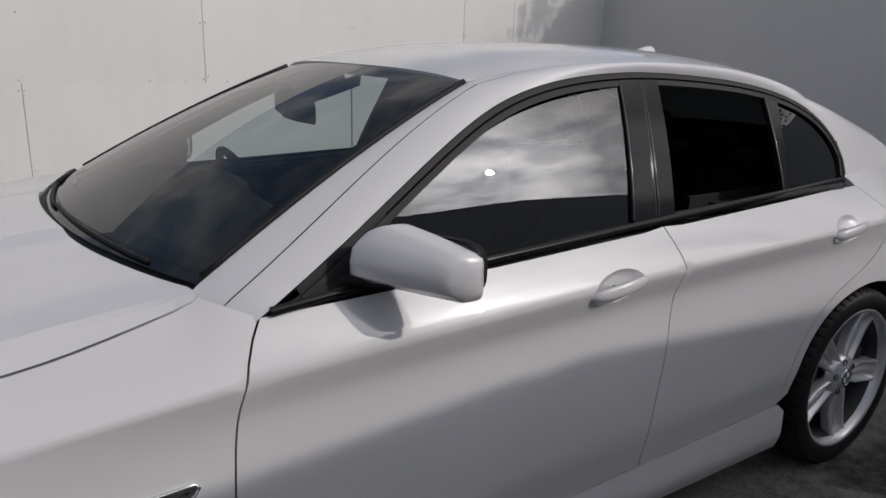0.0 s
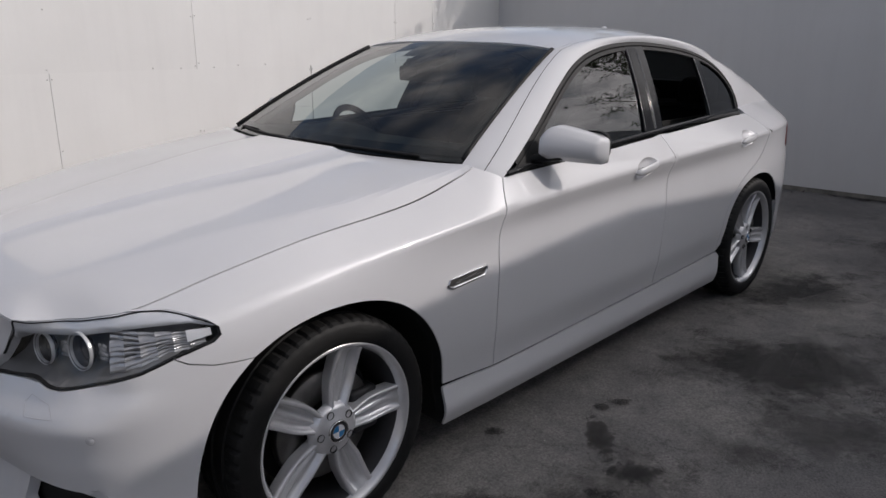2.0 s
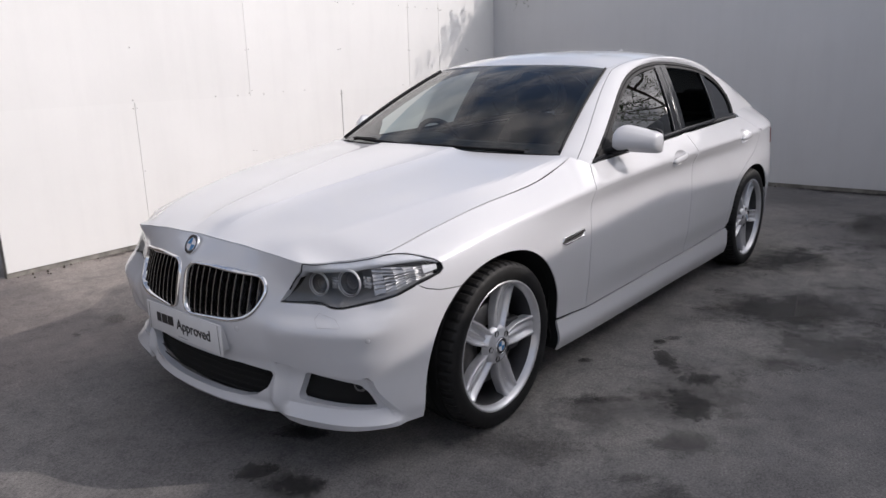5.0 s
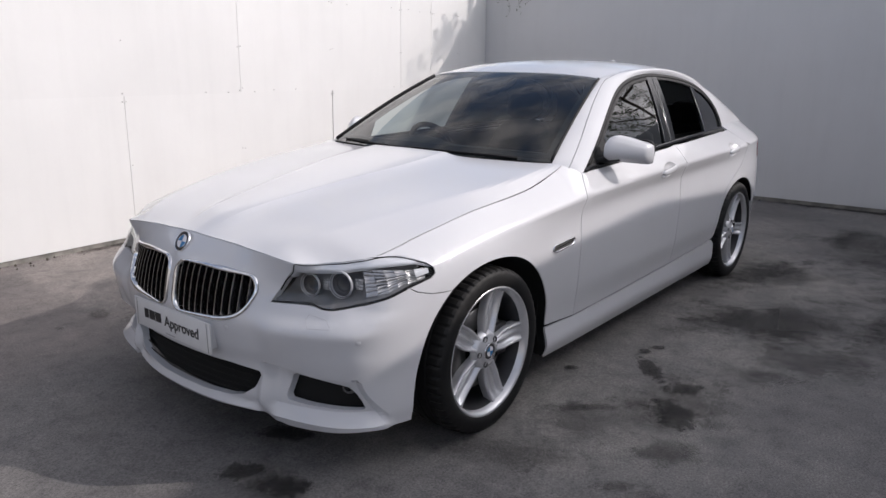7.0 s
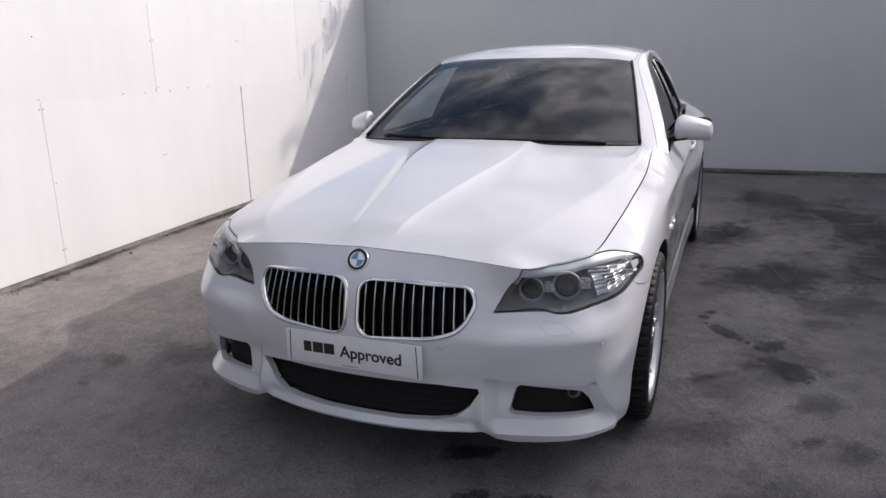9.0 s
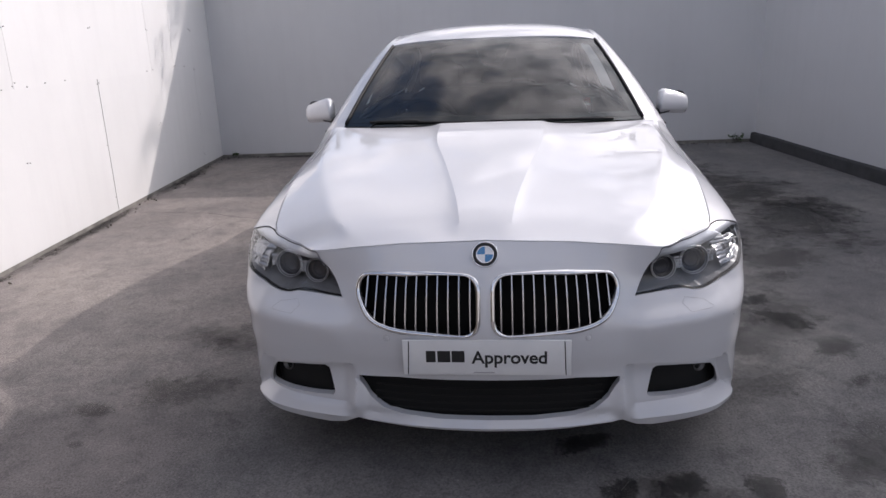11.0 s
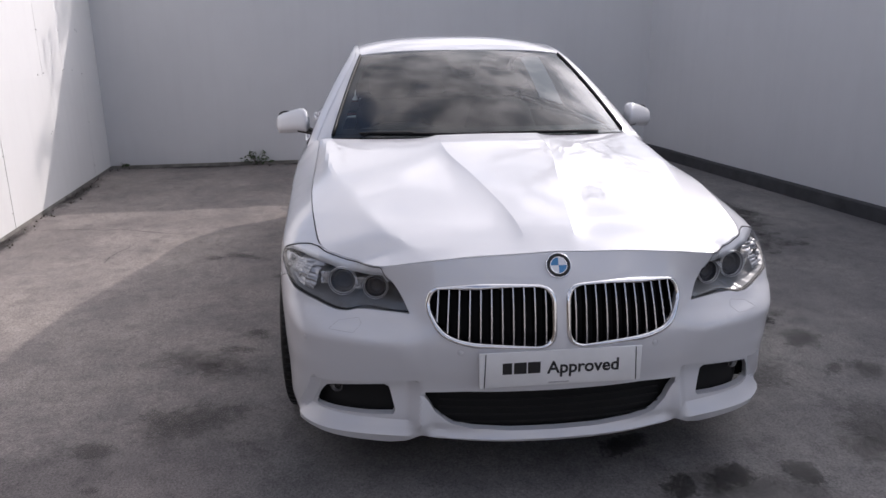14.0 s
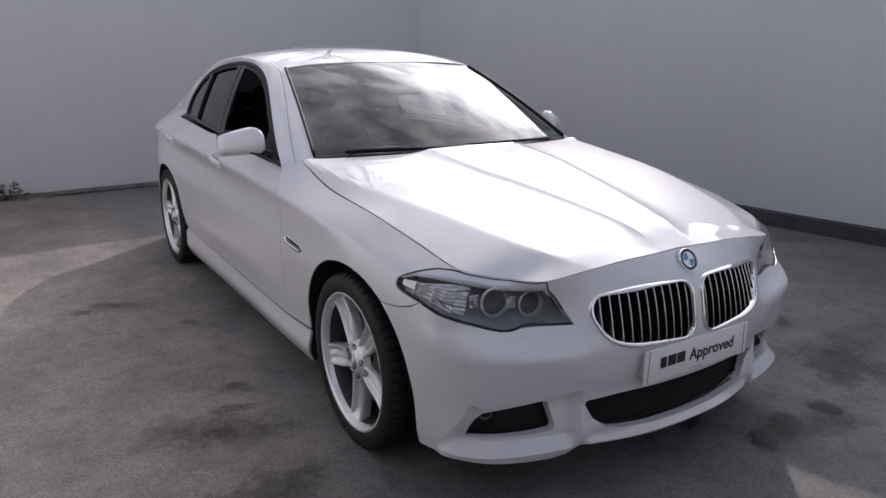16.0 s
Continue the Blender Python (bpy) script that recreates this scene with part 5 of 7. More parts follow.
for sg in (1, -1):
    part("windscreen_seal", tube_bm([Vector(ws_surf(sg * 0.731, 0.02 + 0.91 * k / 16)) + Vector((-0.002, 0, 0.003)) for k in range(17)], 0.0075, 8), BLACK, car, "black rubber windscreen seal")

roof_half = [(1.376 + 0.068 * (k / 10) ** 2, 0.578 * k / 10) for k in range(1, 11)]
roof_side = [(1.47 + (2.93 - 1.47) * k / 24, roof_w(1.47 + (2.93 - 1.47) * k / 24)) for k in range(25)]
roof_back = [(3.015 - 0.06 * (k / 10) ** 2, 0.53 * k / 10) for k in range(9, 0, -1)]
rh = roof_half + roof_side + roof_back
roof_poly = [(1.376, 0.0)] + rh + [(3.015, 0.0)] + [(x, -y) for x, y in reversed(rh)]
part("roof", panel_bm(roof_poly, roof_surf, h=0.04, fold=0.012, gap=0.0015), PAINT, car)
part("headlining", panel_bm(roof_poly, lambda x, y: (x, y * 0.97, roof_surf(x, y)[2] - 0.035), h=0.1, fold=0, gap=0.01), LINING, car)
RW = [(-0.66, 0.0), (0.66, 0.0), (0.66, 0.75), (-0.66, 0.75)]
part("rear_window", panel_bm(RW, rw_surf, h=0.06, fold=0.0, gap=0), GLASS_REAR, car)

fin_rows = []
for k in range(9):
    s = k / 8
    hh = 0.055 * (1 - (1 - s) ** 2) * (1 if s < 0.85 else (1 - s) / 0.15 * 0.9 + 0.1)
    ww = 0.022 * math.sin(math.pi * min(1, s * 0.9 + 0.08)) + 0.002
    base = roof_surf(2.66 + 0.16 * s, 0)[2] - 0.003
    fin_rows.append([Vector((2.66 + 0.16 * s, ww * math.cos(a), base + hh * math.sin(a))) for a in [math.pi * j / 8 for j in range(9)]])
part("roof_aerial", grid_bm(fin_rows), PAINT, car)

# side frame from the wing over the doors to the rear window
edge_in = [Vector(ws_surf(0.735, 0.93 * k / 14)) for k in range(15)]
edge_in += [Vector(roof_surf(x, roof_w(x))) for x in [1.52 + (2.93 - 1.52) * k / 18 for k in range(19)]]
edge_in += [Vector(rw_surf(0.66, 0.04 + 0.85 * k / 12)) for k in range(13)]
edge_in = [Vector((p.x, -abs(p.y), p.z)) for p in edge_in]


def along(pts, n, f=lambda s: s):
    ts = [0.0]
    for a, b in zip(pts, pts[1:]):
        ts.append(ts[-1] + (Vector(b) - Vector(a)).length)
    out = []
    for i in range(n):
        t = ts[-1] * f(i / (n - 1))
        j = min(max(int(np.searchsorted(ts, t)) - 1, 0), len(ts) - 2)
        k = (t - ts[j]) / max(1e-9, ts[j + 1] - ts[j])
        out.append(Vector(pts[j]).lerp(Vector(pts[j + 1]), k))
    return out


DLO3 = [Vector(green_surf(x, z)) for x, z in DLO_TOP]
# pair inner and outer edge by length of the car, the last stretch by run
cut_in = [p for p in edge_in if p.x < 2.75]
cut_out = [p for p in DLO3 if p.x < 2.75]
rest_in = [p for p in edge_in if p.x >= 2.70]
rest_out = DLO3[max(i for i, p in enumerate(DLO3) if p.x < 2.75 and i < 50):]


E_IN = along(cut_in, 46)
E_OUT = along(cut_out, 46)
E_IN += along([E_IN[-1]] + [p for p in rest_in if p.x > E_IN[-1].x + 0.01], 25)[1:]
E_OUT += along([E_OUT[-1]] + [p for p in rest_out if p.x > E_OUT[-1].x + 0.01 or p.z < 1.2], 25)[1:]


E_IN.insert(0, E_IN[0] + (E_IN[0] - E_IN[1]) * 0.8 + Vector((0, 0, -0.006)))
E_OUT.insert(0, E_OUT[0] + (E_OUT[0] - E_OUT[1]) * 0.8 + Vector((0, 0.012, -0.010)))
E_IN.append(E_IN[-1] + Vector((0.04, 0, -0.035)))
E_OUT.append(E_OUT[-1] + Vector((-0.01, -0.005, -0.03)))


def seam(q):
    """Where the roof seam runs across the side frame."""
    return 0.52 - 0.30 * smooth01(q / 0.28) - 0.19 * smooth01((q - 0.28) / 0.12)


def frame_strip(f0, f1, n, first):
    rows = []
    for i in range(first, len(E_IN)):
        a, b = E_IN[i], E_OUT[i]
        q = i / (len(E_IN) - 1)
        nrm = Vector((0.0, -0.75, 0.66))
        bul = (0.010 + 0.012 * smooth01((q - 0.2) / 0.3)) * (1 - 0.85 * smooth01((q - 0.82) / 0.18))
        row = []
        for k in range(n + 1):
            s = f0(q) + (f1(q) - f0(q)) * k / n
            row.append(a.lerp(b, s) + nrm * bul * 4 * s * (1 - s))
        d = 0.010
        row = [row[0] + Vector((0, 0.6, -0.8)) * d] + row + [row[-1] + Vector((0, 0.9, 0.1)) * d]
        rows.append(row)
    bm = grid_bm(rows)
    up = sum((f.normal.dot(Vector((0, -0.75, 0.66))) for f in bm.faces))
    if up < 0:
        bmesh.ops.reverse_faces(bm, faces=bm.faces)
    for e in bm.edges:
        if len(e.link_faces) == 2 and e.calc_face_angle(0) > radians(40):
            e.smooth = False
    return bm


both("screen_pillar", lambda: frame_strip(lambda q: 0.01, lambda q: seam(q) - 0.008, 5, 0), PAINT)
both("side_frame", lambda: frame_strip(lambda q: seam(q) + 0.012, lambda q: 1.0, 9, 0), PAINT)
both("pillar_lining", lambda: grid_bm([[a.lerp(b, s) + Vector((0.0, 0.030, -0.030)) for s in (-0.05, 0.3, 0.6, 0.9)] for a, b in zip(E_IN, E_OUT)]), LINING)
both("gutter_seal", lambda: grid_bm([[a.lerp(b, max(0, seam(i / 70) - 0.03)) + Vector((0, 0.003, 0.0)), a.lerp(b, seam(i / 70) + 0.03) + Vector((0, 0.003, 0.0))] for i, (a, b) in enumerate(zip(E_IN, E_OUT))]), DARK)
# small panel between wing and pillar foot is the wing's own; glazing trim and panes


top_at = Pchip([p[0] for p in DLO_TOP if p[0] < 3.05][::3], [p[1] for p in DLO_TOP if p[0] < 3.05][::3])


def top_run(x0, x1, d, n=14):
    return [(x0 + (x1 - x0) * k / (n - 1), top_at(x0 + (x1 - x0) * k / (n - 1)) - d) for k in range(n)]


WIN_F = top_run(1.165, 1.935, 0.036) + [(1.885, 1.15), (1.842, belt_z(1.84) + 0.024), (1.4, belt_z(1.4) + 0.024), (1.09, belt_z(1.09) + 0.024), (1.10, 1.08)]
WIN_R = top_run(2.105, 2.645, 0.038) + [(2.635, 1.20), (2.60, belt_z(2.6) + 0.022), (2.3, belt_z(2.3) + 0.024), (2.015, belt_z(2.0) + 0.024), (2.05, 1.17)]
WIN_Q = top_run(2.735, 2.91, 0.032, 7) + [(3.00, 1.185), (3.03, 1.10), (3.015, belt_z(3.02) + 0.024), (2.64, belt_z(2.64) + 0.022), (2.672, 1.20)]


def trim_edge(w0, w1, lift):
    """A band along the upper edge of the side windows."""
    rows = []
    for i, p in enumerate(DLO_TOP):
        if i < 2:
            continue
        a, b = DLO_TOP[max(i - 1, 0)], DLO_TOP[min(i + 1, len(DLO_TOP) - 1)]
        tx, tz = b[0] - a[0], b[1] - a[1]
        ln = math.hypot(tx, tz)
        nx, nz = tz / ln, -tx / ln
        row = []
        for w, o in ((w0, -0.012), (w0 + 0.0015, lift), (w0 + (w1 - w0) * 0.5, lift + 0.001), (w1 - 0.002, lift), (w1, -0.016)):
            row.append(Vector(green_surf(p[0] + nx * w, p[1] + nz * w)) + Vector((0, -o, 0)))
        rows.append(row)
    bm = grid_bm(rows)
    for e in bm.edges:
        if len(e.link_faces) == 2 and e.calc_face_angle(0) > radians(40):
            e.smooth = False
    return bm


def post(x0, x1, x2, x3, zb, lift, drop=0.020):
    """A cover between two windows: foot from x0 to x1, head from x2 to x3."""
    rows = []
    for k in range(13):
        s = k / 12
        row = []
        for j in range(8):
            q = min(max((j - 1) / 5, 0.0), 1.0)
            xb, xt = x0 + (x1 - x0) * q, x2 + (x3 - x2) * q
            zt = top_at(xt) - drop
            z = zb(xb) + 0.010 + (zt - zb(xb) - 0.010) * s
            o = lift if 0 < j < 7 else -0.016
            row.append(Vector(green_surf(xb + (xt - xb) * s, z)) + Vector((0, -o, 0)))
        rows.append(row)
    bm = grid_bm(rows)
    for e in bm.edges:
        if len(e.link_faces) == 2 and e.calc_face_angle(0) > radians(40):
            e.smooth = False
    return bm


both("window_seal", lambda: trim_edge(0.0, 0.017, 0.0015), BLACK, car, "black window surround")
both("window_surround", lambda: trim_edge(0.019, 0.037, 0.0), BLACK)
both("pillar_cover", lambda: post(1.842, 1.938, 1.935, 2.022, belt_z, 0.001), TRIM)
both("pillar_cover", lambda: post(1.945, 2.015, 2.028, 2.105, belt_z, 0.001), TRIM)
both("pillar_cover", lambda: post(2.602, 2.640, 2.650, 2.730, belt_z, 0.0), TRIM)
SAIL = [(0.80, 0.955)] + [(x, z - 0.020) for x, z in DLO_TOP if 0.84 < x < 1.125] + [(1.112, 1.06), (1.104, belt_z(1.10) + 0.004)]
both("mirror_triangle", lambda: panel_bm(SAIL, lambda x, z: (x, -green_y(x, z) + 0.003, z), h=0.03, fold=0.012, gap=0), BLACK)


def pane(poly, inset):
    return panel_bm(poly, lambda x, z: (x, -green_y(x, z) + inset, z), h=0.06, fold=0, gap=-0.006)


def front_pane(x, z):
    """The front glass stands a little turned to the outline of the trim."""
    return (x, -green_y(x, z) + 0.012 + 0.055 * (1.80 - x), z)


p1 = part("front_door_glass", panel_bm(WIN_F, front_pane, h=0.06, fold=0, gap=-0.010), GLASS_SIDE, fdoors[0])
part("quarter_glass", pane(WIN_Q, 0.010), GLASS_DARK, car)
part("quarter_glass", mirror_y(pane(WIN_Q, 0.010)), GLASS_DARK, car)
part("rear_door_glass", mirror_y(pane(WIN_R, 0.014)), GLASS_REAR, rdoors[1])
# bright seams: belt strip and the post dividers
def strip(pts, w, out):
    rows = []
    for x, z in pts:
        c = Vector(green_surf(x, z))
        rows.append([c + Vector((0, 0.004, -w)), c + Vector((0, -out, -w * 0.5)), c + Vector((0, -out, w * 0.5)), c + Vector((0, 0.004, w))])
    return grid_bm(rows)


both("belt_moulding", lambda: strip([(0.815 + 2.225 * k / 30, belt_z(0.815 + 2.225 * k / 30) + 0.012 - 0.008 * max(0.0, 1 - k / 2)) for k in range(31)], 0.011, 0.006), TRIM)


def post_line(x0, z0, x1, z1, w=0.003):
    rows = []
    for k in range(9):
        s = k / 8
        c = Vector(green_surf(x0 + (x1 - x0) * s, z0 + (z1 - z0) * s))
        rows.append([c + Vector((-w, -0.0005, 0)), c + Vector((-w * 0.5, -0.004, 0)), c + Vector((w * 0.5, -0.004, 0)), c + Vector((w, -0.0005, 0))])
    return grid_bm(rows)


both("window_guide", lambda: strip([(3.035 + 0.03 * k, 1.04 + 0.12 * k) for k in (0, 0.25, 0.5, 0.75, 1)], 0.003, 0.003), BLACK_GLOSS)

for xa, za, xb in ((1.846, 1.02, 1.936), (1.937, 1.02, 2.021), (1.949, 1.02, 2.030), (2.607, 1.03, 2.652)):
    both("window_guide", lambda xa=xa, za=za, xb=xb: post_line(xa, za, xb, top_at(xb) - 0.03, 0.0032), BLACK_GLOSS)

# wing mirrors
def mirror_shell():
    rows = []
    for k in range(25):
        s = k / 24
        cy = -0.856 - 0.180 * s
        cx = 1.050 + 0.110 * s ** 1.2
        end = (1 - max(0.0, (s - 0.90) / 0.102) ** 2.6) ** 0.5 * (1 - max(0.0, (0.08 - s) / 0.083) ** 2.6) ** 0.5
        zt = 1.118 - 0.052 * s ** 1.5 - 0.030 * max(0.0, (0.25 - s) / 0.25) ** 2
        zb = 0.990 - 0.016 * s
        zm, hh = (zt + zb) / 2, (zt - zb) / 2
        hh = hh * (0.35 + 0.65 * end)
        fr = (0.082 - 0.028 * s) * end + 0.002
        row = []
        for j in range(32):
            a = 2 * math.pi * j / 32
            c, sn = math.cos(a), math.sin(a)
            px = (abs(c) ** 0.42) * (1 if c > 0 else -1)
            pz = (abs(sn) ** 0.42) * (1 if sn > 0 else -1)
            z = zm + hh * pz
            x = cx - fr * px if px > 0 else cx - 0.030 * px * end
            if px > 0:
                x += 0.030 * smooth01((z - zm - 0.012) / 0.05) * px
                lip = zb + 0.034
                x += 0.034 * smooth01((lip - 0.002 - z) / 0.03) * px
                x -= 0.006 * math.exp(-((z - lip) / 0.006) ** 2) * end * px
            row.append(Vector((x, cy, z)))
        rows.append(row)
    return grid_bm(rows, close_v=True, caps=True)


def mirror_glass():
    bm = bmesh.new()
    ring = []
    for j in range(28):
        a = 2 * math.pi * j / 28
        y = -0.948 + 0.070 * (abs(math.cos(a)) ** 0.5) * (1 if math.cos(a) > 0 else -1)
        z = 1.037 + 0.047 * (abs(math.sin(a)) ** 0.6) * (1 if math.sin(a) > 0 else -1)
        ring.append(bm.verts.new((1.137 + (-y - 0.95) * 0.55 + 0.003, y, z)))
    bm.faces.new(ring)
    bmesh.ops.recalc_face_normals(bm, faces=bm.faces)
    return bm


def mirror_arm():
    rows = []
    for p, rx, rz in ((Vector((0.985, -0.812, 0.985)), 0.075, 0.020), (Vector((1.02, -0.835, 0.992)), 0.055, 0.018), (Vector((1.06, -0.875, 1.000)), 0.045, 0.020), (Vector((1.075, -0.92, 1.005)), 0.05, 0.018)):
        rows.append([p + Vector((rx * math.cos(a), 0, rz * math.sin(a))) for a in [2 * math.pi * j / 14 for j in range(14)]])
    return grid_bm(rows, close_v=True, caps=True)


for sgn in (1, -1):
    f = (lambda b: b) if sgn == 1 else mirror_y
    wm = part("wing_mirror", f(mirror_shell()), PAINT, car, "white door mirror on a black arm")
    part("mirror_glass", f(mirror_glass()), CHROME, wm)
    part("arm", f(mirror_arm()), BLACK, wm)
    rim_rows = []
    for j in range(28):
        a = 2 * math.pi * j / 28
        y = -0.950 + 0.080 * (abs(math.cos(a)) ** 0.5) * (1 if math.cos(a) > 0 else -1)
        z = 1.037 + 0.056 * (abs(math.sin(a)) ** 0.6) * (1 if math.sin(a) > 0 else -1)
        xx = 1.137 + (-y - 0.95) * 0.55
        rim_rows.append([Vector((xx - 0.012, y, z)), Vector((xx + 0.006, y, z)), Vector((xx + 0.005, -0.95 + (y + 0.95) * 0.9, 1.037 + (z - 1.037) * 0.86))])
    part("rim", f(grid_bm(rim_rows, close_u=True)), BLACK, wm)

# wipers
def wiper(pts, name="wiper"):
    w = part(name, tube_bm([Vector(p) for p in pts], 0.0055, 8), BLACK, car)
    return w


def on_screen(y, t, lift=0.012):
    return Vector(ws_surf(y, t)) + Vector((-0.35, 0, 0.94)) * lift


wiper([on_screen(y, 0.010 + 0.012 * math.sin((y + 0.62) * 2.6), 0.004) for y in [-0.58 + 0.60 * k / 12 for k in range(13)]])
wiper([on_screen(y, 0.012 + 0.03 * (y + 0.02), 0.004) for y in [0.0 + 0.60 * k / 12 for k in range(13)]])
wiper([Vector((0.66, 0.60, 0.990)), on_screen(0.56, 0.030, 0.006), on_screen(0.35, 0.028, 0.008)], "wiper_arm")

# ---------------------------------------------------------------- wheels
def spoke_bm(ang):
    """A pair of ribs that part at the hub, swell and run out to the rim, with a sunk web between."""
    rows = []
    for k in range(17):
        s = k / 16
        r = 0.044 + 0.216 * s
        hw = 0.031 + 0.017 * smooth01(s / 0.5) - 0.003 * s + 0.006 * smooth01((s - 0.90) / 0.10)
        rib = 0.015 + 0.002 * s + 0.010 * smooth01((0.16 - s) / 0.16) + 0.006 * smooth01((s - 0.88) / 0.12)
        dep = -0.004 - 0.020 * math.sin(math.pi * 0.5 * s) ** 1.3 + 0.028 * s ** 2.2
        gro = smooth01(s / 0.14) * (1 - smooth01((s - 0.82) / 0.16))
        a, b = hw, hw - rib
        half = [(a, -0.040), (a - 0.001, -0.012), (a - 0.0035, -0.002), (a - 0.006, 0.0), (b + 0.003, -0.001), (b, -0.005 * gro), (b - 0.003, -0.018 * gro), (b * 0.50, -0.021 * gro), (b * 0.24, -0.016 * gro)]
        mid = max(0.0, 1 - abs(s - 0.45) / 0.5)
        prof = [(-w, d) for w, d in half] + [(0.0, (-0.016 + 0.010 * mid) * gro)] + [(w, d) for w, d in reversed(half)]
        rows.append([(r, w, dep + d) for w, d in prof])
    ca, sa = math.cos(ang), math.sin(ang)
    pts = [[Vector((r * ca - w * sa, -d, r * sa + w * ca)) for r, w, d in row] for row in rows]
    bm = grid_bm(pts)
    if sum(f.normal.y for f in bm.faces) > 0:
        bmesh.ops.reverse_faces(bm, faces=bm.faces)
    return bm


def tyre_bm():
    prof = [(0.258, -0.098), (0.268, -0.110), (0.280, -0.1135), (0.295, -0.1150), (0.315, -0.1115), (0.328, -0.105), (0.3345, -0.095), (0.3375, -0.080), (0.339, -0.055), (0.334, -0.052), (0.334, -0.044),
            (0.3392, -0.041), (0.3395, -0.012), (0.334, -0.009), (0.334, 0.009), (0.3395, 0.012), (0.3392, 0.041), (0.334, 0.044), (0.334, 0.052), (0.339, 0.055), (0.3375, 0.080), (0.3345, 0.098), (0.328, 0.110), (0.315, 0.1185), (0.295, 0.1225), (0.280, 0.1200), (0.268, 0.112), (0.258, 0.098)]
    seg = 216
    rows = []
    for k in range(seg):
        a = 2 * math.pi * k / seg
        row = []
        for r, s in prof:
            if k % 4 == 0 and r > 0.3335 and abs(s) > 0.054:
                r -= 0.006
            if k % 4 == 0 and 0.327 < r < 0.3335 and abs(s) > 0.1:
                r -= 0.003
            row.append(Vector((r * math.cos(a), s, max(r * math.sin(a), -0.3275))))  # pressed flat on the ground
        rows.append(row)
    return grid_bm(rows, close_u=True)


def wheel(at, side, start):
    """side -1: outer face towards -y."""
    hub = new("wheel")
    hub.parent = car
    hub.location = at
    hub.rotation_euler = (0, 0, 0 if side < 0 else math.pi)
    tyre = part("tyre", tyre_bm(), RUBBER, hub, "black low-profile tyre")
    for f in tyre.data.polygons:
        f.use_smooth = math.hypot(f.center.x, f.center.z) < 0.322
    rim = part("rim", lathe_bm([(0.2440, -0.080), (0.2475, -0.090), (0.252, -0.100), (0.2585, -0.1075), (0.2650, -0.1095), (0.2675, -0.105), (0.2675, -0.095)], 96), ALLOY, hub, "silver alloy rim")
    part("barrel", lathe_bm([(0.2655, 0.11), (0.245, 0.10), (0.226, 0.05), (0.226, -0.02), (0.236, -0.060), (0.2440, -0.080)], 64), ALLOY_DARK, hub)
    off = -0.088
    for k in range(5):
        bm = spoke_bm(start + k * 2 * math.pi / 5)
        bmesh.ops.translate(bm, vec=(0, off, 0), verts=bm.verts)
        part("spoke", bm, ALLOY, hub, "grooved double spoke")
    part("hub_plate", lathe_bm([(0.0, off - 0.004), (0.034, off - 0.005), (0.038, off - 0.001), (0.062, off + 0.002), (0.075, off + 0.008), (0.082, off + 0.03)], 48), ALLOY, hub)
    for k in range(5):
        a = start + (k + 0.5) * 2 * math.pi / 5
        c = Vector((0.057 * math.cos(a), off - 0.0005, 0.057 * math.sin(a)))
        bm = lathe_bm([(0.0, 0.014), (0.0095, 0.012), (0.0105, -0.001), (0.0115, -0.0015), (0.0120, 0.002)], 18, "y", c)
        part("wheel_bolt", bm, BLACK, hub)
    roundel(hub, Vector((0, off - 0.005, 0)), (0, -1, 0), 0.034, "centre_cap")
    part("brake_disc", lathe_bm([(0.07, -0.02), (0.08, -0.035), (0.165, -0.035), (0.168, -0.03), (0.168, -0.005), (0.09, -0.005)], 64), STEEL, hub)
    bm = box_bm(0.085, -0.055, -0.07, 0.185, 0.0, 0.07, 0.012)
    part("brake_caliper", bm, ALLOY_DARK, hub)
    part("backing_plate", lathe_bm([(0.0, 0.02), (0.2, 0.02)], 48), DARK, hub)
    return hub


TRACK_F, TRACK_R, AXLE_Z = 0.808, 0.808, 0.328
wheel((0.013, -TRACK_F, AXLE_Z), -1, radians(75))
wheel((0.013, TRACK_F, AXLE_Z), 1, radians(50))
wheel((WHEELBASE, -TRACK_R, AXLE_Z), -1, radians(64))
wheel((WHEELBASE, TRACK_R, AXLE_Z), 1, radians(30))

# ---------------------------------------------------------------- cabin
def seat_mesh(sections):
    rows = []
    for c, ax, w, d in sections:
        c = Vector(c)
        row = []
        for j in range(20):
            a = 2 * math.pi * j / 20
            q = (abs(math.cos(a)) ** 0.55) * (1 if math.cos(a) > 0 else -1)
            r = (abs(math.sin(a)) ** 0.7) * (1 if math.sin(a) > 0 else -1)
            row.append(c + Vector((0, w * q, 0)) + Vector(ax).normalized() * d * r)
        rows.append(row)
    return grid_bm(rows, close_v=True, caps=True)


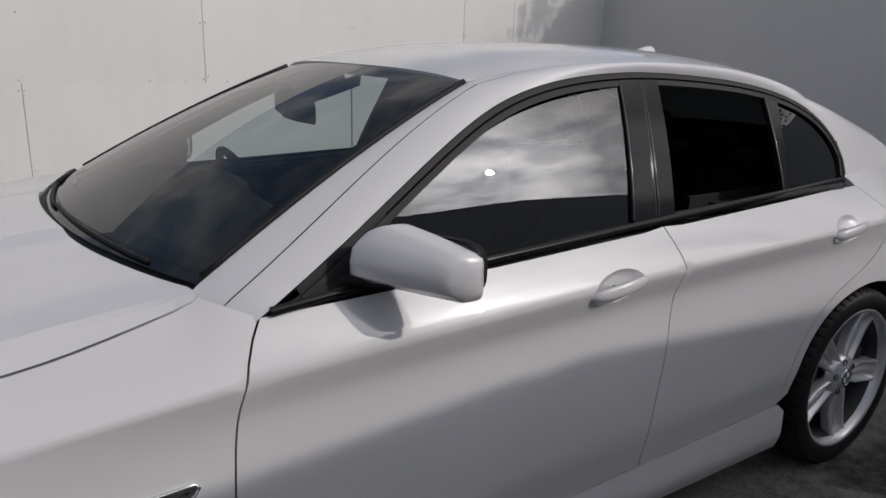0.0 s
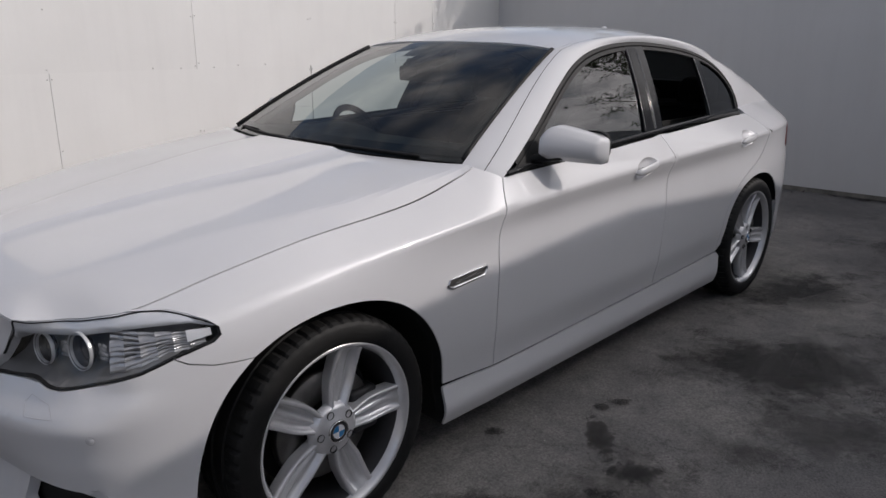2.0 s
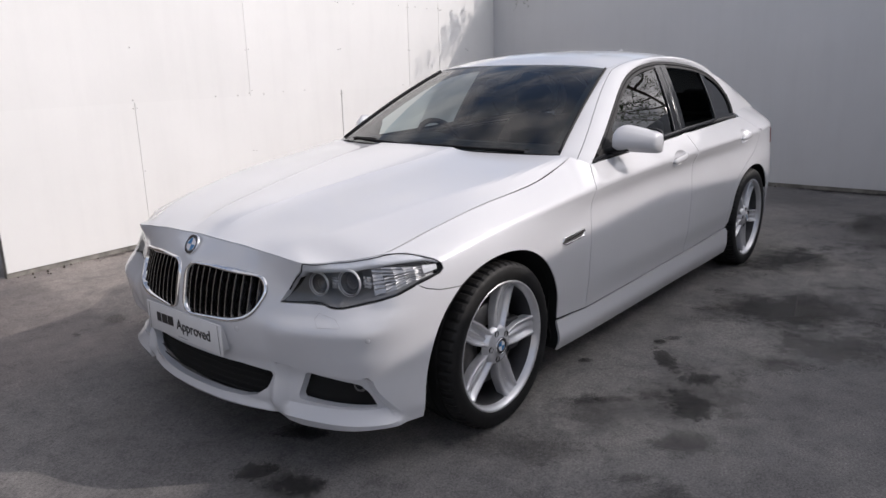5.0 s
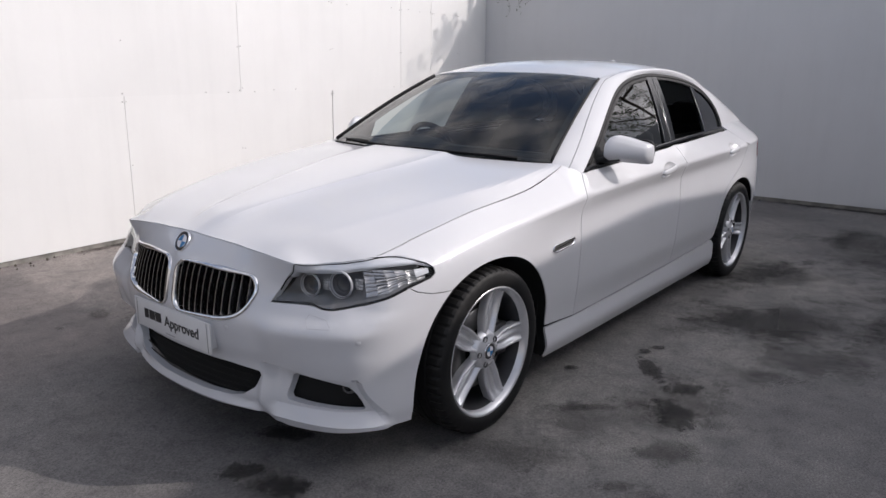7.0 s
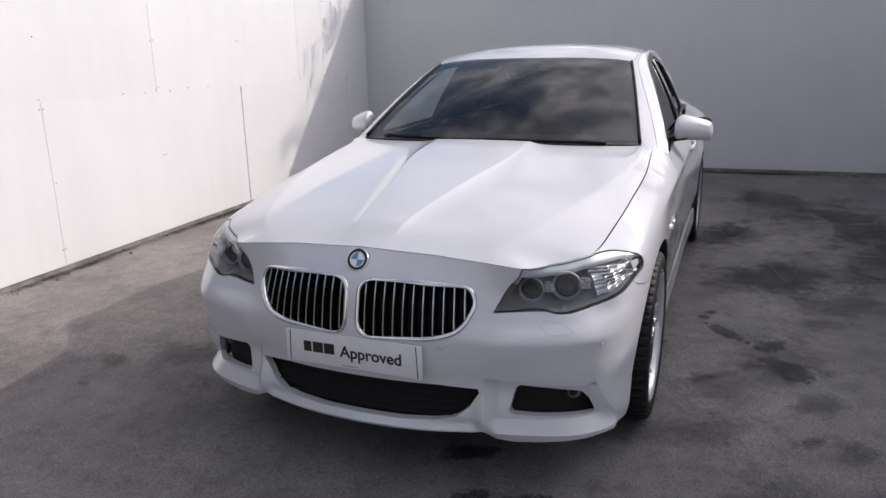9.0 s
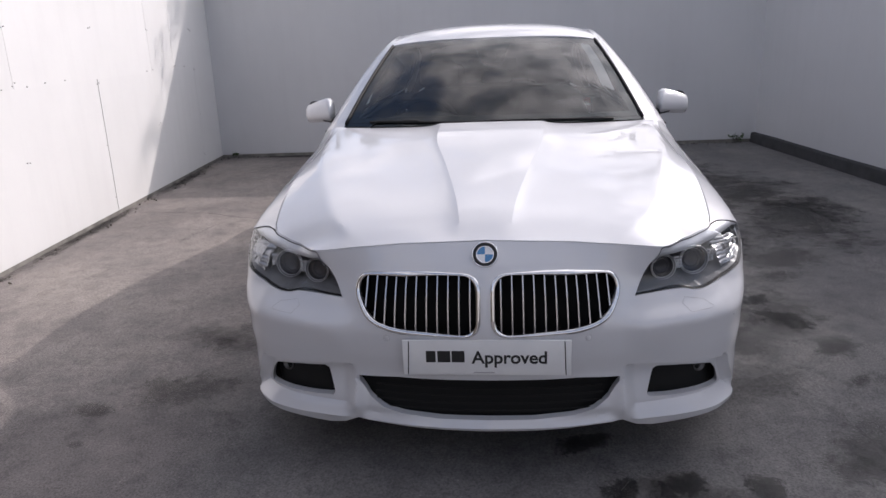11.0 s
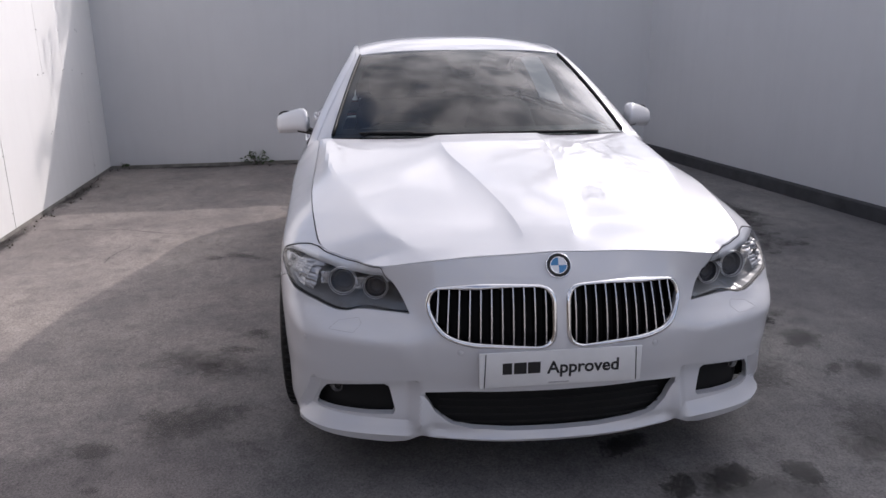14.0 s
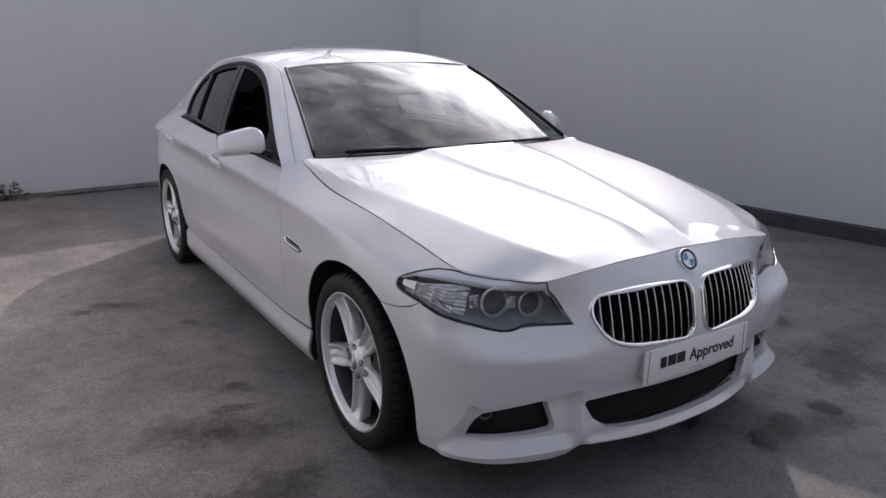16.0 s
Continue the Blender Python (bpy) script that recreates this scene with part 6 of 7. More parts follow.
def front_seat(y):
    s = part("front_seat", seat_mesh([((1.55, y, 0.44), (0, 0, 1), 0.22, 0.06), ((1.58, y, 0.46), (0, 0, 1), 0.25, 0.09), ((1.95, y, 0.43), (0, 0, 1), 0.26, 0.09), ((2.05, y, 0.42), (0, 0, 1), 0.24, 0.06)]), CLOTH, car, "black leather front seat")
    part("backrest", seat_mesh([((2.02, y, 0.45), (1, 0, 0.3), 0.21, 0.06), ((2.06, y, 0.60), (1, 0, 0.25), 0.25, 0.085), ((2.15, y, 0.88), (1, 0, 0.25), 0.25, 0.07), ((2.20, y, 1.02), (1, 0, 0.25), 0.20, 0.055), ((2.215, y, 1.06), (1, 0, 0.25), 0.12, 0.03)]), CLOTH, s)
    part("headrest", seat_mesh([((2.20, y, 1.085), (1, 0, 0.15), 0.10, 0.03), ((2.205, y, 1.11), (1, 0, 0.15), 0.135, 0.055), ((2.215, y, 1.20), (1, 0, 0.15), 0.135, 0.055), ((2.22, y, 1.245), (1, 0, 0.15), 0.10, 0.03)]), CLOTH, s)
    for dy in (-0.05, 0.05):
        part("headrest_post", tube_bm([(2.205, y + dy, 1.03), (2.21, y + dy, 1.11)], 0.007, 8), CHROME, s)


front_seat(-0.38)
front_seat(0.38)
rs = part("rear_seat", seat_mesh([((2.62, 0, 0.46), (0, 0, 1), 0.55, 0.06), ((2.66, 0, 0.48), (0, 0, 1), 0.60, 0.10), ((3.05, 0, 0.44), (0, 0, 1), 0.60, 0.10), ((3.12, 0, 0.44), (0, 0, 1), 0.55, 0.05)]), CLOTH, car, "black leather rear bench seat")
part("backrest", seat_mesh([((3.0, 0, 0.48), (1, 0, 0.4), 0.55, 0.05), ((3.05, 0, 0.60), (1, 0, 0.4), 0.62, 0.09), ((3.22, 0, 0.95), (1, 0, 0.4), 0.62, 0.08), ((3.27, 0, 1.02), (1, 0, 0.4), 0.55, 0.04)]), CLOTH, rs)
for y in (-0.38, 0.0, 0.38):
    hgt = 0.06 if y else 0.0
    part("headrest", seat_mesh([((3.26, y, 1.02), (1, 0, 0.15), 0.09, 0.03), ((3.265, y, 1.05), (1, 0, 0.15), 0.125, 0.05), ((3.275, y, 1.09 + hgt), (1, 0, 0.15), 0.12, 0.05), ((3.28, y, 1.12 + hgt), (1, 0, 0.15), 0.09, 0.03)]), CLOTH, rs)
for y0 in (-0.60, 0.585):
    part("wheelhouse", box_bm(2.35, y0, 0.28, 3.6, y0 + 0.015, 1.0), DARK, car, smooth=False)
    part("side_trim", box_bm(2.45, min(y0, y0 + 0.17 if y0 > 0 else y0 - 0.15), 0.955, 3.2, max(y0 + 0.015, y0 + 0.17 if y0 > 0 else y0), 0.975), DARK, car, smooth=False)
part("rear_footwell", box_bm(2.30, -0.74, 0.30, 2.36, 0.74, 0.50), DARK, car, smooth=False)
part("parcel_shelf", box_bm(3.22, -0.60, 1.00, 3.60, 0.60, 1.03, 0.01), DASH, car)
shelf_rows = []
for k in range(21):
    p = Vector(rw_surf(0.64 * (k / 10 - 1), 0.695)) + Vector((-0.004, 0, -0.005))
    shelf_rows.append([p, Vector((p.x - 0.01, p.y, 1.0))])
part("shelf_edge", grid_bm(shelf_rows), DARK, car)
dash_rows = []
for k in range(25):
    y = -0.72 + 1.44 * k / 24
    hump = 0.035 * math.exp(-((y - 0.37) / 0.17) ** 4)
    q = (y / 0.735) ** 2
    dash_rows.append([Vector((0.60 + 0.15 * q, y, 0.985)), Vector((0.72 + 0.14 * q, y, 1.000)), Vector((0.95, y, 0.995 + hump * 0.6)), Vector((1.10, y, 0.99 + hump)), Vector((1.16, y, 0.965 + hump)), Vector((1.17, y, 0.90)), Vector((1.12, y, 0.75)), Vector((1.10, y, 0.45))])
part("dashboard", grid_bm(dash_rows), DASH, car)
part("centre_console", box_bm(1.10, -0.13, 0.32, 2.05, 0.13, 0.62, 0.03), DASH, car)
part("cabin_floor", box_bm(0.75, -0.74, 0.28, 3.3, 0.74, 0.33), DARK, car, smooth=False)
part("bulkhead", box_bm(0.70, -0.72, 0.30, 0.74, 0.72, 0.97), DARK, car, smooth=False)
both("door_card", lambda: panel_bm([(0.82, 0.40), (3.1, 0.40), (3.1, 0.985), (1.9, 0.97), (0.82, 0.935)], lambda x, z: (x, -0.765 + 0.05 * smooth01((0.75 - z) / 0.2) * 0 + 0.035 * smooth01((z - 0.9) / 0.1) * smooth01((x - 2.2) / 0.8), z), h=0.1, fold=0, gap=0), DASH)
part("door_card_sill", box_bm(0.85, 0.74, 0.955, 2.95, 0.80, 0.975, 0.005), DASH, car)
part("door_card_sill", box_bm(0.85, -0.80, 0.955, 2.95, -0.74, 0.975, 0.005), DASH, car)
for sg in (1, -1):
    part("belt_trim", tube_bm([Vector((0.86 + 2.1 * k / 20, sg * 0.768, belt_z(0.86 + 2.1 * k / 20) + 0.004)) for k in range(21)], 0.013, 8), DASH, car, "dark inner door trim")
# steering wheel on the car's right
sw_c = Vector((1.19, 0.37, 0.93))
sw_m = Matrix.Translation(sw_c) @ Euler((0, radians(-24), 0)).to_matrix().to_4x4()
rows = []
for k in range(48):
    a = 2 * math.pi * k / 48
    c = Vector((0, 0.175 * math.cos(a), 0.175 * math.sin(a)))
    rad = Vector((0, math.cos(a), math.sin(a)))
    rows.append([sw_m @ (c + rad * 0.016 * math.cos(b) + Vector((1, 0, 0)) * 0.014 * math.sin(b)) for b in [2 * math.pi * j / 10 for j in range(10)]])
swheel = part("steering_wheel", grid_bm(rows, close_u=True, close_v=True), CLOTH, car, "black steering wheel on the right-hand side")
bm = lathe_bm([(0.0, 0.035), (0.05, 0.03), (0.075, 0.01), (0.078, -0.02)], 28, "x")
bmesh.ops.transform(bm, matrix=sw_m, verts=bm.verts)
part("hub", bm, CLOTH, swheel)
for a0 in (math.pi, 0.0, -math.pi / 2):
    bm = box_bm(-0.012, -0.025, 0.05, 0.012, 0.025, 0.165, 0.008)
    bmesh.ops.transform(bm, matrix=sw_m @ Euler((a0 - math.pi / 2, 0, 0)).to_matrix().to_4x4(), verts=bm.verts)
    part("spoke", bm, CLOTH, swheel)
part("steering_column", tube_bm([sw_m @ Vector((-0.02, 0, 0)), sw_m @ Vector((-0.22, 0, 0))], 0.05, 14), DASH, car)
# inside mirror
mir = part("inside_mirror", seat_mesh([((1.235, -0.125, 1.255), (0, 0, 1), 0.001, 0.02), ((1.235, -0.12, 1.255), (0, 0, 1), 0.012, 0.032), ((1.23, 0.0, 1.26), (0, 0, 1), 0.013, 0.038), ((1.235, 0.12, 1.255), (0, 0, 1), 0.012, 0.032), ((1.235, 0.125, 1.255), (0, 0, 1), 0.001, 0.02)]), BLACK, car, "black inside mirror")
part("mirror_stem", box_bm(1.17, -0.025, 1.285, 1.235, 0.025, 1.325, 0.012), BLACK, mir)
part("sensor_cover", grid_bm([[Vector((x, y, z)) for y, z in ((-w, h + 0.02), (-w * 0.8, h - 0.02), (0, h - 0.03), (w * 0.8, h - 0.02), (w, h + 0.02))] for x, w, h in ((1.18, 0.05, 1.275), (1.23, 0.075, 1.293), (1.32, 0.085, 1.322), (1.42, 0.06, 1.350))]), BLACK, mir)

# ---------------------------------------------------------------- the yard
def ground_bm():
    xs = [-400, -120, -40, -15] + [-8 + 0.35 * k for k in range(52)] + [12, 20, 50, 150, 400]
    ys = [-400, -120, -40, -15] + [-8 + 0.35 * k for k in range(46)] + [10, 20, 50, 150, 400]
    rows = []
    for x in xs:
        row = []
        for y in ys:
            near = abs(x) < 12 and abs(y) < 9
            z = 0.006 * noise.noise(Vector((x * 0.8, y * 0.8, 3.1))) - 0.004 if near else -0.01
            row.append(Vector((x, y, min(z, 0.0))))
        rows.append(row)
    return grid_bm(rows)


bm = ground_bm()
if sum(f.normal.z for f in bm.faces) < 0:
    bmesh.ops.reverse_faces(bm, faces=bm.faces)
tagged(obj("ground", bm, ASPHALT), "worn dark grey asphalt yard with stains", "ground", kind="structure")

# the yard stands a little turned to the car
TOP = 2.48
CORNER_N, CORNER_S = Vector((6.122, 3.559, 0)), Vector((6.455, -3.133, 0))
NORTH_END = Vector((-0.40, 3.102, 0))


def north_y(x):
    return 3.13 + 0.07 * x


def east_x(y):
    return 6.30 - 0.05 * y


def board_wall(name, label, p0, p1, thick, mat, tops, cols, row_z, seed, wide=(), gap=0.0018):
    """A wall of boards from p0 to p1 (plan), its face on the left of that line; tops: height along it."""
    rng = random.Random(seed)
    a, b = Vector((*p0, 0)), Vector((*p1, 0))
    d = (b - a)
    length = d.length
    d.normalize()
    n = Vector((-d.y, d.x, 0))
    bm = bmesh.new()
    segs = 12
    rows = []
    for k in range(segs + 1):
        s = length * k / segs
        q = a + d * s
        h = tops(s) - 0.004
        rows.append([q - n * 0.012 + Vector((0, 0, -0.05)), q - n * 0.012 + Vector((0, 0, h)), q - n * thick + Vector((0, 0, h)), q - n * thick + Vector((0, 0, -0.05))])
    bm.free()
    wall = tagged(obj(name, grid_bm(rows, close_v=True, caps=True), JOINT, smooth=False), label, "wall", kind="structure")
    for r, (z0, z1) in enumerate(zip(row_z, row_z[1:])):
        edges = [0.0] + (cols[r] if cols and isinstance(cols[0], list) else cols) + [length]
        for (s0, s1) in zip(edges, edges[1:]):
            ztop0, ztop1 = min(z1, tops(s0)), min(z1, tops(s1))
            if min(ztop0, ztop1) - z0 < 0.05:
                continue
            g0, g1 = (gap + 0.0042 * any(abs(e - w) < 0.02 and r == 0 for w in wide) for e in (s0, s1))
            pr = rng.uniform(0.0, 0.0006)
            tw = rng.uniform(-0.0003, 0.0003)
            bm = bmesh.new()
            f = [a + d * (s0 + g0) + n * (pr + tw) + Vector((0, 0, z0)), a + d * (s1 - g1) + n * pr + Vector((0, 0, z0)), a + d * (s1 - g1) + n * (pr - tw) + Vector((0, 0, ztop1)), a + d * (s0 + g0) + n * pr + Vector((0, 0, ztop0))]
            fv = [bm.verts.new(p) for p in f]
            bv = [bm.verts.new(p - n * 0.011) for p in f]
            bm.faces.new(fv)
            for i in range(4):
                bm.faces.new((fv[i], bv[i], bv[(i + 1) % 4], fv[(i + 1) % 4]))
            bmesh.ops.recalc_face_normals(bm, faces=bm.faces)
            part("board", bm, mat, wall, smooth=False)
    return wall, a, d, n, length


ROWZ = [0.035, 1.166, 3.4]
LOW_JOINTS = [0.74 + 2.36 * k for k in range(3)]
HIGH_JOINTS = [1.90 + 2.36 * k for k in range(2)] + [4.86]


def along_north(xs):
    return sorted((CORNER_N.x - x) * 1.00245 for x in xs)


HIGH_JOINTS.sort()
board_wall("wall_north", "white painted board wall in sunlight with screw heads", CORNER_N.xy, NORTH_END.xy, 0.05, WALL_WHITE, lambda s: 2.9, [along_north(LOW_JOINTS), along_north(HIGH_JOINTS)], ROWZ, 1, along_north([3.10]))
board_wall("wall_east", "rendered wall in shade, its shade partly put into the pale grey colour", (CORNER_S.x + 0.003, CORNER_S.y - 0.05), (6.116, 3.68), 0.12, WALL_SHADE, lambda s: TOP, [], [0.04, 3.4], 2, gap=0.0003)
RW0, RW1 = (6.56, -3.16), (-2.2, -4.13)
# its top is out of view; the peaked heights are shaped to cast the shadow edge
wr = board_wall("wall_south", "board wall in shade above a dark kerb, its shade partly put into the pale grey colour", RW1, RW0, 0.12, WALL_SHADE, lambda s: float(np.interp(s, [1.2, 4.6, 5.5, 6.08, 7.3, 8.7], [2.45, 2.825, 2.915, 2.845, 2.625, 2.39])), [1.2, 2.42, 3.64, 4.86, 6.08, 7.30], [0.05, 3.4], 3, gap=0.0003)
# dark timber fence set back beyond the end of the white boards
board_wall("wall_northwest", "dark weathered timber fence beyond the white boards", (-0.36, 3.62), (-9.0, 3.02), 0.06, simple("dark_weathered_timber", (0.075, 0.065, 0.055), 0.85, vary=0.3, scale=6, bumps=0.3), lambda s: 2.2, [0.9 * k for k in range(1, 9)], [0.02, 3.0], 14)

# plain pale wall added across the yard, behind the camera and never in view
board_wall("wall_west", "added plain pale wall across the yard, out of view", (-11.0, 12.0), (-11.0, -14.0), 0.2, simple("pale_added_wall", (0.44, 0.43, 0.41), 0.8, vary=0.12, scale=2), lambda s: 3.4, [4.0, 8.0, 12.0, 16.0, 20.0], [0.02, 5.0], 4)

# kerb along the shaded wall
a, d, n, L = wr[1], wr[2], wr[3], wr[4]
rows = []
for k in range(41):
    q = a + d * (L * k / 40 - 0.05)
    j = 0.006 * noise.noise(q * 1.7)
    rows.append([q + n * 0.002 + Vector((0, 0, -0.03)), q + n * 0.002 + Vector((0, 0, 0.122 + j)), q + n * (0.046 + j) + Vector((0, 0, 0.120 + j)), q + n * (0.056 + j) + Vector((0, 0, 0.110 + j)), q + n * (0.064 + j) + Vector((0, 0, -0.03))])
tagged(obj("kerb", grid_bm(rows, close_v=True, caps=True), KERB, smooth=False), "dark stained kerb along the wall foot", "kerb", kind="structure")

# grime line and debris along the wall feet
def foot_strip(name, pts, nrm, seed):
    rng = random.Random(seed)
    bm = bmesh.new()
    for i in range(90):
        t = rng.random()
        k = t * (len(pts) - 1)
        j = min(int(k), len(pts) - 2)
        p = Vector(pts[j]).lerp(Vector(pts[j + 1]), k - j) + Vector(nrm) * rng.random() ** 2 * 0.12
        r = rng.uniform(0.003, 0.010)
        m = Matrix.Translation(p + Vector((0, 0, r * 0.25))) @ Euler((rng.random() * 6, rng.random() * 6, rng.random() * 6)).to_matrix().to_4x4() @ Matrix.Diagonal((r * rng.uniform(0.6, 2.2), r, r * 0.5, 1))
        bmesh.ops.create_icosphere(bm, subdivisions=1, radius=1.0, matrix=m)
    return tagged(obj(name, bm, DIRT), "dirt and small debris gathered at the wall foot", "debris", kind="stuff")


foot_strip("debris", [(east_x(-3.0) - 0.02, -3.0, 0), (east_x(3.5) - 0.02, 3.5, 0)], (-1, 0, 0), 5)
foot_strip("debris", [(-0.35, north_y(-0.35) - 0.02, 0), (6.1, north_y(6.1) - 0.02, 0)], (0, -1, 0), 6)

# screw heads on the sunlit wall
SCREW = simple("painted_screw_head", (0.46, 0.45, 0.44), 0.5)
bm = bmesh.new()
rng = random.Random(8)


def screw(x, z):
    m = Matrix.Translation((x + rng.uniform(-0.004, 0.004), north_y(x) - 0.005, z + rng.uniform(-0.012, 0.012))) @ Euler((radians(90), 0, 0)).to_matrix().to_4x4()
    bmesh.ops.create_cone(bm, cap_ends=True, segments=8, radius1=0.0055, radius2=0.004, depth=0.006, matrix=m)


for xs, zs in ((LOW_JOINTS, (0.16, 0.62, 1.13)), (HIGH_JOINTS, (1.20, 1.58, 2.05, 2.5)), (LOW_JOINTS, (1.58, 2.05)), (HIGH_JOINTS, (0.66,))):
    for x in xs:
        if x > -0.3:
            for z in zs:
                for dx in (-0.018, 0.018):
                    if rng.random() < 0.85:
                        screw(x + dx, z)
for k in range(24):
    for z in (1.18, 2.05):
        if rng.random() < 0.42:
            screw(-0.3 + 0.26 * k + rng.uniform(-0.03, 0.03), z)
tagged(obj("screw_heads", bm, SCREW), "small grey screw heads on the white boards", "screw heads", kind="stuff")


# stains on the asphalt
def stain(cx, cy, rx, ry, rot=0.0, mat=STAIN, lift=0.004, label="dark oily stain on the asphalt"):
    bm = bmesh.new()
    n = 24
    ring = [bm.verts.new((math.cos(2 * math.pi * k / n), math.sin(2 * math.pi * k / n), 0)) for k in range(n)]
    bm.faces.new(ring)
    ob = obj("oil_stain", bm, mat)
    ob.location = (cx, cy, lift)
    ob.scale = (rx * 1.9, ry * 1.9, 1)
    ob.rotation_euler = (0, 0, rot)
    return tagged(ob, label, "stain", "oil stains", kind="structure")


for sx, sy, ra, rb, ro in ((1.19, -1.05, 0.036, 0.03, -0.86), (1.28, -1.09, 0.05, 0.03, -0.86), (0.99, -1.18, 0.05, 0.15, -0.86), (0.88, -1.4, 0.11, 0.07, -0.87), (0.6, -1.45, 0.10, 0.12, -0.87),
                           (0.75, -0.87, 0.04, 0.028, -0.86), (-0.84, -0.42, 0.075, 0.06, -0.87),
                           (-0.81, -0.60, 0.12, 0.065, -0.9), (-0.56, -0.33, 0.15, 0.055, -1.2), (-0.81, -0.89, 0.07, 0.07, -1.7)):
    stain(sx, sy, ra, rb, ro, STAIN)
for sx, sy, ra, rb, ro in ((-0.61, 1.54, 0.04, 0.025, -1.57), (-0.35, 1.63, 0.10, 0.055, -1.58), (0.52, 1.22, 0.12, 0.042, -1.89), (0.73, 1.15, 0.05, 0.035, -1.89), (2.14, 1.63, 0.065, 0.05, -1.92),
                           (1.64, 1.14, 0.07, 0.04, -2.14), (0.34, 1.33, 0.10, 0.065, -2.14), (2.17, 1.44, 0.22, 0.055, -2.14), (0.68, 1.15, 0.13, 0.055, -2.14), (0.43, -1.14, 0.15, 0.04, -0.87), (0.27, -1.55, 0.18, 0.09, -0.87), (-0.06, -1.5, 0.11, 0.04, -0.87), (-0.69, -1.24, 0.11, 0.10, -1.57), (-0.10, -1.64, 0.10, 0.11, -1.7)):
    stain(sx, sy, ra, rb, ro, STAIN_PALE, 0.003, "small faded stain on the asphalt")

# faded damp patches, mostly beside the car
for sx, sy, ra, rb, ro in ((0.74, -1.43, 0.26, 0.30, -0.87), (-0.06, -1.13, 0.30, 0.16, -0.87), (0.4, -1.26, 0.32, 0.17, -0.87), (-0.15, 1.33, 0.26, 0.16, -1.58), (0.35, 1.31, 0.30, 0.17, -1.88), (-0.84, -0.63, 0.26, 0.10, -1.87),
                           (-0.6, -1.43, 0.26, 0.24, -2.14), (1.24, -1.58, 0.22, 0.14, -0.8), (1.61, -1.75, 0.32, 0.24, -0.86)):
    stain(sx, sy, ra, rb, ro, STAIN_PALE, 0.0022, "faded damp patch on the asphalt")
# large dark patches: some staining, and shade beside the wall painted on the ground
for sx, sy, ra, rb, ro in ((2.2, -1.49, 0.60, 0.40, -0.8), (3.22, -1.15, 0.65, 0.36, -0.4), (4.6, -1.5, 0.8, 0.40, 0.2), (3.7, -2.1, 1.3, 0.55, 0.1), (2.6, -2.3, 0.8, 0.45, -0.3)):
    stain(sx, sy, ra, rb, ro, STAIN_SHADE, 0.0014, "large dark patch of stain and painted shade on the asphalt")


# grime along the wall feet, with the shadow line under the boards painted in
for sx, sy, ra, rb, ro in ((east_x(2.5) - 0.05, 2.5, 0.10, 0.75, 0.05), (east_x(0.9) - 0.05, 0.9, 0.09, 0.8, 0.05), (east_x(-1.2) - 0.05, -1.2, 0.09, 1.0, 0.05), (4.6, north_y(4.6) - 0.04, 0.9, 0.09, 0.07), (2.6, north_y(2.6) - 0.04, 1.0, 0.08, 0.07), (0.8, north_y(0.8) - 0.04, 0.8, 0.07, 0.07)):
    stain(sx, sy, ra, rb, ro, STAIN_SHADE, 0.0018, "dark grime and painted shade along the foot of the wall")


# cracks in the asphalt
def crack(pts, width, seed):
    rng = random.Random(seed)
    path = spline_points(pts, 48)
    bm = bmesh.new()
    prev = None
    for k, (x, y) in enumerate(path):
        a, b = path[max(k - 1, 0)], path[min(k + 1, len(path) - 1)]
        dx, dy = b[0] - a[0], b[1] - a[1]
        ln = math.hypot(dx, dy)
        j = rng.uniform(-0.008, 0.008)
        w = width * rng.uniform(0.35, 1.0) * min(1.0, 0.15 + 4 * min(k, len(path) - 1 - k) / len(path))
        row = [bm.verts.new((x - dy / ln * (j + q * w), y + dx / ln * (j + q * w), 0.0026)) for q in (-0.5, 0.5)]
        if prev:
            bm.faces.new((prev[1], prev[0], row[0], row[1]))
        prev = row
    tagged(obj("asphalt_crack", bm, CRACK, smooth=False), "thin dark crack in the asphalt", "crack", "cracks in the asphalt", kind="structure")


CRACK = simple("dark_crack_filling", (0.045, 0.044, 0.043), 0.9, vary=0.4, scale=20)
crack([(3.13, 3.23), (3.11, 2.77), (3.06, 2.51), (2.92, 2.21), (2.81, 1.89)], 0.009, 91)
crack([(2.11, 2.36), (2.30, 2.37), (2.48, 2.32), (2.65, 2.30)], 0.007, 92)


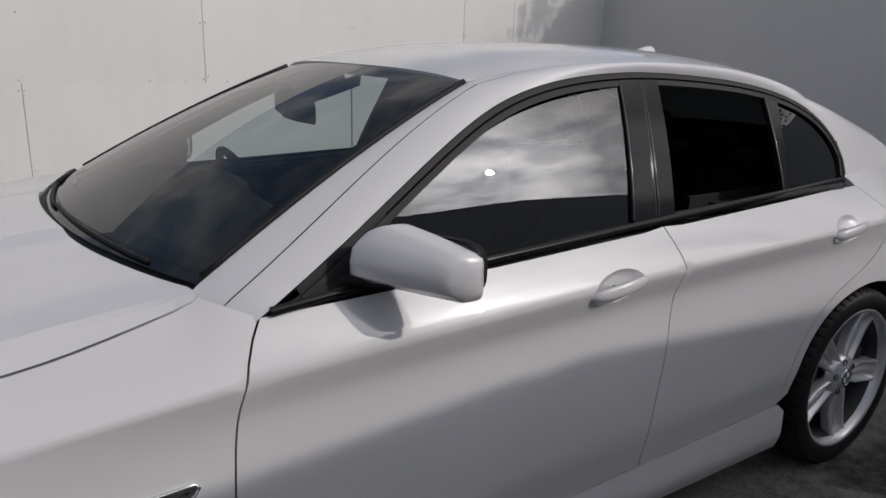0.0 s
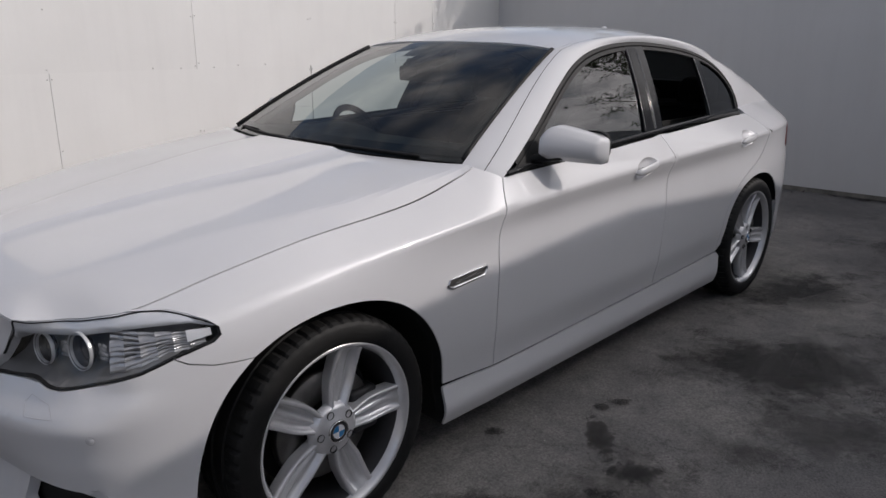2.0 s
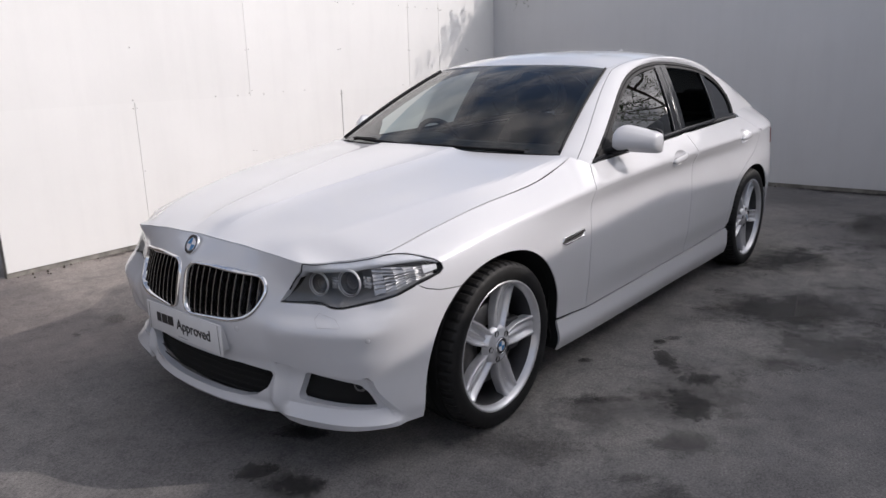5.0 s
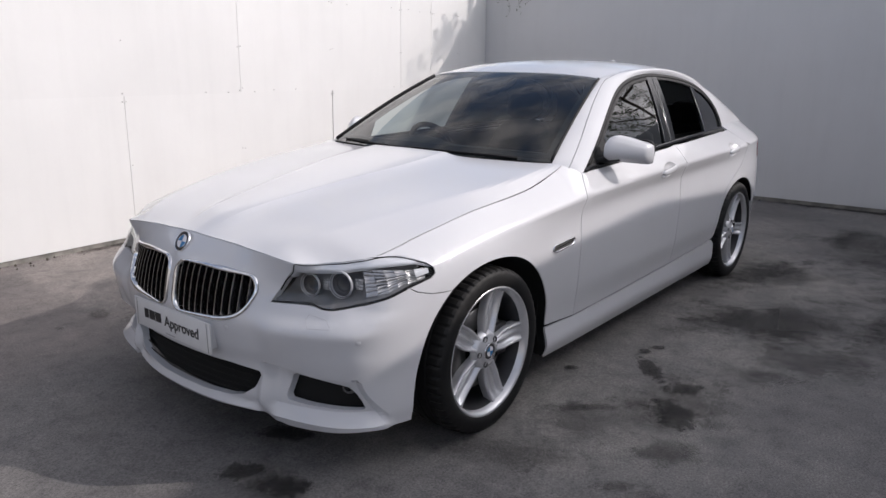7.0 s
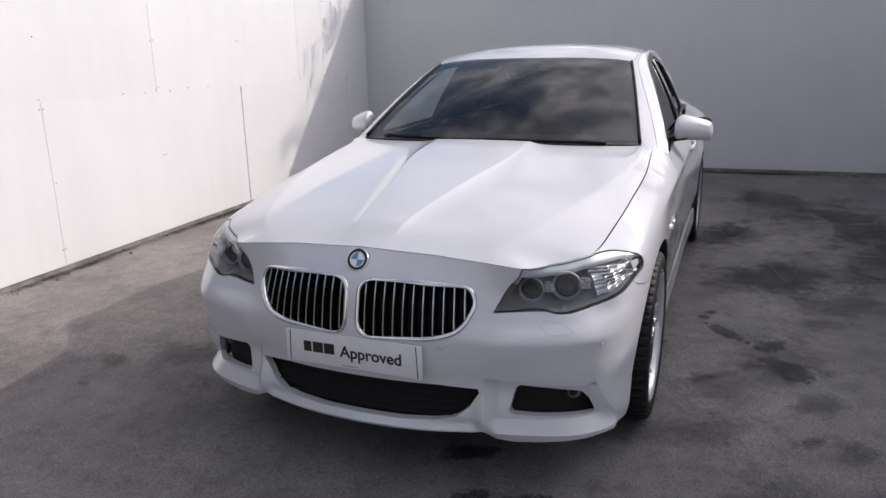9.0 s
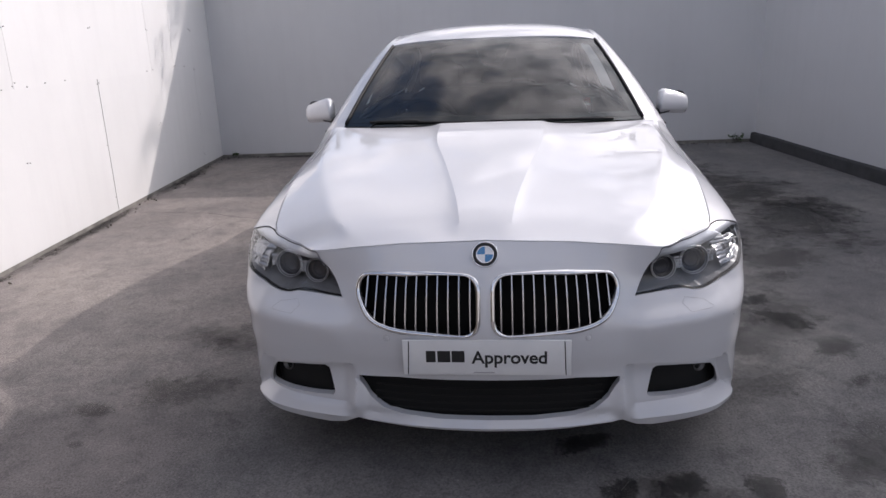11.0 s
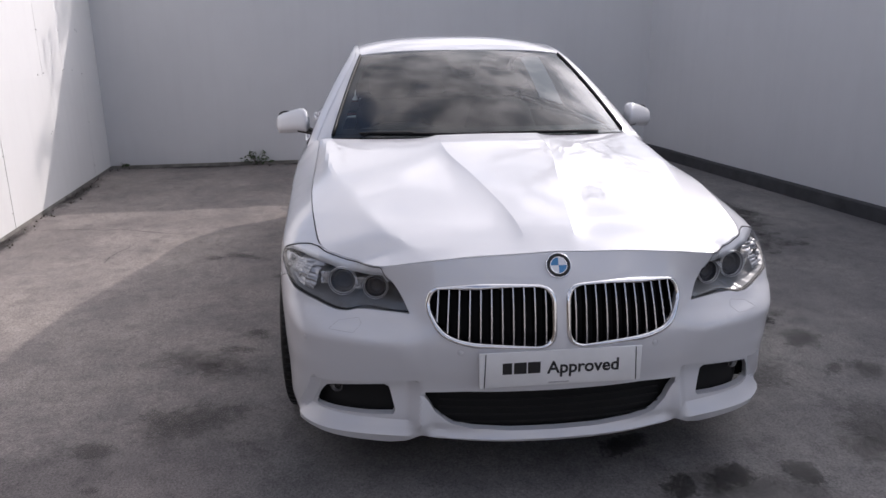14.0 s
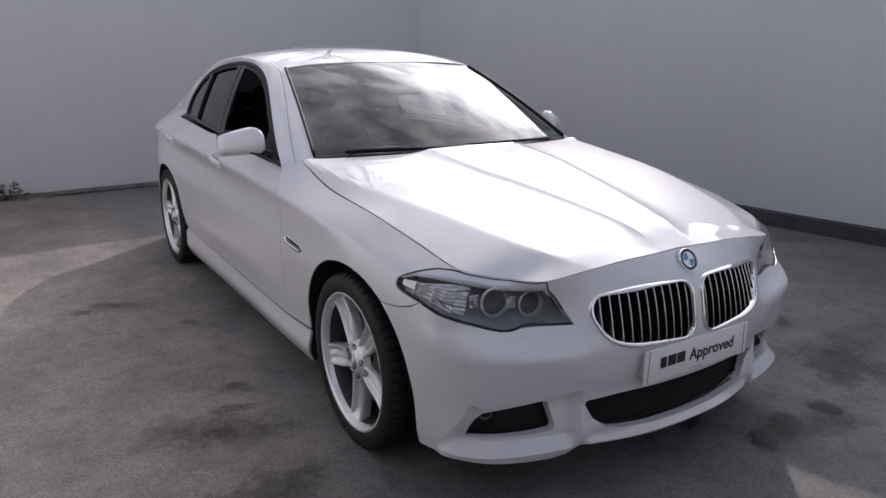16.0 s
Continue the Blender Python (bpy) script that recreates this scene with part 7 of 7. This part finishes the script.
def leaf_plant(name, at, spread, count, seed, label, height=0.16):
    rng = random.Random(seed)
    plant = new(name)
    plant.location = at
    tagged(plant, label, "plant")
    bm = bmesh.new()
    bs = bmesh.new()
    for i in range(count):
        a = rng.uniform(0, 2 * math.pi)
        r = spread * rng.random() ** 0.6
        tip = Vector((min(r * math.cos(a), 0.02), r * math.sin(a) * 1.5, rng.uniform(0.03, height)))
        st = tube_bm([Vector((rng.uniform(-0.03, 0), rng.uniform(-0.05, 0.05), 0)), tip * 0.6 + Vector((0, 0, 0.02)), tip], 0.0015, 4, caps=False)
        tmp = bpy.data.meshes.new("temporary")
        st.to_mesh(tmp)
        st.free()
        bs.from_mesh(tmp)
        bpy.data.meshes.remove(tmp)
        for k in range(3):
            p = tip + Vector((rng.uniform(-0.025, 0.015), rng.uniform(-0.03, 0.03), rng.uniform(-0.02, 0.02)))
            e = Euler((rng.uniform(-1, 1), rng.uniform(-1, 1), rng.uniform(0, 6.3)))
            s = rng.uniform(0.014, 0.03)
            vs = [bm.verts.new(p + e.to_matrix() @ Vector(q) * s) for q in ((-1, 0, 0), (-0.3, 0.45, 0.1), (0.5, 0.4, 0.1), (1.1, 0, 0), (0.5, -0.4, 0.1), (-0.3, -0.45, 0.1))]
            bm.faces.new(vs)
    part("leaves", bm, LEAF, plant, smooth=False)
    part("stems", bs, BARK, plant)
    return plant


leaf_plant("weed", (east_x(1.86) - 0.03, 1.86, 0), 0.13, 26, 11, "small green weed growing at the foot of the wall")
leaf_plant("weed", (east_x(-2.92) - 0.03, -2.92, 0), 0.07, 9, 12, "tiny weed at the corner of the walls", 0.10)
leaf_plant("weed", (east_x(3.36) - 0.02, 3.36, 0), 0.04, 5, 13, "tiny weed at the foot of the wall", 0.07)


# tall weeds behind the far wall, whose tips stand over its top
def tall_weed(y, tip, seed, low=0.84, count=84):
    rng = random.Random(seed)
    weed = new("tall_weed")
    weed.location = (east_x(y) + 0.26 + rng.uniform(-0.05, 0.08), y, 0)
    tagged(weed, "tall thin weed growing behind the wall", "plant", "weeds behind the wall")
    lean = rng.uniform(-0.10, 0.10)
    top = Vector((rng.uniform(-0.05, 0.05), lean, tip))
    part("stem", tube_bm([Vector((0, 0, 0)), Vector((0, lean * 0.2, tip * 0.5)), top * 0.85, top], 0.004, 5), BARK, weed)
    bm = bmesh.new()
    for i in range(count):
        q = rng.uniform(low, 1.0)
        r = 0.11 * (1.02 - q) / (1 - low) + 0.012
        p = Vector((top.x * q + rng.uniform(-r, r), top.y * q + rng.uniform(-r, r), tip * q))
        e = Euler((rng.uniform(-0.6, 0.6), rng.uniform(-1.4, -0.5), rng.uniform(0, 6.3)))
        w = rng.uniform(0.026, 0.046)
        bm.faces.new([bm.verts.new(p + e.to_matrix() @ Vector(v) * w) for v in ((-1, 0, 0), (-0.2, 0.28, 0.08), (0.6, 0.22, 0.06), (1.2, 0, 0), (0.6, -0.22, 0.06), (-0.2, -0.28, 0.08))])
    part("leaves", bm, LEAF, weed, smooth=False)


for ty, tz, ts in ((2.14, 2.98, 55), (2.26, 2.86, 56), (2.38, 3.00, 57), (2.50, 2.92, 58), (2.62, 3.04, 59), (2.75, 2.98, 60), (2.88, 3.02, 61), (3.0, 2.95, 62)):
    tall_weed(ty, tz, ts)
for ty, tz, ts, tc in ((1.12, 3.44, 41, 16), (1.28, 3.10, 42, 22), (1.36, 3.28, 43, 26), (1.70, 3.14, 44, 40), (1.82, 3.24, 45, 60), (1.90, 3.14, 46, 60), (1.98, 3.28, 47, 70), (2.06, 3.20, 48, 60)):
    tall_weed(ty, tz, ts, 0.92, tc)


# bare tendrils that hang over the top of the far wall
def tendril(y, foot, seed):
    rng = random.Random(seed)
    x = east_x(y) - 0.03
    pts = [Vector((x + 0.20, y, TOP - 0.10)), Vector((x + 0.08, y, TOP + 0.05)), Vector((x, y, TOP - 0.02))]
    for k in range(1, 7):
        pts.append(Vector((x - 0.012 * k * rng.random(), y + rng.uniform(-0.035, 0.035) * k ** 0.5, TOP - 0.02 - (TOP - foot) * k / 6)))
    tw = new("tendril")
    tagged(tw, "thin brown tendril hanging over the top of the wall", "plant", "tendrils on the wall")
    part("stem", tube_bm(pts, [0.0035 - 0.0003 * k for k in range(9)], 5), BARK, tw)
    bm = bmesh.new()
    for k in range(9):
        p = pts[3 + k % 6] + Vector((rng.uniform(-0.02, 0), rng.uniform(-0.02, 0.02), rng.uniform(-0.02, 0.02)))
        e = Euler((rng.uniform(-1, 1), rng.uniform(-1.5, -0.3), rng.uniform(0, 6.3)))
        w = rng.uniform(0.010, 0.020)
        bm.faces.new([bm.verts.new(p + e.to_matrix() @ Vector(v) * w) for v in ((-1, 0, 0), (-0.2, 0.35, 0.08), (0.6, 0.28, 0.06), (1.2, 0, 0), (0.6, -0.28, 0.06), (-0.2, -0.35, 0.08))])
    part("leaves", bm, LEAF, tw, smooth=False)


for hy, hz, hs in ((2.90, 2.24, 71), (2.98, 2.12, 72), (3.07, 2.20, 73), (3.16, 2.10, 74), (3.27, 2.26, 75)):
    tendril(hy, hz, hs)


# tree beyond the walls, in young leaf
def tree(at, height, spread, seed):
    rng = random.Random(seed)
    top = new("tree")
    top.location = at
    tagged(top, "young deciduous tree in sparse fresh leaf behind the wall", "tree")
    trunk_pts = [Vector((0.06 * math.sin(k * 0.9), 0.05 * math.cos(k * 1.3) - 0.05, height * 0.86 * k / 12)) for k in range(13)]
    part("trunk", tube_bm(trunk_pts, [0.15 - 0.135 * k / 12 for k in range(13)], 10), BARK, top)
    tips = []
    for i in range(17):
        f = 0.34 + 0.62 * i / 16
        base = trunk_pts[0].lerp(trunk_pts[-1], f)
        base = trunk_pts[min(12, int(f * 12))].copy()
        ang = i * 2.4 + rng.uniform(-0.3, 0.3)
        reach = spread * (1.0 - 0.55 * abs(f - 0.5) / 0.5) * rng.uniform(0.8, 1.1)
        rise = reach * rng.uniform(0.5, 0.95)
        pts = []
        for k in range(7):
            s = k / 6
            pts.append(base + Vector((math.cos(ang) * reach * s, math.sin(ang) * reach * s, rise * s ** 1.4)) + Vector((rng.uniform(-1, 1), rng.uniform(-1, 1), rng.uniform(-1, 1))) * 0.06 * s)
        part("limb", tube_bm(pts, [0.045 - 0.038 * k / 6 for k in range(7)], 7), BARK, top)
        for k in range(2, 7):
            for _ in range(4):
                d = Vector((rng.uniform(-1, 1), rng.uniform(-1, 1), rng.uniform(-0.25, 0.9))).normalized() * rng.uniform(0.35, 0.8)
                tips.append((pts[k], pts[k] + d))
    rows_v, rows_f = [], []
    for a, b in tips:
        side = (b - a).cross(Vector((0.3, 0.5, 1))).normalized() * 0.006
        for o in (side, Vector((0, 0, 0.006))):
            n = len(rows_v)
            rows_v += [a + o, a - o, b - o * 0.3, b + o * 0.3]
            rows_f.append((n, n + 1, n + 2, n + 3))
    me = bpy.data.meshes.new("twigs")
    me.from_pydata([tuple(v) for v in rows_v], [], rows_f)
    me.materials.append(BARK)
    tw = new("twigs", me)
    tw.parent = top
    lv, lf = [], []
    for a, b in tips:
        for _ in range(17):
            c = a.lerp(b, rng.uniform(0.2, 1.05)) + Vector((rng.uniform(-1, 1), rng.uniform(-1, 1), rng.uniform(-1, 1))) * 0.10
            u = Vector((rng.uniform(-1, 1), rng.uniform(-1, 1), rng.uniform(-0.8, 0.4))).normalized()
            w = u.cross(Vector((rng.uniform(-1, 1), rng.uniform(-1, 1), rng.uniform(-1, 1)))).normalized()
            ln, wd = rng.uniform(0.05, 0.09), rng.uniform(0.022, 0.036)
            n = len(lv)
            lv += [c, c + u * ln * 0.5 + w * wd, c + u * ln, c + u * ln * 0.5 - w * wd]
            lf.append((n, n + 1, n + 2, n + 3))
    me = bpy.data.meshes.new("crown")
    me.from_pydata([tuple(v) for v in lv], [], lf)
    me.materials.append(LEAF)
    cr = new("crown", me)
    cr.parent = top
    return top


tree((13.05, -4.7, 0.0), 9.4, 2.5, 5)
